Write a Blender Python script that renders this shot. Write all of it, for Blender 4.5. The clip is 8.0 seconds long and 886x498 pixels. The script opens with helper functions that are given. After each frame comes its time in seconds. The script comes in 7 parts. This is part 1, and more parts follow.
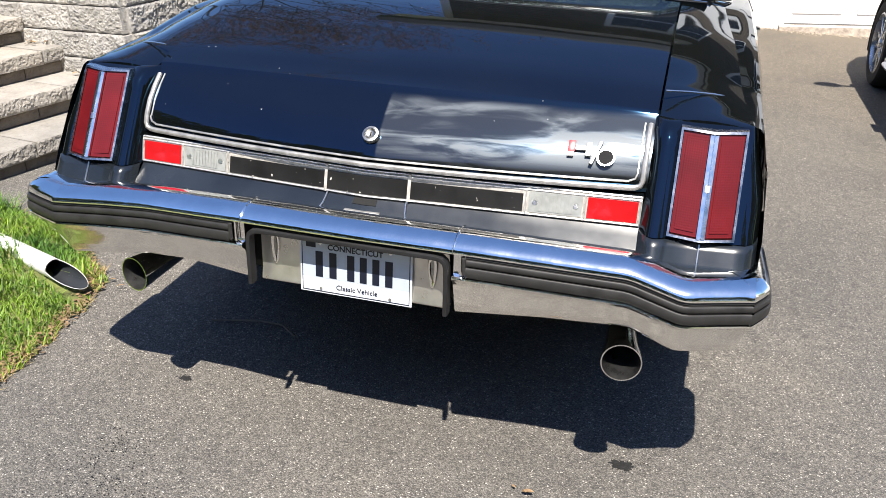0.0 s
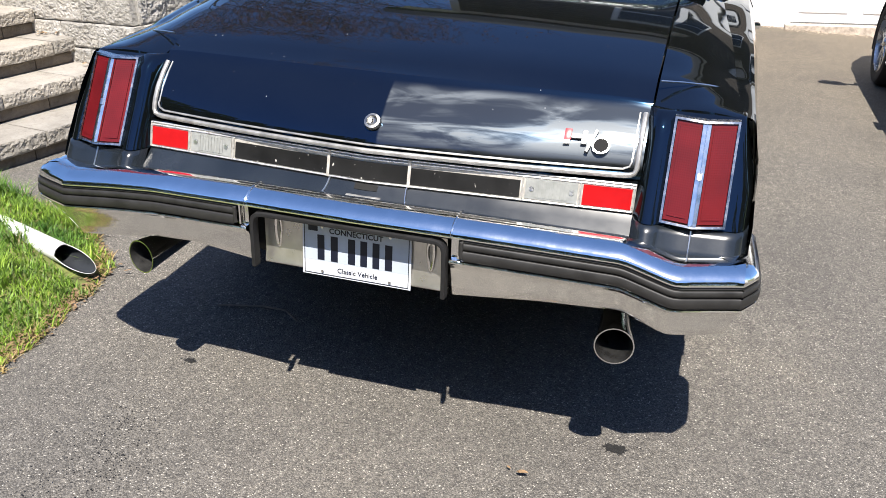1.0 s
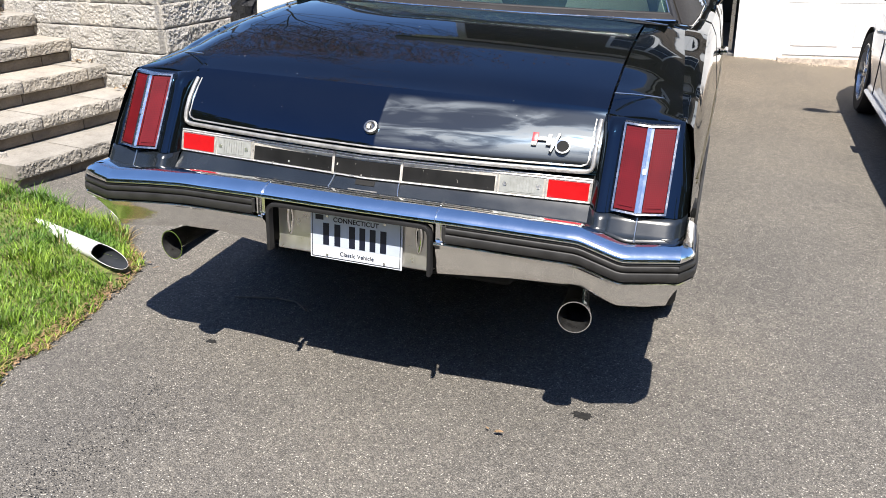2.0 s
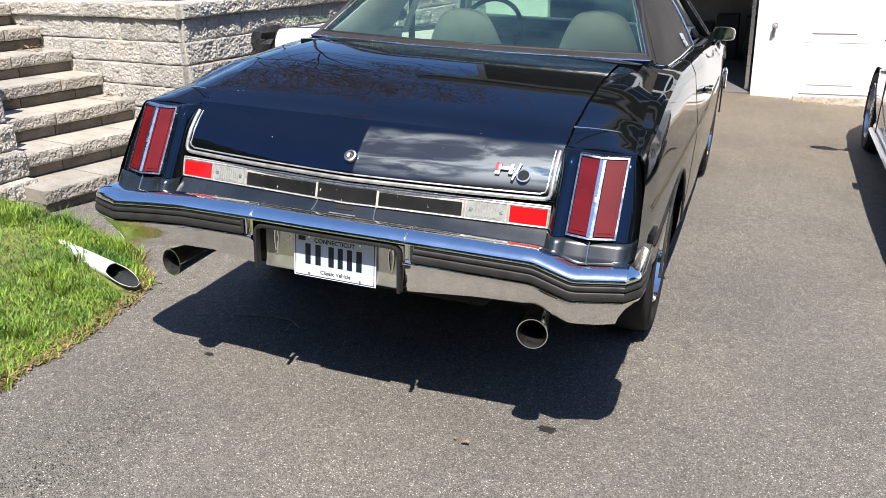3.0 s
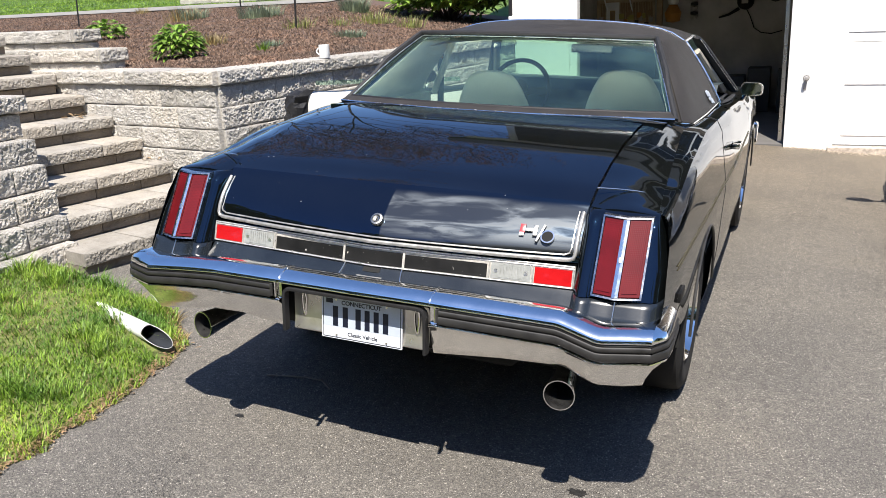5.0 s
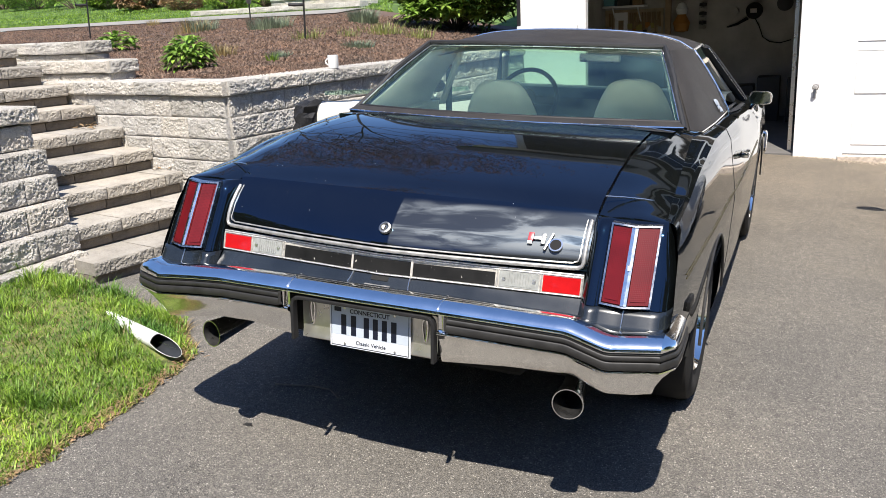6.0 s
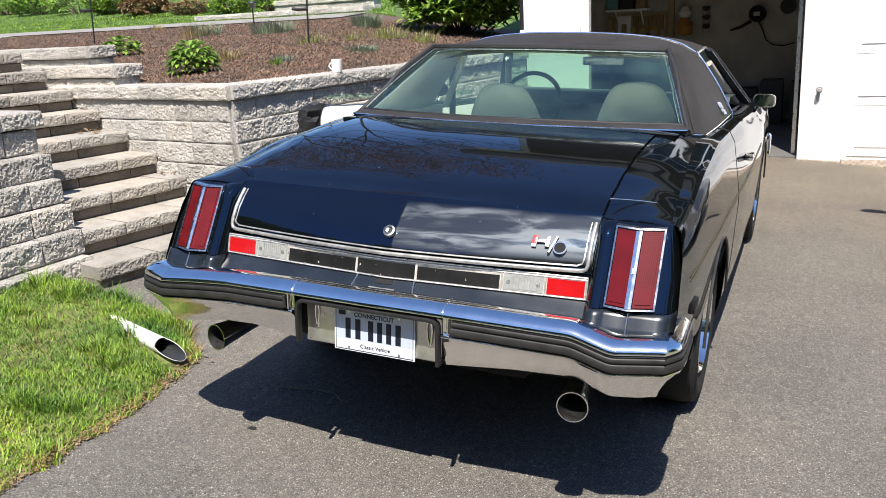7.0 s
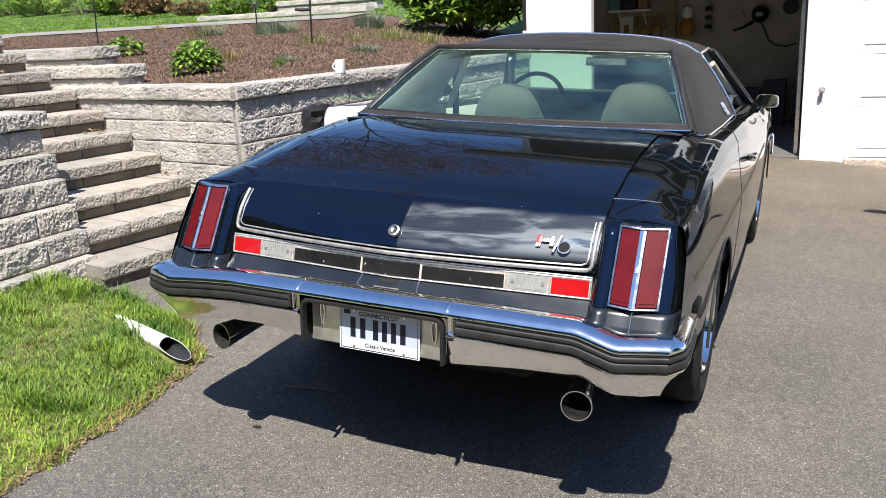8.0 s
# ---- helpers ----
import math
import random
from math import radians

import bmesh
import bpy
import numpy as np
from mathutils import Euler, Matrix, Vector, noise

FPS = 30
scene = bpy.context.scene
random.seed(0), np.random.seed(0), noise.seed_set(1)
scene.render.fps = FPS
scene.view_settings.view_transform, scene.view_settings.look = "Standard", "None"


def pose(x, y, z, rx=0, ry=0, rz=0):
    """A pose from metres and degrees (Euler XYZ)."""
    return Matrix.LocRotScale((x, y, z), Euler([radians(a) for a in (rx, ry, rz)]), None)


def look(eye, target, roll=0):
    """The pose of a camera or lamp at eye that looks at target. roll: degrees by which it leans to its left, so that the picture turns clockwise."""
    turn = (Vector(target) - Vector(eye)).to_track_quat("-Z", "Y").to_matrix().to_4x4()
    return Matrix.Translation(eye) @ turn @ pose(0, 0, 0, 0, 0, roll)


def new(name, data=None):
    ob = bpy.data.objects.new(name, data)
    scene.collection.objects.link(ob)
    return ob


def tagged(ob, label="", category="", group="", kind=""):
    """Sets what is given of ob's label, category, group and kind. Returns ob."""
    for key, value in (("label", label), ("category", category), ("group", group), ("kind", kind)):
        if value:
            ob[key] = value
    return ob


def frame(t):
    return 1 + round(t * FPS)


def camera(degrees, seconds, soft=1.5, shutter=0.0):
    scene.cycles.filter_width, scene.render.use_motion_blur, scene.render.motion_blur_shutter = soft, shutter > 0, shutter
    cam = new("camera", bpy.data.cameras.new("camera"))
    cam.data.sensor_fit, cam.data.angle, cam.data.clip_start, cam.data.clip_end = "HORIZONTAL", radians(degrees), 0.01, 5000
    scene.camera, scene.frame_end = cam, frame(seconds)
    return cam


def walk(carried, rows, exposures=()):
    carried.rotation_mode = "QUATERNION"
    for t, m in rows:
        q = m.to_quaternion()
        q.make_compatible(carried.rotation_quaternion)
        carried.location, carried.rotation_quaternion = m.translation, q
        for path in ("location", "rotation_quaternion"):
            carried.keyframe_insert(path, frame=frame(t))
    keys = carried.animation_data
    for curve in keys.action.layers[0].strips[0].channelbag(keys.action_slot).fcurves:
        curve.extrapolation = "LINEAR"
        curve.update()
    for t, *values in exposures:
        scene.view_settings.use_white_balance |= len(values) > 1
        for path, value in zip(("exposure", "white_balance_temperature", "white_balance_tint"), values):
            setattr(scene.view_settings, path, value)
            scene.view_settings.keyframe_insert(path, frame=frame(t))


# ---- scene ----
cam = camera(55.7, 8.0, soft=0.5)
LEAN = 2.9  # the driveway and the car on it fall to the right by this many degrees
TIP = pose(0, 0, 0, 0, LEAN, 0)
PATH = [
    (0, (0.747, -1.784, 1.56), (0.25, -0.044, 0.708), 1.5),
    (0.5, (0.754, -1.788, 1.562), (0.256, -0.05, 0.708), 1.4),
    (1, (0.785, -1.838, 1.553), (0.274, -0.105, 0.696), 1.9),
    (1.2, (0.821, -1.884, 1.558), (0.287, -0.156, 0.704), 1.8),
    (2.3, (1.072, -2.27, 1.598), (0.506, -0.509, 0.838), 1.7),
    (2.5, (1.146, -2.291, 1.61), (0.551, -0.536, 0.858), 1.9),
    (3, (1.247, -2.317, 1.626), (0.598, -0.564, 0.916), 1.7),
    (3.5, (1.266, -2.305, 1.637), (0.569, -0.556, 0.964), 1.1),
    (4, (1.278, -2.295, 1.651), (0.56, -0.538, 1.023), 0.6),
    (4.5, (1.282, -2.301, 1.659), (0.554, -0.537, 1.061), 0.4),
    (5, (1.284, -2.314, 1.657), (0.537, -0.555, 1.067), 0.2),
    (6.5, (1.287, -2.315, 1.65), (0.513, -0.558, 1.091), -0.1),
    (7, (1.285, -2.317, 1.649), (0.507, -0.56, 1.091), -0.2),
    (7.5, (1.284, -2.322, 1.648), (0.504, -0.567, 1.091), -0.2),
    (8, (1.282, -2.333, 1.65), (0.5, -0.578, 1.093), -0.2),
]
walk(cam, [(t, TIP @ look(eye, target, roll)) for t, eye, target, roll in PATH], [(0, 1.03), (1, 1.0), (2.5, 1.0), (4, 1.0), (5, 0.95), (6.5, 0.9), (8, 0.88)])

# ---- light ----
SUN_AWAY = Vector((-0.19, 0.545, -0.99)).normalized()
world = bpy.data.worlds.new("sky")
scene.world = world
world.use_nodes = True
wn, wl = world.node_tree.nodes, world.node_tree.links
sky = wn.new("ShaderNodeTexSky")
sky.sky_type, sky.sun_disc = "NISHITA", False
sky.sun_elevation, sky.sun_rotation = radians(65), radians(158)
sky.altitude, sky.air_density, sky.dust_density, sky.ozone_density = 900, 1.0, 0.8, 4.5
bg = wn["Background"]
bg.inputs["Strength"].default_value = 0.104
clear = wn.new("ShaderNodeMix")
clear.data_type, clear.blend_type = "RGBA", "MULTIPLY"
clear.inputs[0].default_value, clear.inputs[7].default_value = 1.0, (0.8, 0.9, 1.05, 1)
wl.new(sky.outputs[0], clear.inputs[6])
wl.new(clear.outputs[2], bg.inputs["Color"])
sun_data = bpy.data.lights.new("sun", "SUN")
sun_data.energy, sun_data.angle, sun_data.color = 5.0, radians(0.55), (1.0, 0.93, 0.84)
sun = new("sun", sun_data)
sun.matrix_world = Matrix.Translation((4, -10, 22)) @ SUN_AWAY.to_track_quat("-Z", "Y").to_matrix().to_4x4()


# ---- materials ----
def shader(name, rough=0.5, metal=0.0, coat=0.0):
    m = bpy.data.materials.new(name)
    m.use_nodes = True
    p = m.node_tree.nodes["Principled BSDF"]
    p.inputs["Roughness"].default_value = rough
    p.inputs["Metallic"].default_value = metal
    p.inputs["Coat Weight"].default_value = coat
    p.inputs["Coat Roughness"].default_value = 0.03
    return m, m.node_tree.nodes, m.node_tree.links, p


def noise_node(n, l, scale, detail=4.0, rough=0.6, coords="Object", kind="noise"):
    tc = n.new("ShaderNodeTexCoord")
    if kind == "noise":
        t = n.new("ShaderNodeTexNoise")
        t.inputs["Detail"].default_value = detail
        t.inputs["Roughness"].default_value = rough
    else:
        t = n.new("ShaderNodeTexVoronoi")
    t.inputs["Scale"].default_value = scale
    l.new(tc.outputs[coords], t.inputs["Vector"])
    return t


def ramp(n, l, src, stops):
    r = n.new("ShaderNodeValToRGB")
    e = r.color_ramp.elements
    while len(e) < len(stops):
        e.new(0.5)
    for k, (pos, c) in enumerate(stops):
        e[k].position = pos
        e[k].color = (*c, 1) if len(c) == 3 else c
    l.new(src, r.inputs["Fac"])
    return r


def mix(n, l, a, b, fac, how="MIX"):
    m = n.new("ShaderNodeMix")
    m.data_type, m.blend_type = "RGBA", how
    for sock, v in ((m.inputs[6], a), (m.inputs[7], b), (m.inputs[0], fac)):
        if hasattr(v, "is_output"):
            l.new(v, sock)
        elif isinstance(v, tuple):
            sock.default_value = (*v, 1)
        else:
            sock.default_value = v
    return m.outputs[2]


def bump(n, l, p, src, strength, dist):
    b = n.new("ShaderNodeBump")
    b.inputs["Strength"].default_value = strength
    b.inputs["Distance"].default_value = dist
    l.new(src, b.inputs["Height"])
    l.new(b.outputs[0], p.inputs["Normal"])
    return b


def plain(name, color, rough=0.5, metal=0.0, coat=0.0, var=0.12, scale=9.0, bumpy=0.0, bscale=120.0):
    """A material with a little uneven colour and relief."""
    m, n, l, p = shader(name, rough, metal, coat)
    t = noise_node(n, l, scale)
    dark = tuple(c * (1 - var) for c in color)
    light = tuple(min(1, c * (1 + var)) for c in color)
    r = ramp(n, l, t.outputs["Fac"], [(0.3, dark), (0.7, light)])
    l.new(r.outputs[0], p.inputs["Base Color"])
    t2 = noise_node(n, l, bscale, 3)
    rr = ramp(n, l, t.outputs["Fac"], [(0.25, (max(0, rough - 0.06),) * 3), (0.75, (min(1, rough + 0.08),) * 3)])
    l.new(rr.outputs[0], p.inputs["Roughness"])
    if bumpy:
        bump(n, l, p, t2.outputs["Fac"], bumpy, 0.004)
    return m


def asphalt_material():
    """Worn asphalt: dark binder, stones of many greys, some pale chips, soft stains."""
    m, n, l, p = shader("asphalt", 0.85)
    big = noise_node(n, l, 0.9, 6, 0.62)
    base = ramp(n, l, big.outputs["Fac"], [(0.3, (0.70, 0.68, 0.655)), (0.55, (0.9, 0.865, 0.81)), (0.75, (1.04, 0.985, 0.89))])
    stones = noise_node(n, l, 245, kind="voronoi")
    sep = n.new("ShaderNodeSeparateColor")
    l.new(stones.outputs["Color"], sep.inputs[0])
    grey = ramp(n, l, sep.outputs[0], [(0.0, (0.09, 0.088, 0.086)), (0.45, (0.19, 0.184, 0.174)), (0.8, (0.25, 0.24, 0.225)), (0.955, (0.29, 0.28, 0.262)), (0.978, (0.6, 0.585, 0.55))])
    gap = ramp(n, l, stones.outputs["Distance"], [(0.25, (1, 1, 1)), (0.8, (0.5, 0.5, 0.5))])
    c = mix(n, l, grey.outputs[0], gap.outputs[0], 1.0, "MULTIPLY")
    c = mix(n, l, c, base.outputs[0], 1.0, "MULTIPLY")
    mid = noise_node(n, l, 26, 4, 0.7)
    md = ramp(n, l, mid.outputs["Fac"], [(0.3, (0.8, 0.8, 0.8)), (0.7, (1.15, 1.15, 1.14))])
    c = mix(n, l, c, md.outputs[0], 1.0, "MULTIPLY")
    stain = noise_node(n, l, 3.1, 8, 0.75)
    st = ramp(n, l, stain.outputs["Fac"], [(0.63, (1, 1, 1)), (0.72, (0.55, 0.55, 0.56))])
    c = mix(n, l, c, st.outputs[0], 1.0, "MULTIPLY")
    place = n.new("ShaderNodeTexCoord")
    axes = n.new("ShaderNodeSeparateXYZ")
    l.new(place.outputs["Object"], axes.inputs[0])
    near = n.new("ShaderNodeMapRange")
    near.interpolation_type = "SMOOTHSTEP"
    near.inputs["From Min"].default_value, near.inputs["From Max"].default_value = 2.0, 7.5
    l.new(axes.outputs[1], near.inputs["Value"])
    dusty = ramp(n, l, near.outputs[0], [(0.0, (1, 1, 1)), (1.0, (1.12, 1.0, 0.84))])
    l.new(mix(n, l, c, dusty.outputs[0], 1.0, "MULTIPLY"), p.inputs["Base Color"])
    bump(n, l, p, stones.outputs["Distance"], 0.75, -0.004)
    return m


def stone_material(name, light=(0.46, 0.44, 0.41), dark=(0.24, 0.23, 0.22), rough_bump=1.0):
    """Split concrete stone: pale, with coarse broken relief and pit shade put into colour."""
    m, n, l, p = shader(name, 0.9)
    a = noise_node(n, l, 6, 5, 0.6)
    r = ramp(n, l, a.outputs["Fac"], [(0.3, dark), (0.5, tuple((x * 0.65 + y * 0.35) for x, y in zip(light, dark))), (0.68, light)])
    info = n.new("ShaderNodeObjectInfo")
    tint = ramp(n, l, info.outputs["Random"], [(0.0, (0.82, 0.81, 0.79)), (0.5, (1, 1, 1)), (1.0, (1.12, 1.08, 1.02))])
    c = mix(n, l, r.outputs[0], tint.outputs[0], 1.0, "MULTIPLY")
    b = noise_node(n, l, 55, 8, 0.8)
    # low spots darkened: the pits' own shade is painted in
    g = ramp(n, l, b.outputs["Fac"], [(0.34, (0.52, 0.52, 0.53)), (0.44, (0.93, 0.93, 0.925)), (0.62, (1.15, 1.15, 1.14))])
    l.new(mix(n, l, c, g.outputs[0], 0.45 + 0.4 * rough_bump, "MULTIPLY"), p.inputs["Base Color"])
    bump(n, l, p, b.outputs["Fac"], min(1.0, rough_bump), 0.035 * rough_bump)
    return m


def paint_material(name="black_paint"):
    m, n, l, p = shader(name, 0.04)
    p.inputs["IOR"].default_value = 1.75
    # blue gloss tint: the sky's deep blue reflection put into the paint
    p.inputs["Specular Tint"].default_value = (0.2, 0.52, 0.93, 1)
    a = noise_node(n, l, 3.0, 5)
    col = ramp(n, l, a.outputs["Fac"], [(0.3, (0.0026, 0.0034, 0.0036)), (0.7, (0.004, 0.005, 0.0054))])
    rg = ramp(n, l, a.outputs["Fac"], [(0.3, (0.02,) * 3), (0.75, (0.05,) * 3)])
    l.new(col.outputs[0], p.inputs["Base Color"])
    l.new(rg.outputs[0], p.inputs["Roughness"])
    w = noise_node(n, l, 4.5, 2, 0.4)
    bump(n, l, p, w.outputs["Fac"], 0.03, 0.02)
    return m


def glass_material(name, tint=(0.9, 0.97, 0.94)):
    """Thin sheet glass: clear tinted body, mirror gloss by Fresnel."""
    m = bpy.data.materials.new(name)
    m.use_nodes = True
    n, l = m.node_tree.nodes, m.node_tree.links
    n.remove(n["Principled BSDF"])
    body, gloss, ms = n.new("ShaderNodeBsdfTransparent"), n.new("ShaderNodeBsdfGlossy"), n.new("ShaderNodeMixShader")
    body.inputs["Color"].default_value = (*tint, 1)
    gloss.inputs["Roughness"].default_value = 0.0
    edge = n.new("ShaderNodeLayerWeight")
    edge.inputs["Blend"].default_value = 0.5
    power = n.new("ShaderNodeMath")
    power.operation = "POWER"
    power.inputs[1].default_value = 4.0
    l.new(edge.outputs["Facing"], power.inputs[0])
    fr = n.new("ShaderNodeMapRange")
    fr.inputs["To Min"].default_value, fr.inputs["To Max"].default_value = 0.06, 1.0
    l.new(power.outputs[0], fr.inputs["Value"])
    l.new(fr.outputs[0], ms.inputs[0])
    # thin teal veil: a little dirt, and reflected sky haze put in as colour
    veil, film = n.new("ShaderNodeBsdfDiffuse"), n.new("ShaderNodeMixShader")
    veil.inputs["Color"].default_value = (0.36, 0.6, 0.56, 1)
    cloudy = noise_node(n, l, 3.2, 5, 0.6)
    amount = ramp(n, l, cloudy.outputs["Fac"], [(0.38, (0.004,) * 3), (0.72, (0.036,) * 3)])
    l.new(amount.outputs[0], film.inputs[0])
    l.new(body.outputs[0], film.inputs[1])
    l.new(veil.outputs[0], film.inputs[2])
    l.new(film.outputs[0], ms.inputs[1])
    l.new(gloss.outputs[0], ms.inputs[2])
    l.new(ms.outputs[0], n["Material Output"].inputs["Surface"])
    return m


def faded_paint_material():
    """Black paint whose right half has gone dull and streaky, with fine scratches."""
    m = paint_material("faded_black_paint")
    n, l = m.node_tree.nodes, m.node_tree.links
    p = n["Principled BSDF"]
    tc = n.new("ShaderNodeTexCoord")
    xyz = n.new("ShaderNodeSeparateXYZ")
    l.new(tc.outputs["Object"], xyz.inputs[0])

    def band(src, a, b, flip=False):
        r = n.new("ShaderNodeMapRange")
        r.interpolation_type = "SMOOTHSTEP"
        l.new(src, r.inputs["Value"])
        r.inputs["From Min"].default_value, r.inputs["From Max"].default_value = a, b
        if flip:
            r.inputs["To Min"].default_value, r.inputs["To Max"].default_value = 1.0, 0.0
        return r.outputs[0]

    def times(*vals):
        out = vals[0]
        for v in vals[1:]:
            k = n.new("ShaderNodeMath")
            k.operation = "MULTIPLY"
            l.new(out, k.inputs[0])
            if isinstance(v, float):
                k.inputs[1].default_value = v
            else:
                l.new(v, k.inputs[1])
            out = k.outputs[0]
        return out

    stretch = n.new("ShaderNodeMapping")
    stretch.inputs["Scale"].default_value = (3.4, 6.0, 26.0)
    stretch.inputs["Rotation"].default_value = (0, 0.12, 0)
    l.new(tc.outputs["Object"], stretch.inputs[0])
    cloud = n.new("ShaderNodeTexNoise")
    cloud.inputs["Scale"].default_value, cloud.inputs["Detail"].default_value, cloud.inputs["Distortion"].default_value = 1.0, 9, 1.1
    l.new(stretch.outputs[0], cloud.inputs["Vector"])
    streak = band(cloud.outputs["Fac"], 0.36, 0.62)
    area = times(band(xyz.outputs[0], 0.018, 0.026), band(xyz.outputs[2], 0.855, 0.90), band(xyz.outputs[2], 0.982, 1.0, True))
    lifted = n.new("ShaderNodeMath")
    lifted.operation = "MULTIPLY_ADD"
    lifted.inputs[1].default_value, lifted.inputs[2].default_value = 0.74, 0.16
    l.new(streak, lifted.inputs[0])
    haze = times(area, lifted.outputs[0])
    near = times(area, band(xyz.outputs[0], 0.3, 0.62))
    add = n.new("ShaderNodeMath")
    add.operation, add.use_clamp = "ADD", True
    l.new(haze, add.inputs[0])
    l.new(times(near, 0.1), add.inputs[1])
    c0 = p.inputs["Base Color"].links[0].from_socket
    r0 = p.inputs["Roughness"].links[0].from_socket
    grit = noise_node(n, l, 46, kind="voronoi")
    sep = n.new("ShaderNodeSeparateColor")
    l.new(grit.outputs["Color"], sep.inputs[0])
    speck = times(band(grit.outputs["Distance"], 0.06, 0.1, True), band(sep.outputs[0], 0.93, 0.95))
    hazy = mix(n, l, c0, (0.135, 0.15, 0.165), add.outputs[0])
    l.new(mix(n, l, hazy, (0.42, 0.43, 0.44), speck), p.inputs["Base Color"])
    # same sky blue in the gloss tint, left out where the lid is hazy
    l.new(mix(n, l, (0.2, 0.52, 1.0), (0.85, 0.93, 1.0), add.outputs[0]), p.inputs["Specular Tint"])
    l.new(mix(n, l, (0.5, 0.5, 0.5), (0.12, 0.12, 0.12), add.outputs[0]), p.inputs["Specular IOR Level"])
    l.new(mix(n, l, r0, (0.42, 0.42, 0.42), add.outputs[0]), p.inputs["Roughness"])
    return m


PAINT = paint_material()
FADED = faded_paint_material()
CHROME = plain("chrome", (0.86, 0.84, 0.8), 0.05, 1.0, var=0.04, scale=14)
DULL_CHROME = plain("dull_chrome", (0.72, 0.72, 0.71), 0.28, 1.0, var=0.06, scale=12)
RUBBER = plain("rubber", (0.012, 0.012, 0.013), 0.6, var=0.3, scale=30, bumpy=0.1)
STRIP = plain("rub_strip", (0.024, 0.0235, 0.023), 0.45, var=0.3, scale=20)
VINYL = plain("vinyl_roof", (0.031, 0.0285, 0.0265), 0.55, var=0.25, scale=6, bumpy=0.25, bscale=420)
VINYL.node_tree.nodes["Principled BSDF"].inputs["Specular IOR Level"].default_value = 0.25
BUMPER_CHROME = plain("bumper_chrome", (0.93, 0.92, 0.895), 0.07, 1.0, var=0.05, scale=14, bumpy=0.09, bscale=60)
GLASS = glass_material("car_glass", (0.80, 0.93, 0.85))
TYRE = plain("tyre", (0.009, 0.009, 0.0095), 0.8, var=0.3, scale=25, bumpy=0.2)
FILLER = plain("bumper_filler", (0.012, 0.0155, 0.02), 0.22, var=0.3, scale=5)
FILLER.node_tree.nodes["Principled BSDF"].inputs["IOR"].default_value = 1.6
RECESS = plain("satin_silver", (0.62, 0.60, 0.56), 0.3, 0.85, var=0.12, scale=18)
LOCK_METAL = plain("lock_metal", (0.32, 0.32, 0.31), 0.35, 1.0, var=0.3, scale=90)
LAMP_CHROME = plain("pitted_chrome", (0.9, 0.9, 0.89), 0.2, 1.0, var=0.03, scale=40)
LAMP_FRAME = plain("worn_lamp_frame", (0.5, 0.5, 0.5), 0.25, 1.0, var=0.25, scale=50)
DARK = plain("dark_cavity", (0.008, 0.008, 0.008), 0.9)
def lens_material():
    m, n, l, p = shader("red_lens", 0.3, 0.0, 0.08)
    p.inputs["Specular IOR Level"].default_value = 0.3
    tc = n.new("ShaderNodeTexCoord")
    hs = []
    for axis, sc in (("Z", 60.0), ("X", 60.0)):
        w = n.new("ShaderNodeTexWave")
        w.bands_direction = axis
        w.inputs["Scale"].default_value = sc
        w.inputs["Distortion"].default_value = 0.0
        l.new(tc.outputs["Object"], w.inputs["Vector"])
        hs.append(w.outputs["Fac"])
    k = n.new("ShaderNodeMath")
    l.new(hs[0], k.inputs[0])
    l.new(hs[1], k.inputs[1])
    a = noise_node(n, l, 9, 4)
    col = ramp(n, l, a.outputs["Fac"], [(0.3, (0.075, 0.004, 0.005)), (0.7, (0.125, 0.006, 0.008))])
    shade = ramp(n, l, k.outputs[0], [(0.0, (0.7, 0.7, 0.7)), (0.8, (1.05, 1.05, 1.05))])
    l.new(mix(n, l, col.outputs[0], shade.outputs[0], 1.0, "MULTIPLY"), p.inputs["Base Color"])
    bump(n, l, p, k.outputs[0], 0.04, 0.002)
    return m


RED = lens_material()
BRIGHT_RED = plain("red_reflector", (0.40, 0.008, 0.010), 0.14, 0, 0.6, var=0.08, scale=30)
CLEAR = plain("clear_lens", (0.27, 0.28, 0.27), 0.12, 0, 0.6, var=0.15, scale=60)
def chipped_material():
    """Flat black paint with small pale chips."""
    m = plain("black_panel", (0.007, 0.007, 0.007), 0.5, var=0.4, scale=12)
    n, l = m.node_tree.nodes, m.node_tree.links
    p = n["Principled BSDF"]
    p.inputs["Specular IOR Level"].default_value = 0.3
    c0 = p.inputs["Base Color"].links[0].from_socket
    a = noise_node(n, l, 75, 3, 0.55)
    r = ramp(n, l, a.outputs["Fac"], [(0.70, (0, 0, 0)), (0.73, (1, 1, 1))])
    l.new(mix(n, l, c0, (0.42, 0.41, 0.38), r.outputs[0]), p.inputs["Base Color"])
    return m


BLACK_PANEL = chipped_material()
WHITE_VINYL = plain("white_vinyl", (0.72, 0.71, 0.66), 0.45, var=0.06, bumpy=0.1)
DARK_VINYL = plain("dark_vinyl", (0.012, 0.013, 0.018), 0.4, var=0.2, bumpy=0.1)
WHITE_PAINT = plain("white_paint", (0.8, 0.8, 0.79), 0.45, var=0.04, scale=3, bumpy=0.05)
PLATE_WHITE = plain("plate_white", (0.72, 0.75, 0.8), 0.35, var=0.04)
NAVY = plain("navy_ink", (0.005, 0.008, 0.022), 0.5)
ASPHALT = asphalt_material()
STONE = stone_material("split_stone", (0.745, 0.715, 0.665), (0.51, 0.488, 0.452))
# risers darker than treads: staining, plus the overhang's shade put into the colour
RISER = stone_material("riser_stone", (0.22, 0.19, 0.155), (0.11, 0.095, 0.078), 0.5)
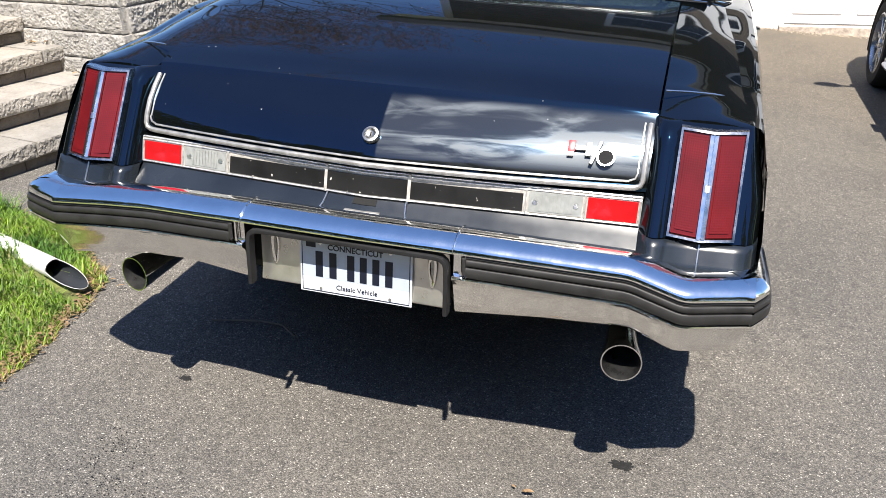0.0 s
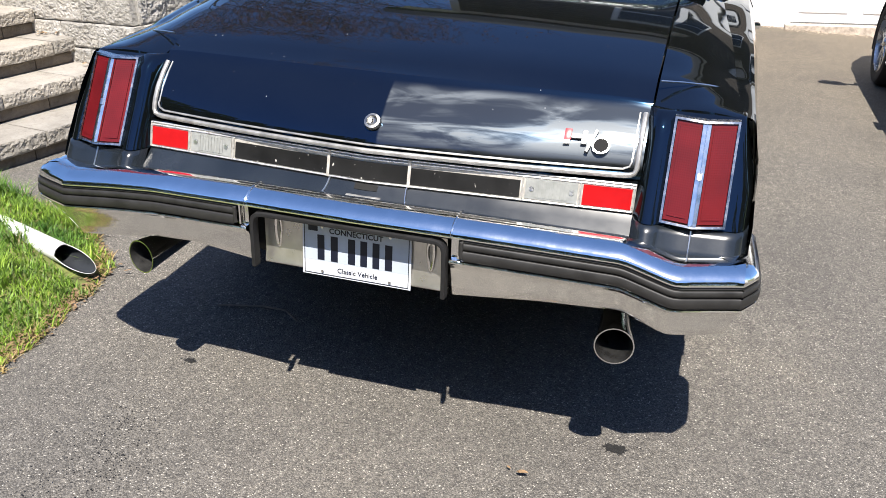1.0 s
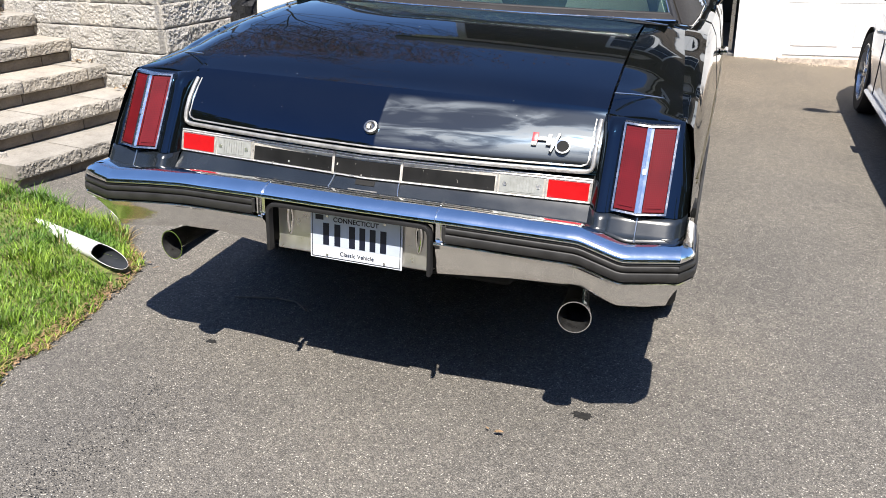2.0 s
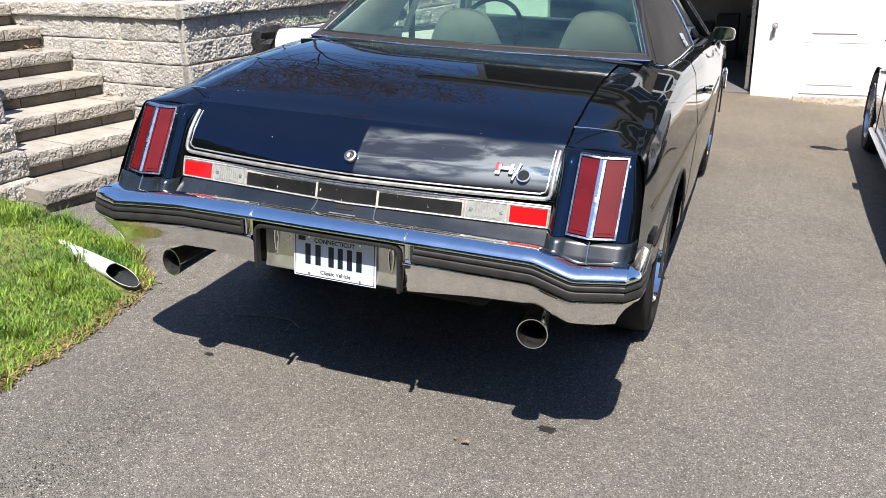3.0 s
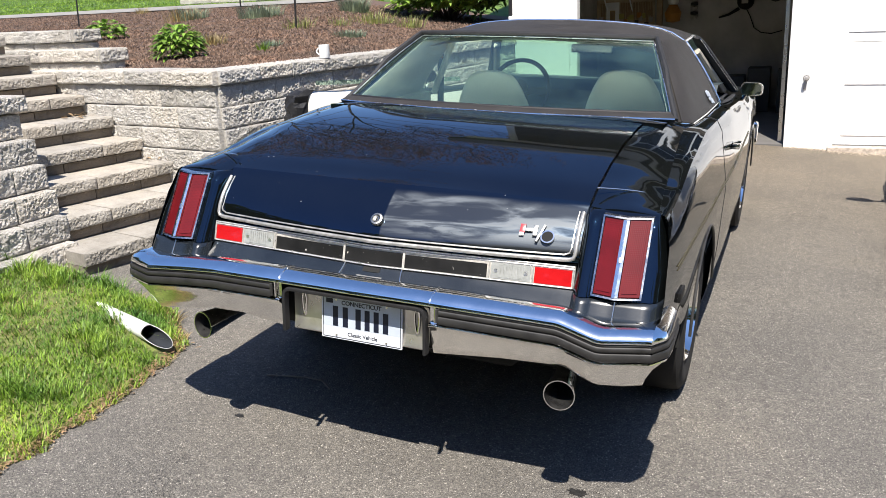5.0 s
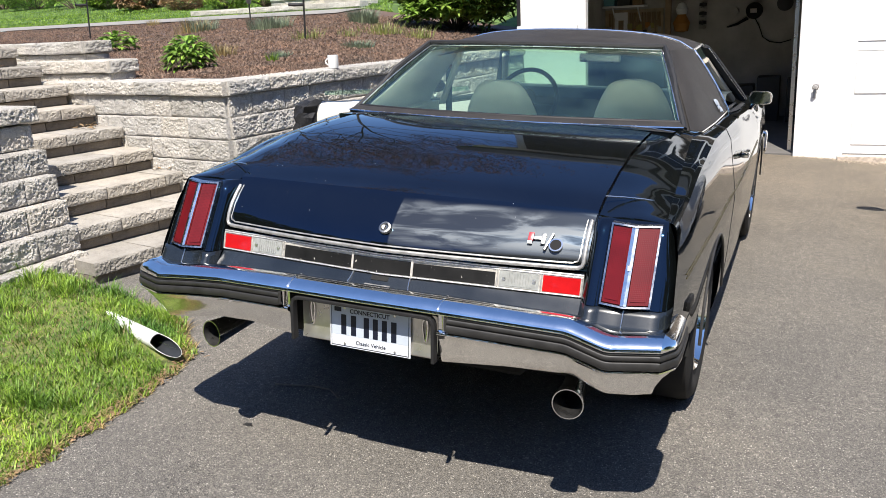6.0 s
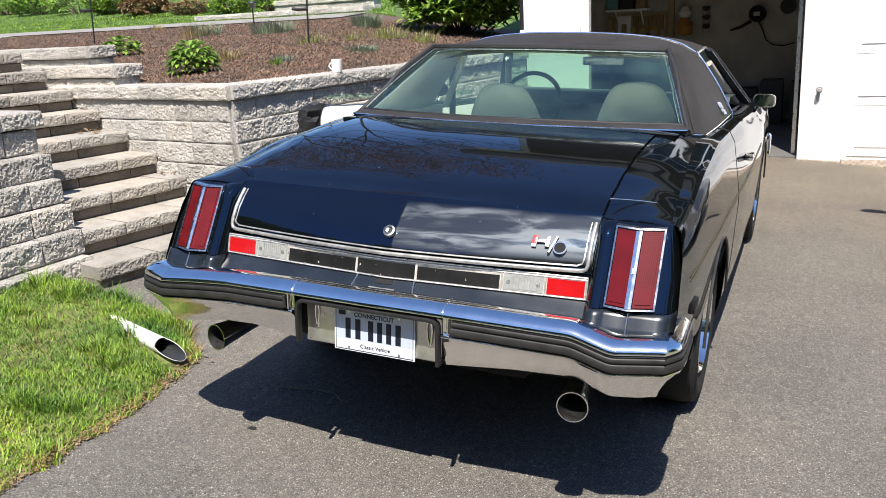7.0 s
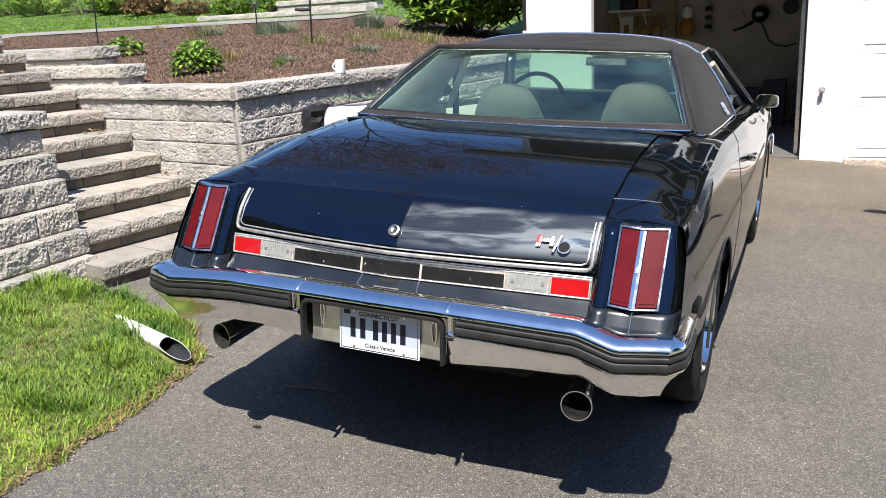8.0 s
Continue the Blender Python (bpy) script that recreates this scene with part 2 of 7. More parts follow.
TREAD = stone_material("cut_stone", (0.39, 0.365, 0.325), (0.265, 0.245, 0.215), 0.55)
CONCRETE = plain("concrete", (0.23, 0.22, 0.2), 0.85, var=0.15, scale=5, bumpy=0.4, bscale=90)


# ---- mesh helpers ----
def grid_bm(rows, flip=False, close=False):
    """Quads between rows of points, all rows as long as one another."""
    bm = bmesh.new()
    vs = [[bm.verts.new(p) for p in r] for r in rows]
    for a, b in zip(vs, vs[1:]):
        n = len(a)
        for k in range(n if close else n - 1):
            q = (a[k], a[(k + 1) % n], b[(k + 1) % n], b[k])
            bm.faces.new(q[::-1] if flip else q)
    return bm


def box_bm(x0, x1, y0, y1, z0, z1, bevel=0.0, segs=2):
    bm = bmesh.new()
    bmesh.ops.create_cube(bm, size=1)
    bmesh.ops.transform(bm, verts=bm.verts, matrix=Matrix.Translation(((x0 + x1) / 2, (y0 + y1) / 2, (z0 + z1) / 2)) @ Matrix.Diagonal((x1 - x0, y1 - y0, z1 - z0, 1)))
    if bevel:
        bmesh.ops.bevel(bm, geom=bm.edges[:] + bm.verts[:], offset=bevel, segments=segs, profile=0.6, affect="EDGES")
    return bm


def turn_bm(profile, steps=32, axis="x"):
    """A turned solid: profile of (radius, along)."""
    rows = []
    for k in range(steps):
        a = 2 * math.pi * k / steps
        c, s = math.cos(a), math.sin(a)
        if axis == "x":
            rows.append([(h, r * c, r * s) for r, h in profile])
        elif axis == "y":
            rows.append([(r * c, h, r * s) for r, h in profile])
        else:
            rows.append([(r * c, r * s, h) for r, h in profile])
    rows.append(rows[0])
    bm = grid_bm(rows)
    bmesh.ops.remove_doubles(bm, verts=bm.verts, dist=1e-5)
    bmesh.ops.recalc_face_normals(bm, faces=bm.faces)
    return bm


def tube_bm(points, radius, sides=10, taper=None):
    pts = [Vector(p) for p in points]
    rows = []
    for k, p in enumerate(pts):
        d = (pts[min(k + 1, len(pts) - 1)] - pts[max(k - 1, 0)]).normalized()
        u = d.orthogonal().normalized() if k == 0 else (u - d * u.dot(d)).normalized()
        v = d.cross(u)
        r = radius if taper is None else radius + (taper - radius) * k / (len(pts) - 1)
        rows.append([tuple(p + (u * math.cos(2 * math.pi * j / sides) + v * math.sin(2 * math.pi * j / sides)) * r) for j in range(sides)])
    bm = grid_bm(rows, close=True)
    bm.verts.ensure_lookup_table()
    for row in (range(sides), range(len(bm.verts) - sides, len(bm.verts))):
        bm.faces.new([bm.verts[i] for i in row])
    bmesh.ops.recalc_face_normals(bm, faces=bm.faces)
    return bm


def join_bm(*bms):
    out = bmesh.new()
    for b in bms:
        me = bpy.data.meshes.new("join")
        b.to_mesh(me)
        b.free()
        out.from_mesh(me)
        bpy.data.meshes.remove(me)
    return out


def mirror_bm(bm):
    m = bm.copy()
    bmesh.ops.transform(m, matrix=Matrix.Diagonal((-1, 1, 1, 1)), verts=m.verts)
    bmesh.ops.reverse_faces(m, faces=m.faces)
    return m


def mesh_of(name, bm, material, smooth=35):
    bmesh.ops.recalc_face_normals(bm, faces=bm.faces)
    me = bpy.data.meshes.new(name)
    bm.to_mesh(me)
    bm.free()
    for mt in material if isinstance(material, (list, tuple)) else (material,):
        me.materials.append(mt)
    if smooth:
        me.shade_smooth()
        me.set_sharp_from_angle(angle=radians(smooth))
    return me


def part(name, bm, material, parent, label="", smooth=35):
    ob = new(name, mesh_of(name, bm, material, smooth))
    ob.parent = parent
    return tagged(ob, label)


def thing(name, label, category, m=Matrix(), group=""):
    ob = new(name)
    ob.matrix_world = m
    return tagged(ob, label, category, group)


def solid(name, bm, material, label, category, kind="", group="", m=Matrix(), smooth=35):
    ob = new(name, mesh_of(name, bm, material, smooth))
    ob.matrix_world = m
    return tagged(ob, label, category, group, kind)


def thicken(ob, depth, offset=-1.0, rim=True):
    s = ob.modifiers.new("thick", "SOLIDIFY")
    s.use_rim = rim
    s.thickness, s.offset = depth, offset
    return ob


# ---- the ground and the driveway ----
FALL = math.tan(radians(LEAN))


def ground_z(x, y):
    """Height of the lower ground."""
    return -FALL * max(-3.2, min(9.0, x))


GRASS_SOIL = plain("turf", (0.12, 0.135, 0.04), 0.9, var=0.5, scale=14, bumpy=0.6, bscale=60)
MULCH = plain("mulch_bed", (0.10, 0.064, 0.048), 0.95, var=0.6, scale=24, bumpy=1.0, bscale=70)
xs = [-400, -120, -40, -14, -6, -3.2, -1, 3, 9, 20, 60, 400]
ys = [-400, -100, -30, -8, -2, 2, 8, 20, 60, 160, 400]
solid("ground", grid_bm([[(x, y, ground_z(x, y) - 0.06) for x in xs] for y in ys]), GRASS_SOIL, "wide grassy ground round the driveway", "ground", "structure")
LEFT_EDGE = [(-1.34, -14), (-1.27, -3), (-1.23, -1), (-1.22, -0.3), (-1.25, 0.1), (-1.30, 0.5), (-1.42, 0.75), (-1.75, 0.98), (-2.25, 1.14), (-3.2, 1.2)]


def edge_x(y):
    for (x0, y0), (x1, y1) in zip(LEFT_EDGE, LEFT_EDGE[1:]):
        if y <= y1:
            return x0 + (x1 - x0) * (y - y0) / (y1 - y0)
    return -3.2


rows = []
for y in [-14, -6, -3, -2, -1, -0.3, 0.1, 0.5, 0.75, 0.98, 1.14, 1.2, 2, 4, 6, 7.72]:
    x0 = edge_x(y)
    rows.append([(x, y, -FALL * x) for x in (x0, (x0 + 1) / 2, 1, 3, 6, 9)])
solid("driveway", grid_bm(rows), ASPHALT, "worn grey asphalt driveway with pale chips and dark stains", "driveway", "structure")


def lawn_z(x, y):
    """The small lawn beside the drive, a little over the asphalt at its edge."""
    d = max(0.0, edge_x(y) - x)
    return -FALL * x + 0.003 + min(0.055, d * 0.14) + 0.06 * max(0.0, min(1.6, -x - 1.9)) ** 2


rows = []
for k in range(46):
    y = -9 + 0.25 * k if k < 32 else -1 + (k - 32) * 0.17
    y = min(y, 1.2)
    x1 = edge_x(y)
    rows.append([(x1 - t * t * 5.2, y, lawn_z(x1 - t * t * 5.2, y)) for t in [j / 14 for j in range(15)]])
rows = sorted(rows, key=lambda r: r[0][1])
solid("lawn", grid_bm(rows), GRASS_SOIL, "small sloping lawn of bright spring grass beside the driveway", "lawn", "structure")

# ---- stone steps and walls ----
U, V = Vector((-0.978, 0.208, 0)), Vector((0.208, 0.978, 0))
COURSE, CAP, TREAD_THICK, RISE, RUN, FOOT = 0.154, 0.103, 0.086, 0.157, 0.33, 0.12


def rough_block(seed, length, depth, height, lump=0.014):
    """A split-faced block: the face at y = 0 is broken, top and bottom are flat."""
    rnd = random.Random(seed)
    nx, nz = max(4, round(length / 0.0105)), max(3, round(height / 0.0105))
    bm = bmesh.new()
    face = []
    for j in range(nz + 1):
        row = []
        for i in range(nx + 1):
            x, z = length * i / nx, height * j / nz
            rim = min(i, nx - i, j, nz - j)
            big = noise.noise((x * 13 + seed * 3.1, z * 15, 0.3))
            crag = abs(noise.noise((x * 34 + seed * 7.7, z * 38, 1.7)))
            dy = -lump * (0.75 * big + 0.8 * (0.45 - crag)) + rnd.uniform(-0.36, 0.36) * lump
            if rim == 0:
                dy = lump * 0.1 + rnd.uniform(0, 0.45) * lump
            elif rim == 1:
                dy *= 0.7
            dx = rnd.uniform(-0.3, 0.3) * length / nx if 0 < i < nx else 0
            dz = rnd.uniform(-0.3, 0.3) * height / nz if 0 < j < nz else (rnd.uniform(-0.004, 0) if j == nz else 0)
            row.append(bm.verts.new((x + dx, dy, z + dz)))
        face.append(row)
    for a, b in zip(face, face[1:]):
        for i in range(nx):
            if rnd.random() < 0.5:
                bm.faces.new((a[i], a[i + 1], b[i + 1]))
                bm.faces.new((a[i], b[i + 1], b[i]))
            else:
                bm.faces.new((a[i], a[i + 1], b[i]))
                bm.faces.new((a[i + 1], b[i + 1], b[i]))
    back = [bm.verts.new((x, depth, z)) for x, z in ((0, 0), (length, 0), (length, height), (0, height))]
    bm.faces.new(face[nz] + [back[2], back[3]])
    bm.faces.new(face[0][::-1] + [back[0], back[1]])
    bm.faces.new([r[nx] for r in face] + [back[2], back[1]])
    bm.faces.new([r[0] for r in face][::-1] + [back[0], back[3]])
    bm.faces.new(back)
    return bm


BLOCKS = {}


def block_mesh(kind, length, depth, height, material, lump=0.012):
    key = (kind, round(length, 2), round(depth, 2), round(height, 3), random.randrange(4))
    if key not in BLOCKS:
        BLOCKS[key] = mesh_of("stone", rough_block(len(BLOCKS) + 7, key[1] - 0.006, key[2], key[3] - 0.004, lump), material, 10)
    return BLOCKS[key]


def lay(parent, name, me, origin, along, z):
    """Lays one block with its face to the right-hand side of the way along."""
    ob = new(name, me)
    ob.parent = parent
    yaw = math.atan2(along.y, along.x)
    ob.matrix_world = Matrix.Translation((origin.x, origin.y, z)) @ Matrix.Rotation(yaw, 4, "Z")
    return ob


def course(parent, start, end, z, height, depth, kind="stone", lengths=(0.3, 0.42, 0.36), lump=0.012, material=None):
    along = (end - start).normalized()
    left, at = (end - start).length, start.copy()
    first = True
    while left > 0.05:
        ln = random.choice(lengths) if not first else random.choice(lengths) * (0.5 + 0.5 * random.random())
        ln = round(ln / 0.06) * 0.06
        first = False
        if left - ln < 0.14:
            ln = left
        lay(parent, kind, block_mesh(kind, ln, depth, height, material or STONE, lump), at, along, z + random.uniform(-0.002, 0.002))
        at += along * ln
        left -= ln


WALL_Z = 1.245
WALL_A, WALL_B, WALL_C = Vector((-4.9, 2.93, 0)), Vector((-2.42, 2.49, 0)), Vector((-1.86, 7.35, 0))


def side_out(a, b):
    d = (b - a).normalized()
    return Vector((d.y, -d.x, 0))


def wall_x(y):
    return WALL_B.x + (WALL_C.x - WALL_B.x) * (min(y, 8.0) - WALL_B.y) / (WALL_C.y - WALL_B.y)


def bed_z(x, y):
    return 1.19 + 0.075 * max(0.0, min(y - 2.6, 2.0 * (wall_x(y) - x))) + 0.012 * noise.noise((x * 1.3, y * 1.3, 0))


def upper_sheet(name, x0, x1, y0, y1, z, material, label, category, nx=20, ny=20, left=None):
    rows = []
    for j in range(ny + 1):
        y = y0 + (y1 - y0) * j / ny
        xa = x0
        xb = left(y) if left else x1
        rows.append([(xa + (xb - xa) * i / nx, y, z(xa + (xb - xa) * i / nx, y)) for i in range(nx + 1)])
    return solid(name, grid_bm(rows), material, label, category, "structure")


def bed_right(y):
    if y < WALL_B.y:
        return WALL_B.x - (WALL_B.y - y) / (WALL_A.y - WALL_B.y) * (WALL_B.x - WALL_A.x) * -1 - 0.1
    if y < WALL_C.y:
        return wall_x(y) - 0.1
    return -1.98


upper_sheet("mulch_bed", -14, -2.4, 2.98, 11.3, bed_z, MULCH, "brown bark mulch bed sloping up behind the stone wall", "garden bed", 60, 40, bed_right)
tri = [[(-4.9, 2.99, 1.2), (-4.0, 2.99, 1.2), (-3.0, 2.99, 1.2), (-2.52, 2.99, 1.2)], [(-4.9, 2.98, 1.17), (-4.0, 2.82, 1.17), (-3.0, 2.64, 1.17), (-2.5, 2.56, 1.17)]]
solid("mulch_edge", grid_bm(tri), MULCH, "bark mulch along the top of the stone wall", "garden bed", "structure")


def walk_z(x, y):
    return 1.21 + 0.075 * (y - 2.6)


upper_sheet("path", -60, -6.0, 10.15, 11.2, walk_z, CONCRETE, "pale concrete garden path beyond the mulch bed", "path", 30, 2)


def upper_lawn_z(x, y):
    return 1.19 + 0.075 * max(0.0, min(8.6, 2.0 * (wall_x(8.0) - x))) + 0.085 * (y - 11.2)


UPPER_GRASS = plain("upper_turf", (0.07, 0.125, 0.022), 0.9, var=0.5, scale=3, bumpy=0.6, bscale=30)
upper_sheet("upper_lawn", -120, 40, 11.2, 90, upper_lawn_z, UPPER_GRASS, "bright green upper lawn beyond the garden path", "lawn", 160, 30, lambda y: -2.15 if y < 15 else 40)


def stone_wall(name, a, b, top, base, label, depth=0.24, batter=0.012, short=0.0, begin=0.0, end=False):
    core_out = side_out(a, b)
    ob = new(name)
    tagged(ob, label, "retaining wall", kind="structure")
    d = (b - a).normalized()

    def row(off, over, z, height, thick, kind, lengths):
        tail = b + off + d * over
        course(ob, a + off + d * begin, tail - d * (0.014 if end else short), z, height, thick, kind, lengths)
        if end:
            course(ob, tail - core_out * 0.022, tail - core_out * thick, z, height, 0.098, kind, (0.36,))

    z, n = top - CAP, 0
    row(core_out * 0.03, 0.026, z, CAP, depth + 0.05, "cap_stone", (0.42, 0.36, 0.48))
    while z > base:
        z -= COURSE
        n += 1
        row(core_out * (batter * n - 0.008), batter * n - 0.008, z, COURSE, depth, "stone", (0.42, 0.36, 0.30))
    return ob


stone_wall("wall_front", WALL_A, WALL_B, WALL_Z, 0.05, "grey split-faced concrete block retaining wall with cap stones beside the steps", short=0.012)
stone_wall("wall_side", WALL_B, WALL_C, WALL_Z, 0.02, "grey split-faced concrete block retaining wall along the driveway", begin=0.024)
back = Vector((0.03, 0.13, 0))
stone_wall("wall_raised", Vector((-6.6, 3.24, 0)) + back, Vector((-3.85, 2.74, 0)) + back, 1.40, 1.2, "raised block course stepping up with the stair", end=True)
stone_wall("wall_upper", Vector((-6.6, 3.24, 0)) + back * 2, Vector((-4.36, 2.835, 0)) + back * 2, 1.555, 1.4, "highest block course beside the stair top", end=True)

NOSE = [Vector((-2.38 - RUN * k, 2.0, 0)) for k in range(11)]
LEFT_END = [1.24, 1.435, 1.63, 1.80, 2.02, 2.14, 1.5, 1.5, 1.5, 1.5, 1.5]


def stone_step(k):
    """One step: recessed riser blocks with thick split-faced treads over them."""
    z1 = FOOT + RISE * (k + 1)
    st = tagged(new("stone_step"), "pale stone garden step with a rough split front edge", "step", "garden steps")
    p = NOSE[k]
    lo = p + V * ((LEFT_END[k] - 2.0) / V.y - (0.0 if k == 0 else 0.06))
    dw = (WALL_A - WALL_B).normalized()
    # where the nose line meets the wall
    den = V.x * -dw.y + V.y * dw.x
    s = ((WALL_B.x - p.x) * -dw.y + (WALL_B.y - p.y) * dw.x) / den
    hi = p + V * min(s - 0.03, 1.2)
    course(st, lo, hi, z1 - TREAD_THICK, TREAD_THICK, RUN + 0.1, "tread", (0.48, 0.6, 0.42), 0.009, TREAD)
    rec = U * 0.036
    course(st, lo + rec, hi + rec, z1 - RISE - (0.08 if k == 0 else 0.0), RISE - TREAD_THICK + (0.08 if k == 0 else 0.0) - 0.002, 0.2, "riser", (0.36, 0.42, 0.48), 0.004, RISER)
    return st


for k in range(11):
    stone_step(k)
cheek = tagged(new("wall_cheek"), "stepped split-faced block wall at the open side of the steps", "retaining wall", kind="structure")
for k, top in enumerate((0.30, 0.454, 0.608, 0.762, 0.916, 1.07)):
    p = Vector((-2.74 - 0.088 * k - (0.045 if k == 5 else 0.0), 1.40 + 0.03 * k, 0))
    course(cheek, p + Vector((-0.12, -2.4, 0)), p, top - COURSE, COURSE, 0.3, "stone", (0.36, 0.42, 0.3))
p = Vector((-3.2, 1.60, 0))
course(cheek, p + Vector((-0.12, -2.4, 0)), p, 1.075, CAP, 0.4, "cap_stone", (0.42, 0.48))

solid("grass_bank", box_bm(-14, -3.42, -1.05, 1.46, -0.4, 1.08, 0.05), GRASS_SOIL, "grassy earth bank held by the stepped stone wall", "bank", "structure")

# ---- the garage ----
GY = 7.70
SIDING = plain("white_siding", (0.8, 0.8, 0.78), 0.5, var=0.03, scale=2)
# walls and floor darkened: part of the bay's shade is in their colour
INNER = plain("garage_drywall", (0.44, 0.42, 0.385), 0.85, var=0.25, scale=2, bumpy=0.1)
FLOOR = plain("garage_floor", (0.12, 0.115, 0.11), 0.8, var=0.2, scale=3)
house = tagged(new("garage_house"), "white two-door garage with an open bay", "garage", kind="structure")
GX0, OP0, OP1, D0, D1, GX1 = -1.97, -1.21, 1.165, 1.64, 4.08, 5.2


def wall_piece(name, x0, x1, y0, y1, z0, z1, mat_=None, label=""):
    return part(name, box_bm(x0, x1, y0, y1, z0, z1, 0.004, 1), mat_ or SIDING, house, label)


wall_piece("front_pier", GX0, OP0, GY, GY + 0.18, -0.4, 2.2)
wall_piece("front_pier", OP1, D0, GY, GY + 0.18, -0.4, 2.2)
wall_piece("front_pier", D1, GX1, GY, GY + 0.18, -0.6, 2.2)
UPPER = plain("brown_siding", (0.11, 0.09, 0.072), 0.8, var=0.25, scale=4, bumpy=0.3)
GD = 3.75  # depth of the garage
EAVE = 4.98
wall_piece("front_wall", GX0, GX1, GY, GY + 0.18, 2.2, EAVE)
wall_piece("side_wall", GX0, GX0 + 0.14, GY + 0.18, GY + GD, -0.4, EAVE)
wall_piece("side_wall", GX1 - 0.18, GX1, GY + 0.18, GY + GD, -0.6, EAVE)
wall_piece("back_wall", GX0 + 0.18, GX1 - 0.18, GY + GD - 0.15, GY + GD, -0.6, EAVE)
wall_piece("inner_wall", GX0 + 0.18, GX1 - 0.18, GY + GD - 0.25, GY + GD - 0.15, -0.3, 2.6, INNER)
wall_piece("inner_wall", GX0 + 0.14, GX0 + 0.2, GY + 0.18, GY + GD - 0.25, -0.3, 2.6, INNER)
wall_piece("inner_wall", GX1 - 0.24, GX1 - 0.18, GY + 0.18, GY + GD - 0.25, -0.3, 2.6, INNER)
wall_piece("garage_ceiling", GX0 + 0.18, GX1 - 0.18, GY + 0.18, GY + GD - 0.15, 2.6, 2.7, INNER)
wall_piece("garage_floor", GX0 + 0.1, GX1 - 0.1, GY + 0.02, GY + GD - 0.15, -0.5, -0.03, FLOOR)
ROOF = plain("roof_shingle", (0.06, 0.058, 0.055), 0.9, var=0.3, scale=12, bumpy=0.6)
DARK_TRIM = plain("dark_gutter", (0.02, 0.019, 0.018), 0.45, var=0.2)
RX0, RX1, RY0, RY1, RM = GX0 - 0.72, GX1 + 0.6, GY - 0.66, GY + GD + 0.5, GY + GD / 2
rows = [[(RX0, RY0, EAVE + 0.06), (RX1, RY0, EAVE + 0.06)], [(RX0, RM, EAVE + 1.9), (RX1, RM, EAVE + 1.9)], [(RX0, RY1, EAVE + 0.06), (RX1, RY1, EAVE + 0.06)]]
thicken(part("roof", grid_bm(rows), ROOF, house, "dark shingle roof"), 0.12)
wall_piece("soffit", RX0 + 0.03, RX1 - 0.03, RY0 + 0.12, GY + 0.1, EAVE - 0.02, EAVE + 0.02, None, "pale eave soffit")
wall_piece("gutter", RX0, RX1, RY0 - 0.09, RY0 + 0.12, EAVE - 0.2, EAVE + 0.05, DARK_TRIM, "dark eave gutter")
gable = bmesh.new()
for gx in (GX0 + 0.02, GX1 - 0.02):
    gable.faces.new([gable.verts.new(p) for p in ((gx, GY + 0.05, EAVE), (gx, RM, EAVE + 1.75), (gx, GY + GD - 0.05, EAVE))])
part("gable_wall", gable, SIDING, house)
for j in range(18):
    z = 2.5 + 0.135 * j
    wall_piece("siding_board", GX0 + 0.1, GX1 - 0.02, GY - 0.016, GY + 0.004, z, z + 0.128, UPPER)


def upper_window(x0, x1, z0, z1):
    """A double-hung window standing proud of the siding."""
    w = part("upper_window", box_bm(x0, x1, GY - 0.02, GY - 0.018, z0, z1), plain("dark_pane", (0.012, 0.014, 0.016), 0.05, var=0.1), house, "dark double-hung upstairs window")
    for a, b, c, d in ((x0 - 0.08, x0, z0 - 0.08, z1 + 0.1), (x1, x1 + 0.08, z0 - 0.08, z1 + 0.1), (x0, x1, z1, z1 + 0.1), (x0, x1, z0 - 0.08, z0)):
        part("window_frame", box_bm(a, b, GY - 0.05, GY - 0.004, c, d, 0.004, 1), WHITE_PAINT, w)
    part("sash_bar", box_bm(x0, x1, GY - 0.034, GY - 0.021, (z0 + z1) / 2 - 0.025, (z0 + z1) / 2 + 0.025, 0.003, 1), WHITE_PAINT, w)


upper_window(0.15, 1.0, 3.05, 4.35)
upper_window(1.16, 2.01, 3.05, 4.35)
upper_window(3.5, 4.4, 3.05, 4.35)


def garage_door(x0, x1, z0, z1):
    """A closed sectional door: four raised-panel sections."""
    d = tagged(new("door_1"), "closed white panelled garage door", "garage door", kind="structure")
    h = (z1 - z0) / 4
    for k in range(4):
        sec = part("section", box_bm(x0, x1, GY + 0.045, GY + 0.085, z0 + h * k + 0.002, z0 + h * (k + 1) - 0.002, 0.004, 1), WHITE_PAINT, d)
        n = 4
        w = (x1 - x0) / n
        for j in range(n):
            part("panel", box_bm(x0 + w * j + 0.07, x0 + w * (j + 1) - 0.07, GY + 0.036, GY + 0.046, z0 + h * k + 0.1, z0 + h * (k + 1) - 0.1, 0.006, 1), WHITE_PAINT, sec)
    return d


garage_door(D0, D1, -0.03, 2.15)
wall_piece("door_sill", D0 - 0.05, D1 + 0.1, GY - 0.1, GY + 0.2, -0.5, -0.035, plain("crumbled_concrete", (0.5, 0.425, 0.35), 0.95, var=0.35, scale=22, bumpy=0.9, bscale=60), "crumbled tan concrete door sill")
for x0, x1 in ((OP1 - 0.022, OP1 + 0.06), (OP0 - 0.075, OP0 + 0.02)):
    wall_piece("door_trim", x0, x1, GY - 0.022, GY - 0.002, -0.1, 2.24)
wall_piece("corner_board", GX0 - 0.02, GX0 + 0.1, GY - 0.025, GY + 0.12, 1.46, EAVE - 0.1)
wall_piece("ledge", GX0 - 0.06, OP0 - 0.08, GY - 0.05, GY - 0.002, 1.40, 1.46)
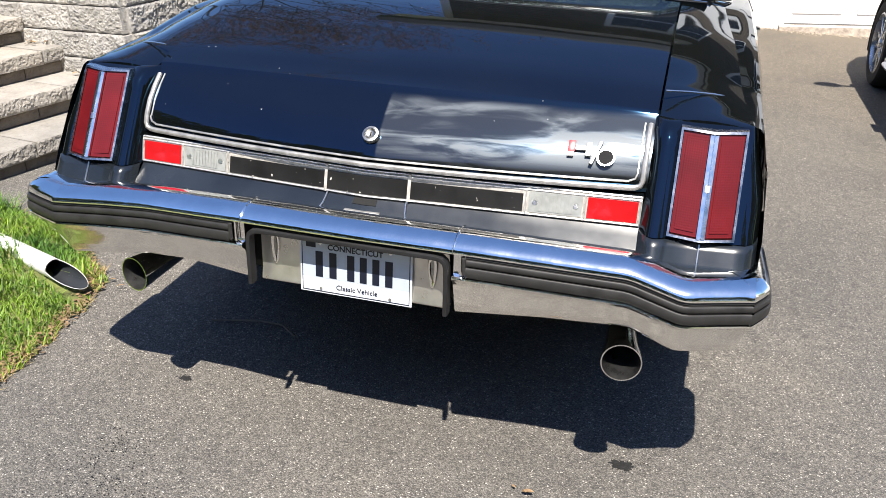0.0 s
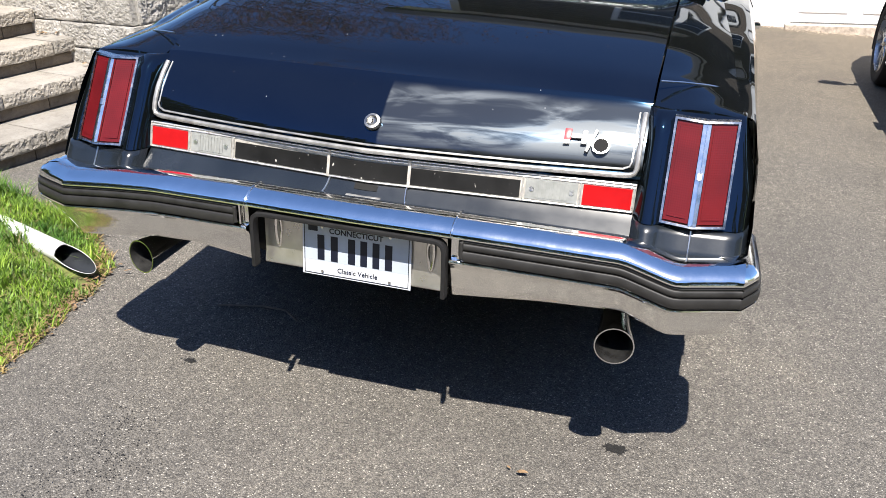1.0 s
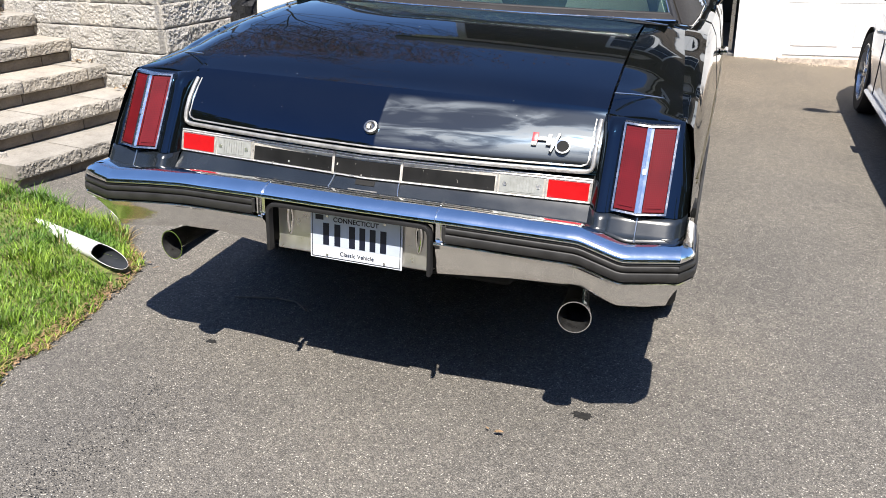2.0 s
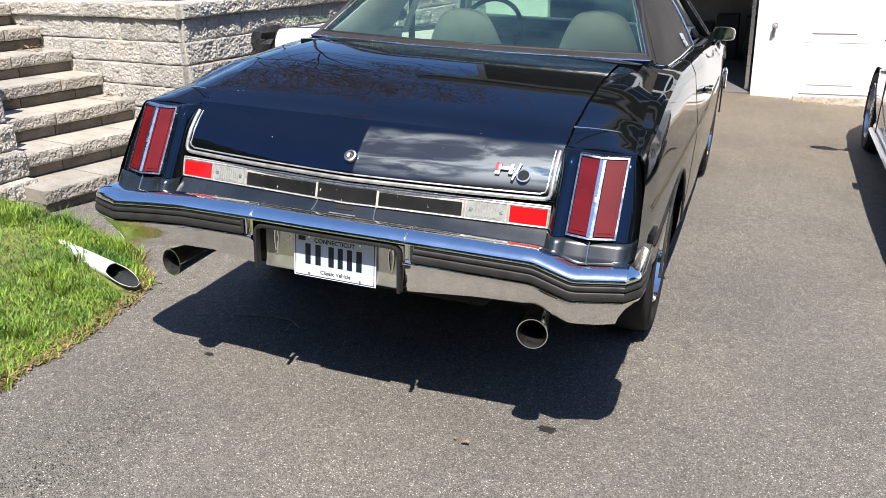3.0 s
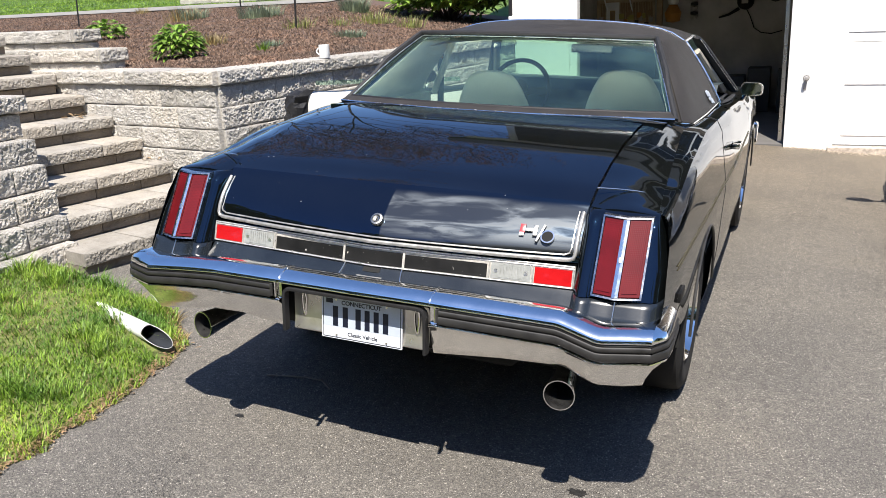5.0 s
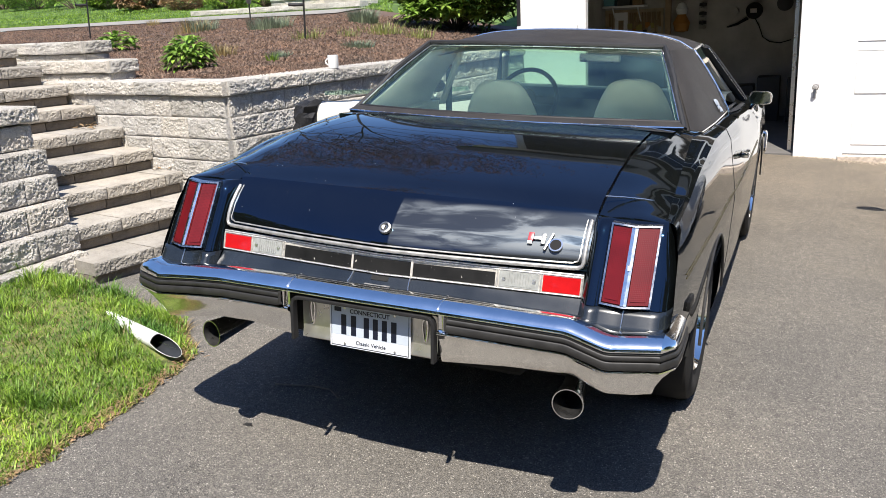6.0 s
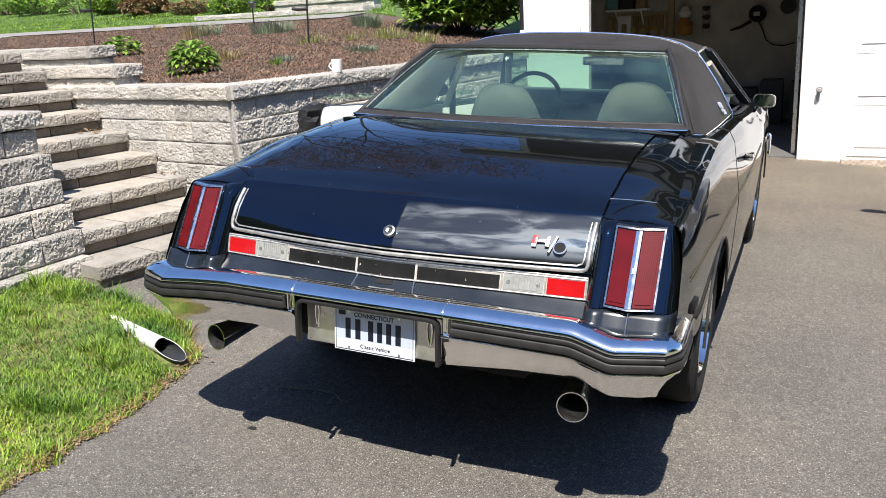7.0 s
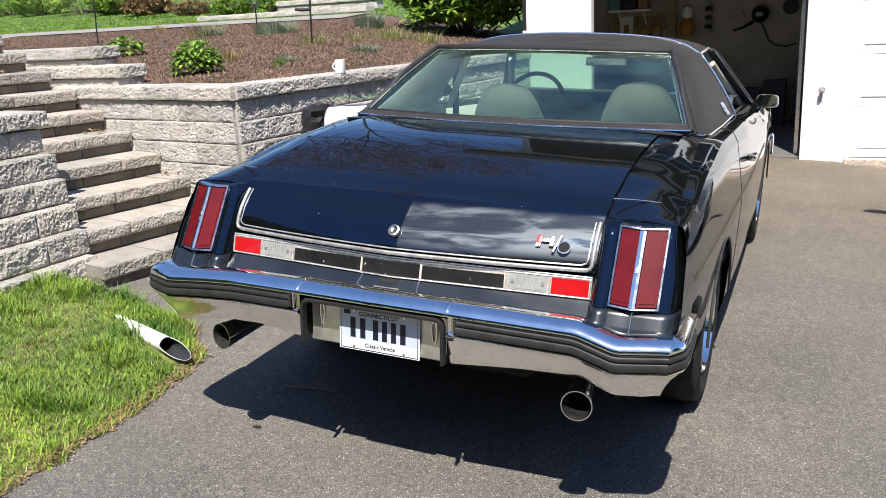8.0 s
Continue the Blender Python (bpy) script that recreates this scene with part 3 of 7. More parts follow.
wall_piece("downspout", GX0 - 0.06, GX0 - 0.015, GY - 0.04, GY + 0.03, 1.47, 2.7, plain("black_downspout", (0.012, 0.012, 0.013), 0.5), "black downspout at the house corner")


# ---- the black coupe ----
coupe = thing("coupe", "black seventies coupe with vinyl roof, chrome bumper and open driver door", "car", TIP)
HUB_R, HUB_F, HUB_Z = 1.19, 4.03, 0.335


def lerp(a, b, t):
    return a + (b - a) * t


def table(y, pts):
    if y <= pts[0][0]:
        return pts[0][1]
    for (a, va), (b, vb) in zip(pts, pts[1:]):
        if y <= b:
            t = (y - a) / (b - a)
            t = t * t * (3 - 2 * t) * 0.5 + t * 0.5
            return lerp(va, vb, t)
    return pts[-1][1]


def half_width(y):
    return table(y, [(0.1, 0.968), (0.5, 0.978), (1.2, 0.99), (2.2, 1.0), (3.4, 0.99), (4.5, 0.965), (5.1, 0.92)])


def shoulder(y):
    return table(y, [(0.1, 0.988), (0.48, 1.012), (0.9, 1.072), (1.35, 1.103), (2.2, 1.085), (3.2, 1.025), (4.2, 0.97), (5.1, 0.90)])


def inset(y):
    return table(y, [(0.1, 0.046), (0.48, 0.07), (1.35, 0.125), (5, 0.13)])


def face_y(z):
    """Lean of the rear face over its height."""
    return 0.101 + (z - 0.768) * 0.585


def side_profile(y):
    w, s, k = half_width(y), shoulder(y), inset(y)
    lift = table(y, [(0.1, 0.36), (0.55, 0.30), (0.85, 0.16), (1.0, 0.0)])
    low = lambda z: z + lift * max(0.0, min(1.0, (0.62 - z) / 0.42))
    return [(x, low(z)) for x, z in [(w - 0.13, 0.19), (w - 0.05, 0.215), (w - 0.018, 0.34), (w - 0.006, 0.5), (w, 0.66), (w + 0.004, 0.76), (w - 0.02 * k, 0.83), (w - 0.11 * k, 0.9),
            (w - 0.30 * k, s - 0.055), (w - 0.44 * k, s - 0.022), (w - 0.5 * k, s - 0.009), (w - 0.72 * k, s + 0.001), (w - 1.2 * k, s + 0.006)]]


def slanted(y, z):
    k = max(0.0, 1 - (y - 0.1) / 0.5)
    return y + (face_y(z) - 0.06 if z > 0.5 else -0.1) * k


def body_side(y0, y1, step, arches=()):
    n = max(2, round((y1 - y0) / step))
    rows = []
    for i in range(n + 1):
        y = lerp(y0, y1, i / n)
        pr = side_profile(y)
        fine = []
        for (xa, za), (xb, zb) in zip(pr, pr[1:]):
            for t in (0, 0.5):
                fine.append((lerp(xa, xb, t), lerp(za, zb, t)))
        fine.append(pr[-1])
        rows.append([Vector((x, slanted(y, z), z)) for x, z in fine])
    bm = grid_bm(rows)
    for cy, cz, r in arches:
        gone = [f for f in bm.faces if sum((math.hypot(v.co.y - cy, v.co.z - cz) < r and v.co.x > 0.7) for v in f.verts) >= 3]
        bmesh.ops.delete(bm, geom=gone, context="FACES")
        for v in bm.verts:
            d = math.hypot(v.co.y - cy, v.co.z - cz)
            if v.is_boundary and r * 0.72 < d < r * 1.25 and v.co.z > 0.22:
                v.co.y, v.co.z = cy + (v.co.y - cy) * r / d, cz + (v.co.z - cz) * r / d
    return bm


ARCH = 0.385
right = body_side(0.1, 1.75, 0.045, [(HUB_R, HUB_Z, ARCH)])
part("quarter_panel", right.copy(), PAINT, coupe)
part("quarter_panel", mirror_bm(right), PAINT, coupe)
right.free()
mid = body_side(1.756, 3.42, 0.08)
part("door_skin", mid.copy(), PAINT, coupe, "closed passenger door in black paint")
mid.free()
front = body_side(3.426, 5.1, 0.05, [(HUB_F, HUB_Z, ARCH)])
part("front_fender", front.copy(), PAINT, coupe)
part("front_fender", mirror_bm(front), PAINT, coupe)
front.free()
# sill under the open driver's door
part("sill", box_bm(-0.97, -0.84, 1.756, 3.42, 0.19, 0.36, 0.02), PAINT, coupe)


# trunk lid: top and rear face
def lid_y(x, bottom=True):
    t = min(1, abs(x) / 0.69)
    t = t * t * 0.6 + t * 0.4
    return lerp(0.095, 0.168, t) if bottom else lerp(0.255, 0.287, t)


def lid_top_z(x, y):
    c = table(y, [(0.26, 1.012), (0.4, 1.06), (0.6, 1.105), (0.8, 1.135), (1.05, 1.152), (1.32, 1.158)])
    return c - 0.012 * (abs(x) / 0.7) ** 2 - max(0, 0.035 * (abs(x) / 0.7 - 0.9) * 4) * 0.2


rows = []
N = 28
for (t, rowkind) in [(0, "f"), (0.15, "f"), (0.3, "f"), (0.5, "f"), (0.7, "f"), (0.86, "f"), (0.95, "f")] + [(y, "t") for y in (0.0, 0.03, 0.07, 0.13, 0.2, 0.3, 0.42, 0.55, 0.7, 0.85, 0.93, 0.97, 0.985, 1.0)]:
    r = []
    for i in range(N + 1):
        x = lerp(-0.695, 0.695, i / N)
        yb, yt = lid_y(x), lid_y(x, False)
        zb = 0.835
        zt = lid_top_z(x, yt) - 0.004
        if rowkind == "f":
            bulge = 0.018 * math.sin(math.pi * min(1, t * 1.05))
            r.append((x, lerp(yb, yt, t ** 1.25) - bulge, lerp(zb, zt, t)))
        else:
            y = lerp(yt, 1.17, t)
            z = lid_top_z(x, y)
            if t >= 0.985:
                z -= 0.012 if t < 1 else 0.05
            r.append((x, y, z))
    rows.append(r)
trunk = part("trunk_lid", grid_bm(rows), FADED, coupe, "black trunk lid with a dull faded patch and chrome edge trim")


# quarter top between the lid and the shoulder
def quarter_top():
    rows = []
    for i in range(25):
        y = lerp(0.1, 1.42, i / 24)
        s, w = shoulder(y), half_width(y)
        ys = slanted(y, s)
        xo = w - 1.2 * inset(y)
        zi = lid_top_z(0.7, max(ys, 0.27)) - 0.006
        if ys < 0.34:
            zi = min(zi, lerp(s + 0.01, zi, (ys - 0.1) / 0.24))
        rows.append([(lerp(0.7005, xo, t), ys, lerp(zi, s + 0.006, t) + 0.010 * math.sin(math.pi * t)) for t in (0, 0.2, 0.4, 0.6, 0.8, 1)])
    rows.insert(0, [(x, y - 0.012, z - 0.004) for x, y, z in rows[0]])
    rows.insert(0, [(x, y - 0.004, 0.975) for x, y, z in rows[0]])
    return grid_bm(rows)


q = quarter_top()
part("quarter_top", q.copy(), PAINT, coupe)
part("quarter_top", mirror_bm(q), PAINT, coupe)
q.free()


# the corner behind which each tail lamp sits
def rear_corner(z0, z1, n):
    rows = []
    for j in range(n + 1):
        z = lerp(z0, z1, j / n)
        row = []
        rib = [(0.69 + 0.007 * k, -0.014 + (0.05 * (1 - k / 5) ** 2 if k < 5 else 0.018 * (k / 5 - 1) ** 2)) for k in range(11)]
        for x, dy in (*rib, (0.83, 0.004), (0.91, 0.012), (0.93, 0.014), (0.943, 0.03), (0.95, 0.055), (0.955, 0.09)):
            if x > 0.915:
                side = half_width(0.1) - 0.002 - inset(0.1) * max(0.0, min(1.0, (z - 0.83) / 0.16)) * 0.9
                x = lerp(0.915, side, (x - 0.915) / 0.04)
            y = face_y(max(z, 0.755)) + dy - (0.006 + 0.038 * min(1, (0.755 - z) / 0.06) if z < 0.755 else 0)
            if z > 0.985:
                y += (z - 0.985) * 2.0
            row.append((x, y, z))
        rows.append(row)
    if z1 > 0.9:
        rows.append([(x - (0.006 if x > 0.9 else 0), y + 0.02, 0.9955) for x, y, z in rows[-1]])
        rows.append([(x - (0.006 if x > 0.9 else 0), y + 0.04, 0.996) for x, y, z in rows[-1]])
    else:
        rows.append([(x, y + 0.03, z1 + 0.002) for x, y, z in rows[-1]])
    return grid_bm(rows)


for nm, q, mt, lb in (("rear_corner", rear_corner(0.756, 0.993, 10), PAINT, ""), ("bumper_filler", rear_corner(0.655, 0.7525, 7), FILLER, "dull black filler below the tail lamp")):
    part(nm, q.copy(), mt, coupe, lb, 65)
    part(nm, mirror_bm(q), mt, coupe, lb, 65)
    q.free()


# rear valance with the lens strip
def val_y(x, z):
    t = min(1, abs(x) / 0.69)
    base = lerp(0.105, 0.15, t)
    return base + (z - 0.79) * 0.25 - (max(0, 0.755 - z) * 0.9)


rows = []
for z in (0.66, 0.70, 0.715, 0.735, 0.752, 0.756, 0.76, 0.80, 0.829, 0.835):
    rows.append([(lerp(-0.69, 0.69, i / 28), val_y(lerp(-0.69, 0.69, i / 28), z) + (0.025 if z < 0.68 else 0) + (0.03 if z == 0.835 else 0), z) for i in range(29)])
part("rear_valance", grid_bm(rows[5:]), PAINT, coupe)
part("bumper_filler", grid_bm(rows[:6]), FILLER, coupe, "dull black filler panel above the bumper")


def strip_piece(x0, x1, z0, z1, proud, n=4):
    rows = []
    for k in range(n + 1):
        x = lerp(x0, x1, k / n)
        rows.append([(x, val_y(x, z0) + 0.002, z0), (x, val_y(x, z0) - proud, z0), (x, val_y(x, z1) - proud, z1), (x, val_y(x, z1) + 0.002, z1)])
    bm = grid_bm(rows)
    bm.verts.ensure_lookup_table()
    bm.faces.new([bm.verts[i] for i in range(4)])
    bm.faces.new([bm.verts[len(bm.verts) - 4 + i] for i in range(4)])
    return bm


FRAME = plain("lamp_frame", (0.47, 0.45, 0.415), 0.42, 0.3, var=0.3, scale=50)
BEAD = plain("bright_bead", (0.78, 0.76, 0.72), 0.3, 0.7, var=0.25, scale=80)
part("lens_frame", strip_piece(-0.69, 0.69, 0.757, 0.826, 0.006, 24), FRAME, coupe, "worn pale metal frame of the rear lens strip")
LENSES = {}
for s in (-1, 1):
    for nm, a, b, mt, lb in (("reflector", 0.562, 0.682, BRIGHT_RED, "bright red reflector"), ("backup_lamp", 0.418, 0.549, CLEAR, "clear ribbed backup lamp"), ("black_panel", 0.118, 0.404, BLACK_PANEL, "black panel with chipped paint")):
        x0, x1 = (a, b) if s > 0 else (-b, -a)
        LENSES[nm, s] = part(nm, strip_piece(x0, x1, 0.7645, 0.807 if nm == "black_panel" else 0.814, 0.0085), mt, coupe, lb)
for z in (0.7595, 0.8185, 0.8255):
    part("frame_bead", tube_bm([(lerp(-0.688, 0.688, k / 24), val_y(lerp(-0.688, 0.688, k / 24), z) - 0.007, z) for k in range(25)], 0.0022, 6), BEAD, coupe)
for x in (0.411, 0.5555, 0.6865):
    for s in (-1, 1):
        part("frame_bead", tube_bm([(s * x, val_y(x, z) - 0.0085, z) for z in (0.760, 0.789, 0.818)], 0.0028, 6), BEAD, coupe)
part("center_panel", strip_piece(-0.11, 0.11, 0.7645, 0.81, 0.0095), BLACK_PANEL, coupe, "black hinged panel with chipped paint")


# trim on the trunk lid
def lid_pt(x, t):
    yb, yt = lid_y(x), lid_y(x, False)
    zt = lid_top_z(x, yt) - 0.004
    return Vector((x, lerp(yb, yt, t ** 1.25) - 0.018 * math.sin(math.pi * min(1, t * 1.05)) - 0.004, lerp(0.835, zt, t)))


path_pts = [lid_pt(0.683, t) for t in (0.86, 0.7, 0.5, 0.3, 0.16)] + [lid_pt(0.679, 0.09), lid_pt(0.667, 0.062)] + [lid_pt(lerp(0.65, -0.65, k / 20), 0.055) for k in range(21)] + [lid_pt(-0.667, 0.062), lid_pt(-0.679, 0.09)] + [lid_pt(-0.683, t) for t in (0.16, 0.3, 0.5, 0.7, 0.86)]
ALLOY = plain("weathered_alloy", (0.42, 0.41, 0.39), 0.35, 0.6, var=0.3, scale=30)
part("lid_trim", tube_bm(path_pts, 0.007, 10), ALLOY, trunk, "bright metal edge trim")
inner_pts = [p + Vector((-0.014 if p.x > 0.66 else (0.014 if p.x < -0.66 else 0), 0.003, 0.016 if p.z < 0.87 else 0)) for p in path_pts]
part("lid_trim", tube_bm(inner_pts, 0.0028, 6), ALLOY, trunk, "bright metal edge trim")


# tail lamps
def tail_lamp(s):
    lamp = new("tail_lamp")
    lamp.parent = coupe
    tagged(lamp, "tall red tail lamp in a chrome frame, split by a chrome bar")

    def pt(u, v, proud):
        """u across from the inner to the outer edge, v up."""
        x = lerp(0.755, 0.908, u)
        z = lerp(0.764, 0.99, v)
        ridge = 0.022 * (1 - abs(u - 0.5) * 2)
        return (s * x, face_y(z) + 0.0 + 0.012 * u - ridge - proud, z)

    def slab(name, u0, u1, v0, v1, proud, mt, label=""):
        us = [u0, u1] if (u0 - 0.5) * (u1 - 0.5) >= 0 else [u0, 0.5, u1]
        rows = []
        for v in [lerp(v0, v1, k / 4) for k in range(5)]:
            rows.append([pt(us[0], v, -0.012)] + [pt(u, v, proud) for u in us] + [pt(us[-1], v, -0.012)])
        lo = [pt(us[0], v0, -0.012)] + [pt(u, v0, -0.012) for u in us] + [pt(us[-1], v0, -0.012)]
        hi = [pt(us[0], v1, -0.012)] + [pt(u, v1, -0.012) for u in us] + [pt(us[-1], v1, -0.012)]
        return part(name, grid_bm([lo] + rows + [hi]), mt, lamp, label)

    slab("frame", 0.0, 0.036, 0, 1, 0.012, LAMP_FRAME)
    slab("frame", 0.964, 1.0, 0, 1, 0.012, LAMP_FRAME)
    slab("frame", 0.036, 0.964, 0, 0.022, 0.012, LAMP_FRAME)
    slab("frame", 0.036, 0.964, 0.978, 1.0, 0.012, LAMP_FRAME)
    slab("center_bar", 0.438, 0.492, 0.03, 0.97, 0.016, LAMP_CHROME, "chrome center bar")
    slab("center_bar", 0.508, 0.562, 0.03, 0.97, 0.016, LAMP_CHROME, "chrome center bar")
    slab("groove", 0.492, 0.508, 0.03, 0.97, 0.009, CHROME, "bright groove of the center bar")
    slab("emblem", 0.46, 0.54, 0.46, 0.52, 0.019, DULL_CHROME, "small metal emblem")
    slab("lens", 0.045, 0.43, 0.03, 0.97, 0.006, RED, "red ribbed lens")
    slab("lens", 0.10, 0.385, 0.075, 0.925, 0.009, RED, "raised red lens field")
    slab("lens", 0.57, 0.955, 0.03, 0.97, 0.006, RED, "red ribbed lens")
    slab("lens", 0.615, 0.90, 0.075, 0.925, 0.009, RED, "raised red lens field")


tail_lamp(1)
tail_lamp(-1)


# ---- the rear bumper ----
# stations along the bumper: rear face, drop of the top and strips, lower edge; the old bumper is bent, so each side has its own
BUMPER_Y = [(-0.865, -0.04), (-0.69, -0.046), (-0.55, -0.053), (-0.3, -0.06), (0.0, -0.064), (0.3, -0.06), (0.69, -0.046), (0.82, -0.056), (0.965, -0.008)]
BUMPER_DROP = [(-0.865, 0.033), (-0.70, 0.016), (-0.56, 0.004), (-0.3, 0.0), (0.3, 0.0), (0.69, 0.006), (0.81, 0.037), (0.965, 0.034)]
BUMPER_LOW = [(-0.865, 0.508), (-0.70, 0.528), (-0.6, 0.546), (-0.474, 0.552), (-0.262, 0.529), (0.262, 0.527), (0.5, 0.548), (0.70, 0.556), (0.80, 0.52), (0.93, 0.512), (0.965, 0.518)]
CORNER_L, CORNER_R = -0.865, 0.965


def straight(x, pts, soft=0.014):
    """Straight runs between the stations, with each bend a little rounded."""
    def at(q):
        if q <= pts[0][0]:
            return pts[0][1]
        for (a, va), (b, vb) in zip(pts, pts[1:]):
            if q <= b:
                return lerp(va, vb, (q - a) / (b - a))
        return pts[-1][1]
    return sum(at(x + soft * k) for k in (-1, -0.5, 0, 0.5, 1)) / 5


def bumper_line(x):
    return straight(x, BUMPER_Y), straight(x, BUMPER_DROP), straight(x, BUMPER_LOW)


# y from the face, height; heights under 0.645 are stretched to the lower edge
BUMPER = [(0.15, 0.700), (0.128, 0.722), (0.105, 0.735), (0.08, 0.7415), (0.056, 0.7425), (0.034, 0.738), (0.017, 0.730), (0.006, 0.7215), (0.001, 0.714), (0.0, 0.706), (0.004, 0.7035), (0.014, 0.7025),
          (0.014, 0.6495), (0.002, 0.649), (-0.004, 0.6465), (-0.005, 0.643), (-0.002, 0.638), (0.008, 0.632), (0.013, 0.622), (0.019, 0.605), (0.028, 0.58), (0.036, 0.558), (0.042, 0.551), (0.06, 0.552)]


def bumper_pt(x, py, pz):
    y, d, low = bumper_line(x)
    z = pz - d
    if pz < 0.645:
        z = lerp(low, 0.645 - d, (pz - 0.55) / 0.095)
        x -= (0.036 if x > 0 else -0.02) * (0.645 - pz) / 0.095 * max(0.0, min(1.0, (abs(x) - 0.8) / 0.13))
    return (x, y + py, z)


def bumper_run(x0, x1, prof, n=26):
    return grid_bm([[bumper_pt(lerp(x0, x1, k / n), py, pz) for py, pz in prof] for k in range(n + 1)])


def bumper_end(prof, s):
    """Round the corner and forward along the car's side; the lower face narrows towards its end."""
    c = CORNER_R if s > 0 else CORNER_L
    y0 = bumper_line(c)[0]
    tip = (1.003, 0.055) if s > 0 else (-1.0, 0.012)
    way = [(c, y0, 0.0), (lerp(c, tip[0], 0.06), lerp(y0, tip[1], 0.04), 0.06), (lerp(c, tip[0], 0.5), lerp(y0, tip[1], 0.46), 0.35), (lerp(c, tip[0], 0.9), lerp(y0, tip[1], 0.88), 0.7), (tip[0], tip[1] + 0.012, 0.9), (s * 1.005, tip[1] + 0.07, 1.0), (s * 1.0, 0.27, 1.0)]
    rows = []
    for k, (x, y, turn) in enumerate(way):
        ax, ay = way[max(0, k - 1)][:2]
        bx, by = way[min(len(way) - 1, k + 1)][:2]
        d = Vector((bx - ax, by - ay, 0)).normalized()
        inward = Vector((-d.y * s, d.x * s, 0)).lerp(Vector((0, 1, 0)), max(0.0, 1 - k / 1.5)).normalized()
        row = []
        for py, pz in prof:
            z = bumper_pt(c, py, pz)[2]
            if pz < 0.64:
                z = lerp(z, 0.622, 0.95 * turn * (0.64 - pz) / 0.09)
            q = Vector((x, y, 0)) + inward * min(py, 0.10 if turn > 0.5 else 0.15)
            row.append((q.x, q.y, z) if k else bumper_pt(c, py, pz))
        rows.append(row)
    return grid_bm(rows)


bumper = new("rear_bumper")
bumper.parent = coupe
tagged(bumper, "chrome rear bumper with dark rubber strips and a framed plate recess")
for s in (1, -1):
    c = CORNER_R if s > 0 else CORNER_L
    part("chrome_face", bumper_run(s * 0.278, c, BUMPER, 60), BUMPER_CHROME, bumper)
    part("chrome_end", bumper_end(BUMPER, s), BUMPER_CHROME, bumper)
    for z0, z1, pr, mt in ((0.697, 0.7015, 0.004, RUBBER), (0.680, 0.696, -0.003, STRIP), (0.6515, 0.677, -0.006, STRIP)):
        prof = [(0.015, z1), (pr + 0.001, z1), (pr - 0.001, z1 - 0.0025), (pr - 0.002, (z0 + z1) / 2), (pr - 0.001, z0 + 0.0025), (pr + 0.001, z0), (0.015, z0)]
        part("rub_strip", bumper_run(s * 0.312, c, prof, 48), mt, bumper, "dark rubber strip")
        part("rub_strip", bumper_end(prof, s), mt, bumper, "dark rubber strip")
    b = [bumper_pt(s * 0.308, -0.004, z) for z in (0.658, 0.664, 0.68, 0.695, 0.701)]
    part("strip_end", tube_bm(b, 0.0052, 8), STRIP, bumper, "rounded end of the rubber strips")
    b = [bumper_pt(s * 0.299, 0.006, z) for z in (0.652, 0.66, 0.68, 0.698, 0.706)]
    part("strip_lip", tube_bm(b, 0.005, 8), BUMPER_CHROME, bumper)
    # the upright rubber of the plate recess, bent over into the rim above it
    path = [(s * 0.263, 0.536), (s * 0.263, 0.56), (s * 0.263, 0.62), (s * 0.262, 0.665), (s * 0.258, 0.678), (s * 0.248, 0.6865), (s * 0.23, 0.689), (s * 0.12, 0.689), (0.0, 0.689)]
    rows = []
    for k, (x, z) in enumerate(path):
        ax, az = path[max(0, k - 1)]
        bx, bz = path[min(len(path) - 1, k + 1)]
        d = Vector((bx - ax, bz - az)).normalized()
        nx, nz = -d.y, d.x
        w = 0.0062
        yy = bumper_line(s * 0.3)[0]
        rows.append([(x + nx * a * w, yy + b, z + nz * a * w) for a, b in ((-1, 0.022), (-1, 0.0), (-0.8, -0.004), (0.0, -0.005), (0.8, -0.004), (1, 0.0), (1, 0.022))])
    part("recess_rim", grid_bm(rows), RUBBER, bumper, "dark rubber rim round the plate recess")
top = bumper_run(-0.282, 0.282, BUMPER[:11] + [(0.03, 0.702)], 24)
part("chrome_center", top, BUMPER_CHROME, bumper)
for s in (1, -1):
    part("bumper_seam", tube_bm([bumper_pt(s * 0.28, py, pz + 0.0005) for py, pz in BUMPER[2:10]], 0.003, 6), BUMPER_CHROME, bumper)
rows = []
for z, y in ((0.684, -0.02), (0.676, -0.006), (0.66, -0.002), (0.56, -0.004), (0.532, -0.012), (0.527, -0.008), (0.527, 0.02)):
    rows.append([(lerp(-0.256, 0.256, k / 12), y, z) for k in range(13)])
part("plate_recess", grid_bm(rows), RECESS, bumper, "dull silver plate recess")
for x in (-0.214, 0.214):
    ring = [(x + 0.0105 * (0.75 + 0.25 * math.sin(a)) * math.cos(a), -0.006, 0.624 + 0.042 * math.sin(a)) for a in [2 * math.pi * k / 24 for k in range(25)]]
    part("jack_slot", tube_bm(ring, 0.0045, 8), CHROME, bumper, "polished oval slot rim")
    b = turn_bm([(0.0, 0.0), (0.01, 0.0), (0.01, 0.004)], 20, "y")
    bmesh.ops.transform(b, verts=b.verts, matrix=Matrix.Translation((x, -0.0055, 0.624)) @ Matrix.Diagonal((0.9, 1, 4.0, 1)))
    part("slot_hole", b, LOCK_METAL, bumper)


# ---- the number plate ----
plate = thing("license_plate", "white license plate with navy characters in the bumper recess", "license plate", TIP @ Matrix.Translation((0.011, -0.017, 0.518)) @ Matrix.Rotation(radians(-3), 4, "X"))
part("plate_sheet", box_bm(-0.1525, 0.1525, -0.0015, 0.0015, 0, 0.1525, 0.0008, 1), PLATE_WHITE, plate)


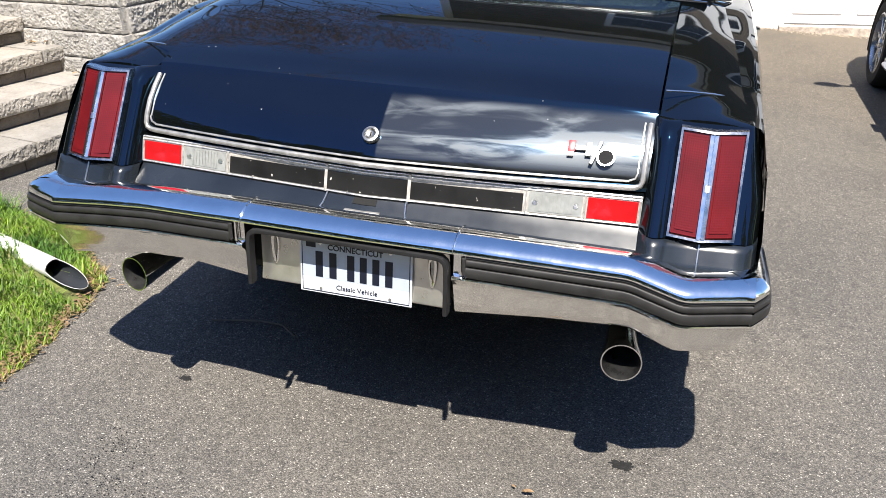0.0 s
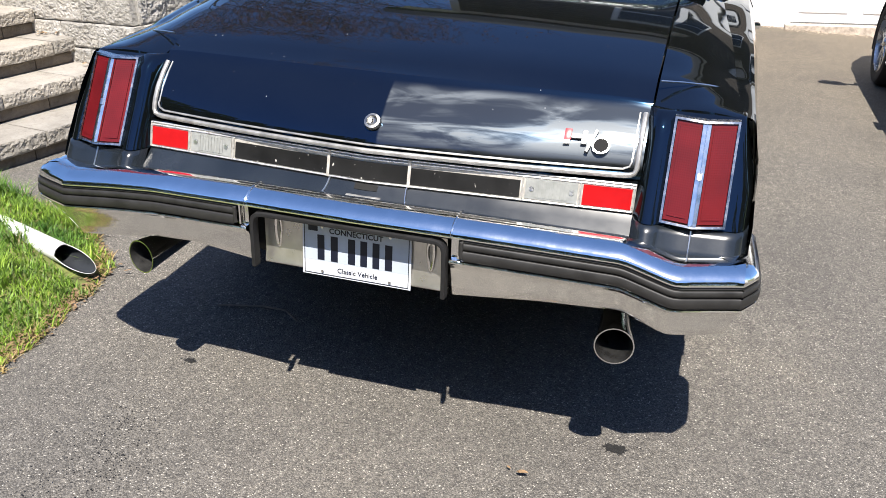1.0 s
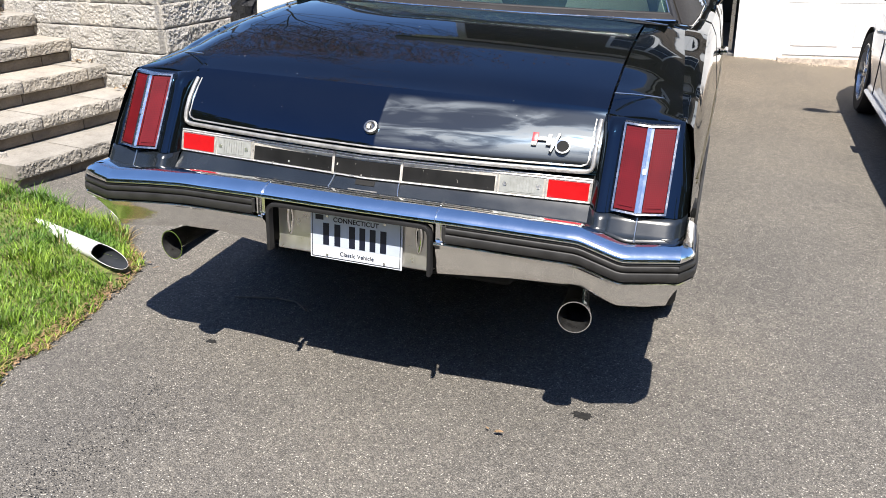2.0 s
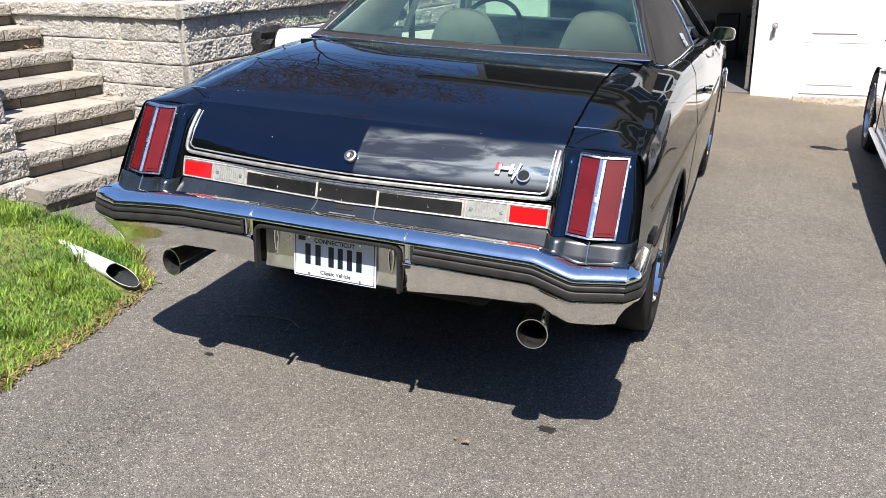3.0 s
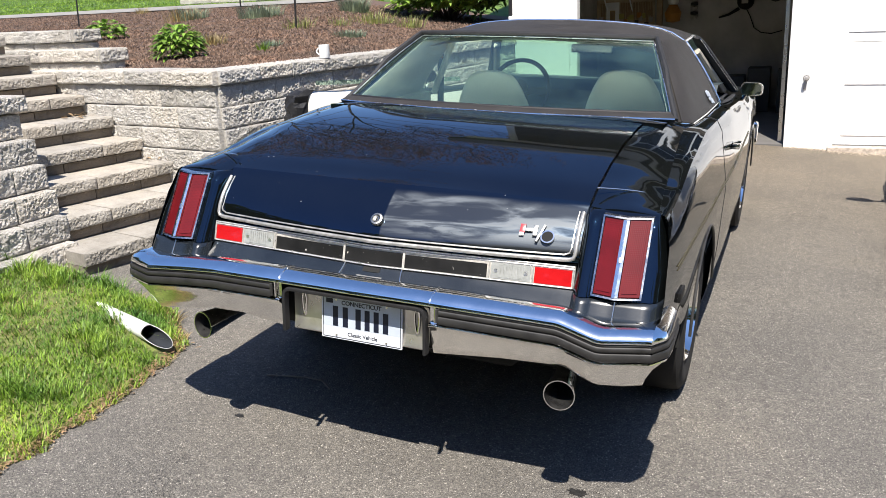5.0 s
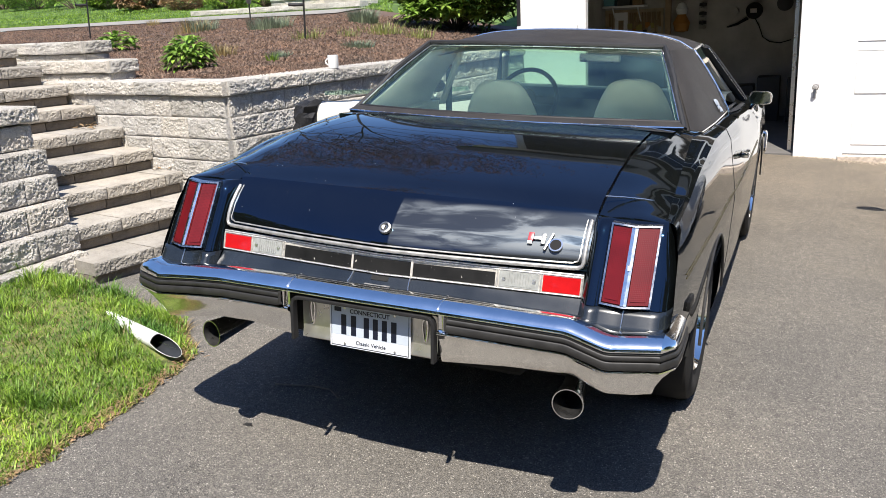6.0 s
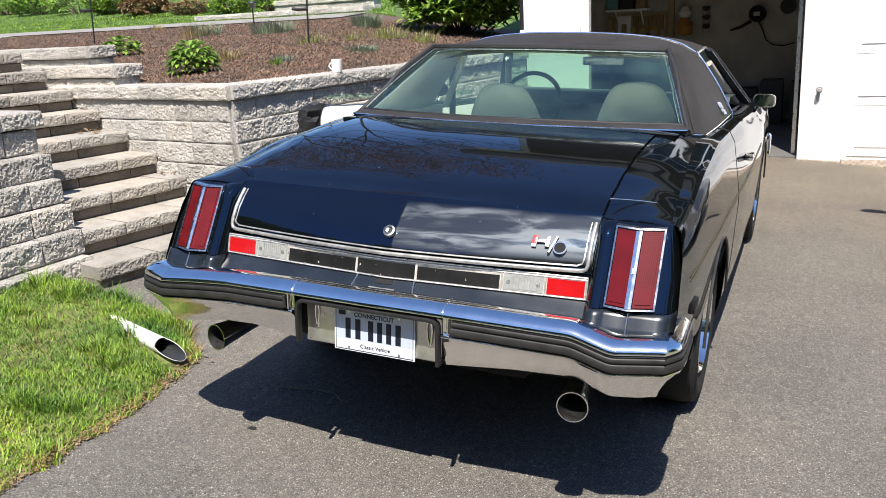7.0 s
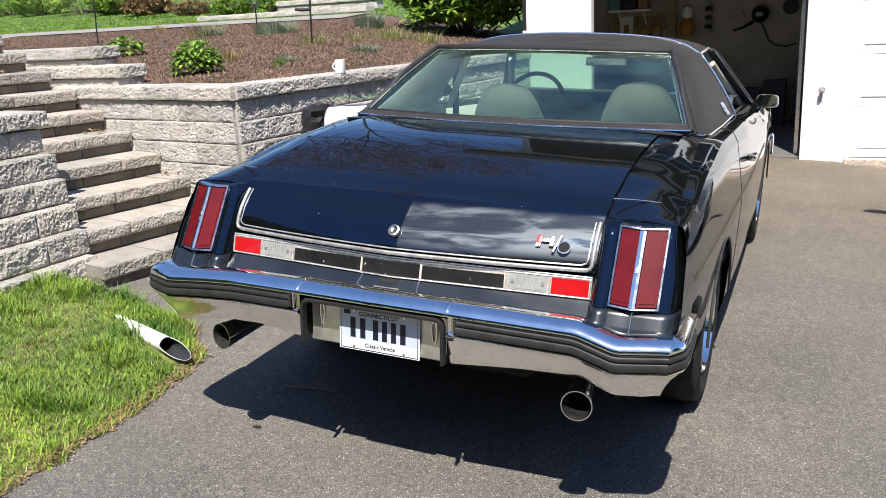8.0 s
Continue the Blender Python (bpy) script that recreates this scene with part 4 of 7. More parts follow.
def words(name, text, size, x, z, parent, mt, depth=0.0006, y=-0.0022, bold=0.0, sx=1.0):
    cu = bpy.data.curves.new(name, "FONT")
    cu.body, cu.size, cu.align_x, cu.align_y, cu.extrude, cu.offset = text, size, "CENTER", "CENTER", depth, bold
    ob = new(name, cu)
    dg = bpy.context.evaluated_depsgraph_get()
    me = bpy.data.meshes.new_from_object(ob.evaluated_get(dg))
    bpy.data.objects.remove(ob)
    me.materials.clear()
    me.materials.append(mt)
    o2 = new(name, me)
    o2.parent = parent
    o2.matrix_local = Matrix.Translation((x, y, z)) @ Matrix.Rotation(radians(90), 4, "X") @ Matrix.Diagonal((sx, 1, 1, 1))
    return o2


part("plate_field", box_bm(-0.149, 0.149, -0.0019, -0.001, 0.043, 0.1490, 0.0003, 1), plain("plate_blue", (0.5, 0.56, 0.64), 0.35, var=0.06, scale=20), plate, "pale blue upper field")
words("state_name", "CONNECTICUT", 0.021, 0.0, 0.131, plate, NAVY, bold=0.0004)
words("slogan", "Classic Vehicle", 0.019, 0.004, 0.022, plate, NAVY)
for x, w in ((-0.099, 0.02), (-0.061, 0.02), (-0.012, 0.02), (0.022, 0.019), (0.056, 0.019), (0.091, 0.02)):
    part("bar", box_bm(x - w / 2, x + w / 2, -0.0028, -0.001, 0.046, 0.117, 0.0003, 1), NAVY, plate)
edge = join_bm(*[box_bm(x0, x1, -0.0025, -0.001, z0, z1) for x0, x1, z0, z1 in ((-0.147, 0.147, 0.0045, 0.0065), (-0.147, 0.147, 0.146, 0.148), (-0.147, -0.145, 0.0065, 0.146), (0.145, 0.147, 0.0065, 0.146))])
part("border", edge, NAVY, plate, "thin navy border line")
part("state_map", box_bm(-0.135, -0.108, -0.0026, -0.001, 0.126, 0.142, 0.0003, 1), NAVY, plate)
for x, z in ((-0.095, 0.014), (0.095, 0.014), (-0.095, 0.140), (0.095, 0.140)):
    b = turn_bm([(0.0, -0.004), (0.004, -0.004), (0.005, -0.001)], 12, "y")
    bmesh.ops.transform(b, verts=b.verts, matrix=Matrix.Translation((x, 0, z)))
    part("bolt", b, DULL_CHROME, plate)


# ---- greenhouse ----
RW_B, RW_T = (0.772, 1.378, 1.154), (0.60, 1.85, 1.425)


def roof_z(x, y):
    c = table(y, [(1.85, 1.445), (2.1, 1.485), (2.5, 1.50), (2.9, 1.485), (3.15, 1.45)])
    edge = table(y, [(1.85, 0.0), (2.15, 0.025), (2.42, 0.045), (3.12, 0.01)])
    return c - 0.05 * (abs(x) / 0.62) ** 2.4 - edge * (abs(x) / 0.62) ** 9


rows = []
for y in (1.85, 1.9, 2.0, 2.15, 2.42, 2.6, 2.85, 3.0, 3.12):
    w = table(y, [(1.85, 0.63), (2.1, 0.66), (2.6, 0.668), (3.12, 0.635)])
    rows.append([(w * k / 10, y, roof_z(w * k / 10 * 0.62 / w, y)) for k in range(-10, 11)])
part("roof", grid_bm(rows[:5]), VINYL, coupe, "black vinyl roof")
part("roof_front", grid_bm(rows[4:]), VINYL, coupe, "black front roof panel")
part("roof_band", tube_bm([Vector(p) + Vector((0, 0, 0.003)) for p in rows[4]], 0.005, 8), LAMP_CHROME, coupe, "bright band across the roof")


FOOT_LINE = [(0.0, (0.795, 1.335, 1.130)), (0.1, (0.832, 1.372, 1.122)), (0.22, (0.858, 1.45, 1.114)), (0.5, (0.872, 1.8, 1.107)), (1.0, (0.876, 2.365, 1.098))]
HEAD_LINE = [(0.0, (0.612, 1.85, 1.428)), (0.1, (0.636, 1.872, 1.424)), (0.22, (0.653, 1.96, 1.427)), (0.5, (0.665, 2.15, 1.42)), (1.0, (0.674, 2.40, 1.402))]


def along(q, line):
    for (a, p), (b, r) in zip(line, line[1:]):
        if q <= b:
            return Vector(p).lerp(Vector(r), (q - a) / (b - a))
    return Vector(line[-1][1])


def sail(s):
    """The broad vinyl pillar beside the rear window: its inner edge follows the glass, its foot the body."""
    rows = []
    for t in [k / 12 for k in range(13)]:
        row = []
        for q in (0, 0.03, 0.06, 0.1, 0.14, 0.18, 0.24, 0.32, 0.42, 0.55, 0.7, 0.85, 1.0):
            p = (along(q - 0.03, FOOT_LINE) + along(q, FOOT_LINE) + along(q + 0.03, FOOT_LINE)) / 3
            r = (along(q - 0.03, HEAD_LINE) + along(q, HEAD_LINE) + along(q + 0.03, HEAD_LINE)) / 3
            v = p.lerp(r, t) + Vector((0.012 * math.sin(math.pi * t) * min(1, q * 5), 0, 0))
            row.append((s * v.x, v.y, v.z))
        rows.append(row)
    foot = [(x, y, z - 0.03) for x, y, z in rows[0]]
    return grid_bm([foot] + rows)


for s in (1, -1):
    part("roof_pillar", sail(s), VINYL, coupe, "black vinyl roof pillar")
    liner = sail(s)
    bmesh.ops.transform(liner, verts=liner.verts, matrix=Matrix.Translation((-s * 0.024, 0.03, -0.012)))
    part("pillar_liner", liner, WHITE_VINYL, coupe, "pale inner pillar lining")
    seam = [along(0.07, FOOT_LINE).lerp(along(0.07, HEAD_LINE), k / 8) for k in range(9)]
    part("vinyl_seam", tube_bm([(s * (p.x + 0.004), p.y - 0.002, p.z + 0.002) for p in seam], 0.0035, 6), VINYL, coupe)
for x_side in (1, -1):
    part("pillar_base", box_bm(min(x_side * 0.775, x_side * 0.838), max(x_side * 0.775, x_side * 0.838), 1.5, 2.34, 1.02, 1.08, 0.004), WHITE_VINYL, coupe)
# rear window and its surround
rows = []
for t in [k / 6 for k in range(7)]:
    w = lerp(RW_B[0], RW_T[0], t)
    y, z = lerp(RW_B[1], RW_T[1], t), lerp(RW_B[2], RW_T[2], t) + 0.012 * math.sin(math.pi * t)
    rows.append([(w * k / 8, y - lerp(0.15, 0.05, t) * (1 - (k / 8) ** 2), z + 0.008 * (1 - (k / 8) ** 2)) for k in range(-8, 9)])
win = part("rear_window", grid_bm(rows), GLASS, coupe, "greenish rear window glass")
win.visible_shadow = False
thicken(win, 0.004, rim=False)



def rw_pt(u, t):
    w = lerp(RW_B[0], RW_T[0], t)
    y, z = lerp(RW_B[1], RW_T[1], t), lerp(RW_B[2], RW_T[2], t) + 0.012 * math.sin(math.pi * t)
    return Vector((w * u, y - lerp(0.15, 0.05, t) * (1 - u * u) - 0.006, z + 0.008 * (1 - u * u) + 0.004))


upper = [rw_pt(-1, -0.07)] + [rw_pt(-1, t / 6) for t in range(1, 6)] + [rw_pt(u / 8, 1.0) for u in range(-8, 9)] + [rw_pt(1, t / 6) for t in range(5, 0, -1)] + [rw_pt(1, -0.07)]
part("window_trim", tube_bm(upper, 0.003, 8), DULL_CHROME, coupe, "bright metal window trim")
part("window_seal", tube_bm([rw_pt(u / 16, 0.0) + Vector((0, -0.002, 0.0)) for u in range(-16, 17)], 0.007, 8), RUBBER, coupe)
part("window_seal", tube_bm([p + (Vector((p.x * 0.022, 0.008, 0.012)) if p.z > 1.3 else Vector((p.x * 0.018, 0.004, -0.006))) for p in upper], 0.014, 8), RUBBER, coupe)
# vinyl band below the glass, then the panel between it and the lid
rows = []
for u in [k / 12 for k in range(-12, 13)]:
    p = rw_pt(u, 0.0)
    rows.append([(p.x * f, p.y + dy, p.z + dz) for f, dy, dz in ((1.0, 0.02, -0.006), (1.005, -0.008, 0.0), (1.012, -0.02, -0.001), (1.03, -0.048, -0.009), (1.036, -0.056, -0.014), (1.038, -0.058, -0.035))])
part("vinyl_band", grid_bm(rows), VINYL, coupe, "black vinyl band below the rear window")
part("band_moulding", tube_bm([rw_pt(k / 12, 0.0) + Vector((rw_pt(k / 12, 0.0).x * 0.037, -0.061, -0.017)) for k in range(-12, 13)], 0.0045, 8), CHROME, coupe, "thin bright moulding below the vinyl")
rows = []
for t in (0, 0.35, 0.7, 1.0):
    rows.append([(0.78 * k / 8, lerp(1.172, 1.385 - 0.15 * (1 - (k / 8) ** 2), t), lerp(1.139, 1.150, t) + 0.011 * (1 - (k / 8) ** 2) - 0.022 * t * abs(k / 8) ** 7) for k in range(-8, 9)])
rows.insert(0, [(x, y + 0.003, z - 0.07) for x, y, z in rows[0]])
part("rear_deck", grid_bm(rows), PAINT, coupe)
part("cabin_floor", box_bm(-0.86, 0.86, 1.25, 3.5, 0.22, 0.30), DARK_VINYL, coupe)
# unseen shelf, made pale to bounce sunlight onto seats and lining
part("parcel_shelf", box_bm(-0.74, 0.74, 1.30, 1.78, 1.06, 1.085), WHITE_VINYL, coupe, "pale parcel shelf, unseen, bouncing sun into the cabin")
part("rear_seat", box_bm(-0.68, 0.68, 1.72, 1.92, 0.4, 1.07, 0.06, 3), WHITE_VINYL, coupe, "white vinyl rear seat")


def bucket_seat(x, top):
    rows = []
    for t in [0, 0.2, 0.4, 0.55, 0.65, 0.72, 0.78, 0.83, 0.87, 0.905, 0.935, 0.96, 0.98, 0.993, 1.0]:
        w = table(t, [(0, 0.25), (0.55, 0.245), (0.735, 0.215), (0.84, 0.185), (0.92, 0.155), (0.96, 0.13), (0.98, 0.108), (0.993, 0.08), (1.0, 0.05)])
        z, y = lerp(0.5, top, t), lerp(2.35, 2.2, t)
        d = lerp(0.09, 0.05, t)
        rows.append([(x + w * math.cos(a), y + d * math.sin(a), z) for a in [2 * math.pi * k / 20 for k in range(20)]])
    bm = grid_bm(rows, close=True)
    bm.verts.ensure_lookup_table()
    bm.faces.new([bm.verts[len(bm.verts) - 20 + i] for i in range(20)])
    part("bucket_seat", join_bm(bm, box_bm(x - 0.25, x + 0.25, 2.3, 2.85, 0.38, 0.55, 0.05, 3)), WHITE_VINYL, coupe, "white vinyl high-backed bucket seat")


bucket_seat(-0.34, 1.225)
bucket_seat(0.41, 1.255)
rows = []
for y, z in ((3.0, 0.6), (2.98, 0.9), (3.02, 1.05), (3.1, 1.11), (3.5, 1.09)):
    rows.append([(0.8 * k / 8, y, z) for k in range(-8, 9)])
# dash tinted teal in place of the sky's reflection in the glass
part("dashboard", grid_bm(rows), plain("teal_sheen_dash", (0.05, 0.066, 0.07), 0.5, var=0.3, scale=5), coupe, "dark padded dashboard tinted teal for the glass's sky reflection")
wheel_ring = turn_bm([(0.19 + 0.014 * math.cos(a), 0.014 * math.sin(a)) for a in [2 * math.pi * k / 10 for k in range(11)]], 36, "y")
hub = box_bm(-0.18, 0.18, -0.01, 0.012, -0.03, 0.02, 0.008)
sw = join_bm(wheel_ring, hub, turn_bm([(0, -0.03), (0.06, -0.02), (0.06, 0.05)], 16, "y"))
bmesh.ops.transform(sw, verts=sw.verts, matrix=Matrix.Translation((-0.37, 2.8, 1.06)) @ Matrix.Rotation(radians(-22), 4, "X"))
part("steering_wheel", sw, RUBBER, coupe, "black steering wheel")
part("seat_belt", join_bm(*[box_bm(-0.775, -0.735, 2.44, 2.444, z, z + 0.1) for z in (0.95, 1.05, 1.15, 1.25)]), DARK, coupe, "dark hanging seat belt strap")
# windscreen with pillars
WS = lambda u, t: Vector((u * lerp(0.865, 0.642, t), lerp(3.62, 3.12, t) + 0.06 * (1 - u * u), lerp(1.03, 1.45 - 0.045 * abs(u) ** 2.4, t)))


BEIGE_TRIM = plain("beige_trim", (0.42, 0.385, 0.32), 0.5, var=0.1)


def front_pillar(s):
    """A flat oval pillar that thins out where it meets the roof and the cowl."""
    rows = []
    for t, f in ((-0.03, 0.3), (0.0, 0.9), (0.1, 1), (0.3, 1), (0.5, 1), (0.7, 1), (0.85, 0.95), (0.95, 0.75), (0.985, 0.2)):
        c = WS(s, t)
        rows.append([(c.x - s * 0.012 + f * 0.036 * math.cos(a), c.y + f * 0.03 * math.sin(a), c.z + f * 0.012 * math.sin(a)) for a in [2 * math.pi * k / 14 for k in range(14)]])
    return grid_bm(rows, close=True)


ws = part("windshield", grid_bm([[WS(k / 6, t / 4) for k in range(-6, 7)] for t in range(5)]), GLASS, coupe)
ws.visible_shadow = False
thicken(ws, 0.004, rim=False)
for s in (1, -1):
    part("front_pillar", front_pillar(s), RUBBER, coupe, "dark windscreen pillar")
    part("pillar_edge", tube_bm([WS(s, t) + Vector((s * 0.012, -0.026, -0.004)) for t in (0.02, 0.2, 0.4, 0.6, 0.8, 0.93)], 0.003, 6), LAMP_CHROME, coupe, "thin bright edge of the windscreen pillar")
    part("inner_pillar_trim", tube_bm([WS(s, t) + Vector((-s * lerp(0.072, 0.022, t), -0.05, -lerp(0.0, 0.045, t))) for t in (0.0, 0.2, 0.4, 0.6, 0.75, 0.83)], 0.023, 10), BEIGE_TRIM, coupe, "beige inner windscreen pillar trim")
    part("belt_sill", tube_bm([Vector((s * lerp(0.878, 0.866, t), lerp(2.39, 3.5, t), lerp(1.058, 1.0, t))) for t in [k / 6 for k in range(7)]], 0.021, 10), RUBBER, coupe, "dark window sill strip")
    part("sill_trim", tube_bm([Vector((s * lerp(0.835, 0.82, t), lerp(2.36, 3.5, t), lerp(1.068, 1.006, t))) for t in [k / 6 for k in range(7)]], 0.014, 8), DARK_VINYL, coupe, "dark inner door top")
    rail = [Vector((s * (table(y, [(2.4, 0.671), (2.6, 0.669), (3.12, 0.637)])), y, roof_z(0.62, y) - 0.004)) for y in (2.42, 2.55, 2.7, 2.85, 3.0, 3.1)]
    part("roof_rail", tube_bm(rail, 0.0075, 8), LAMP_CHROME, coupe, "bright drip rail")
    part("inner_window_trim", tube_bm([Vector((s * lerp(0.79, 0.63, t), lerp(2.42, 2.34, t), lerp(1.06, 1.385, t))) for t in [k / 6 for k in range(7)]], 0.02, 8), WHITE_VINYL, coupe, "pale inner window trim")
    edge = [along(1.0, FOOT_LINE).lerp(along(1.0, HEAD_LINE), t) + Vector((0.004 + 0.012 * math.sin(math.pi * t), 0.006, 0)) for t in [k / 10 for k in range(11)]]
    edge.insert(0, edge[0] + Vector((0.004, 0.0, -0.035)))
    part("pillar_moulding", tube_bm([Vector((s * p.x, p.y, p.z)) for p in edge], 0.0065, 8), LAMP_CHROME, coupe, "bright pillar moulding")
    part("vinyl_moulding", tube_bm([Vector((s * x, y, z)) for x, y, z in ((0.80, 1.318, 1.128), (0.838, 1.362, 1.118), (0.863, 1.45, 1.109), (0.876, 1.8, 1.104), (0.879, 2.37, 1.096))], 0.0035, 8), CHROME, coupe, "bright moulding below the vinyl")
# pale emblem lying flat on the vinyl
up = Vector((-0.205, 0.09, 0.31)).normalized()
side = (Vector((0, 1, 0)) - up * up.y).normalized()
lie = Matrix((side, side.cross(up) * -1, up)).transposed().to_4x4()
lie.translation = Vector((0.857, 2.085, 1.152))
emblem = join_bm(box_bm(-0.03, 0.02, -0.006, 0.004, 0.0, 0.034, 0.003), box_bm(-0.006, 0.03, -0.006, 0.004, -0.034, -0.004, 0.003), box_bm(-0.022, -0.012, -0.006, 0.004, -0.02, 0.0, 0.002))
bmesh.ops.transform(emblem, verts=emblem.verts, matrix=lie)
part("pillar_badge", emblem, plain("pale_emblem", (0.34, 0.39, 0.47), 0.3, var=0.2, scale=60), coupe, "small pale roof pillar badge")
part("inner_mirror", box_bm(-0.1, 0.16, 3.0, 3.02, 1.283, 1.335, 0.012, 3), DULL_CHROME, coupe, "inside rear-view mirror")
part("headliner", grid_bm([[(0.6 * k / 6, y, roof_z(0.6 * k / 6, y) - 0.035) for k in range(-6, 7)] for y in (1.9, 2.3, 2.7, 3.1)]), WHITE_VINYL, coupe, "pale headliner")
rnd = random.Random(12)
chips = bmesh.new()
for _ in range(70):
    u = rnd.uniform(-0.95, 0.95)
    p = rw_pt(u, 0.0) + Vector((rw_pt(u, 0.0).x * 0.037, -0.068 + rnd.uniform(-0.004, 0.004), -0.0125))
    w, h = rnd.uniform(0.001, 0.005), rnd.uniform(0.0008, 0.002)
    chips.faces.new([chips.verts.new(p + Vector((a * w, b * h, 0.0015))) for a, b in ((-1, -0.6), (0.8, -1), (1, 0.7), (-0.5, 1))])
part("paint_chips", chips, WHITE_PAINT, coupe, "pale chips in the paint below the rear window")
# hood
rows = []
for k in range(15):
    y = lerp(3.55, 5.08, k / 14)
    s, w = shoulder(y), half_width(y) - 1.2 * inset(y)
    rows.append([(w * j / 10, y, s + 0.004 + 0.045 * (1 - (j / 10) ** 2)) for j in range(-10, 11)])
part("hood", grid_bm(rows), PAINT, coupe)
rows = [[(x, 5.1 + 0.0 * x, z) for x in (-0.9, -0.4, 0, 0.4, 0.9)] for z in (0.3, 0.6, 0.9)]
part("front_panel", grid_bm(rows), PAINT, coupe)
part("front_bumper", box_bm(-0.97, 0.97, 5.1, 5.24, 0.42, 0.62, 0.04, 3), CHROME, coupe)
part("underbody", box_bm(-0.80, 0.80, 1.0, 4.9, 0.22, 0.30), DARK, coupe)
# unseen fill that stops sunlight passing between bumper and body
part("bumper_light_block", box_bm(-0.93, 0.93, 0.03, 0.2, 0.56, 0.665), DARK, coupe)
# unseen strips that stop sun leaking through the lid gap
for x_side in (1, -1):
    part("lid_gap_block", box_bm(x_side * 0.7 - 0.04, x_side * 0.7 + 0.04, 0.3, 1.2, 0.90, 0.93), DARK, coupe)
part("rear_axle", tube_bm([(-0.75, HUB_R, HUB_Z), (0, HUB_R, HUB_Z), (0.75, HUB_R, HUB_Z)], 0.05), DARK, coupe)
part("trunk_floor", box_bm(-0.72, 0.72, 0.16, 0.95, 0.46, 0.62, 0.03), DARK, coupe)
part("fuel_tank", box_bm(-0.42, 0.42, 0.42, 1.0, 0.30, 0.47, 0.05, 3), DARK, coupe)


def road_wheel(x, y, s):
    w = new("wheel")
    w.parent = coupe
    w.matrix_local = Matrix.Translation((x, y, HUB_Z)) @ Matrix.Diagonal((s, 1, 1, 1))
    R = HUB_Z
    part("tyre", turn_bm([(0.20, 0.0), (0.20, -0.1), (0.26, -0.118), (R - 0.03, -0.115), (R - 0.008, -0.098), (R, -0.06), (R, 0.06), (R - 0.008, 0.098), (R - 0.03, 0.115), (0.26, 0.118), (0.205, 0.10)], 48), TYRE, w)
    part("rim", turn_bm([(0.205, 0.105), (0.195, 0.112), (0.185, 0.09), (0.17, 0.05), (0.10, 0.055), (0.05, 0.075), (0.0, 0.08)], 40), CHROME, w, "chrome wheel rim")


for x, y, s in ((0.845, HUB_R, 1), (0.845, HUB_F, 1), (-0.845, HUB_R, -1), (-0.845, HUB_F, -1)):
    road_wheel(x, y, s)
for cy in (HUB_R, HUB_F):
    for s in (1, -1):
        rows = [[(s * x, cy + ARCH * 1.02 * math.cos(a), HUB_Z + ARCH * 1.02 * math.sin(a)) for a in [math.pi * k / 18 for k in range(0, 19)]] for x in (0.955, 0.70)]
        part("wheel_housing", grid_bm(rows), DARK, coupe)


TIP_CHROME = plain("exhaust_chrome", (0.72, 0.72, 0.71), 0.12, 1.0, var=0.2, scale=20)


SOOT = plain("sooty_steel", (0.09, 0.09, 0.09), 0.3, 0.8, var=0.4, scale=30)


def exhaust(x, y0, z, yaw):
    e = new("exhaust_tip")
    e.parent = coupe
    tagged(e, "wide slash-cut chrome exhaust tip, sooty inside")
    out = turn_bm([(0.026, 0.5), (0.028, 0.24), (0.033, 0.16), (0.044, 0.05), (0.0495, 0.01), (0.050, 0.0), (0.0468, 0.0)], 36, "y")
    inn = turn_bm([(0.0468, 0.0), (0.0415, 0.05), (0.031, 0.16), (0.026, 0.22), (0.0, 0.23)], 36, "y")
    m = Matrix.Translation((x, y0, z)) @ Matrix.Rotation(radians(yaw), 4, "Z") @ Matrix.Rotation(radians(5), 4, "X")
    for bm in (out, inn):
        for v in bm.verts:
            if v.co.y < 0.05:
                v.co.y += v.co.z * 0.12
        bmesh.ops.transform(bm, verts=bm.verts, matrix=m)
    part("pipe", out, TIP_CHROME, e)
    part("bore", inn, SOOT, e, "sooty bore")


exhaust(0.695, 0.0, 0.452, 6)
exhaust(-0.672, 0.005, 0.462, -14)
# door mirror
# dark greenish glass colour stands in for the reflection of trees
MIRROR = plain("mirror_glass", (0.32, 0.36, 0.31), 0.02, 1.0, var=0.02)
mir = new("door_mirror")
mir.parent = coupe
tagged(mir, "chrome bullet door mirror")
def squarish(bm):
    """Squares up a round shell seen along y."""
    for v in bm.verts:
        r = math.hypot(v.co.x, v.co.z)
        if r > 1e-6:
            k = ((v.co.x / r) ** 4 + (v.co.z / r) ** 4) ** -0.25
            v.co.x, v.co.z = v.co.x * k, v.co.z * k
    return bm


hs = turn_bm([(0.0, 0.06), (0.03, 0.055), (0.05, 0.03), (0.056, 0.0), (0.054, -0.012), (0.0, -0.0125)], 24, "y")
bmesh.ops.transform(squarish(hs), verts=hs.verts, matrix=Matrix.Translation((0.985, 3.3, 1.075)) @ Matrix.Diagonal((1.2, 1, 0.74, 1)))
part("housing", hs, CHROME, mir)
gl = turn_bm([(0.0, -0.0005), (0.047, -0.0005), (0.047, 0.002)], 24, "y")
bmesh.ops.transform(squarish(gl), verts=gl.verts, matrix=Matrix.Translation((0.985, 3.2865, 1.075)) @ Matrix.Rotation(radians(0.5), 4, "X") @ Matrix.Diagonal((1.2, 1, 0.74, 1)))
part("mirror_glass", gl, MIRROR, mir, "mirror glass with the trees' dark reflection in its tint")
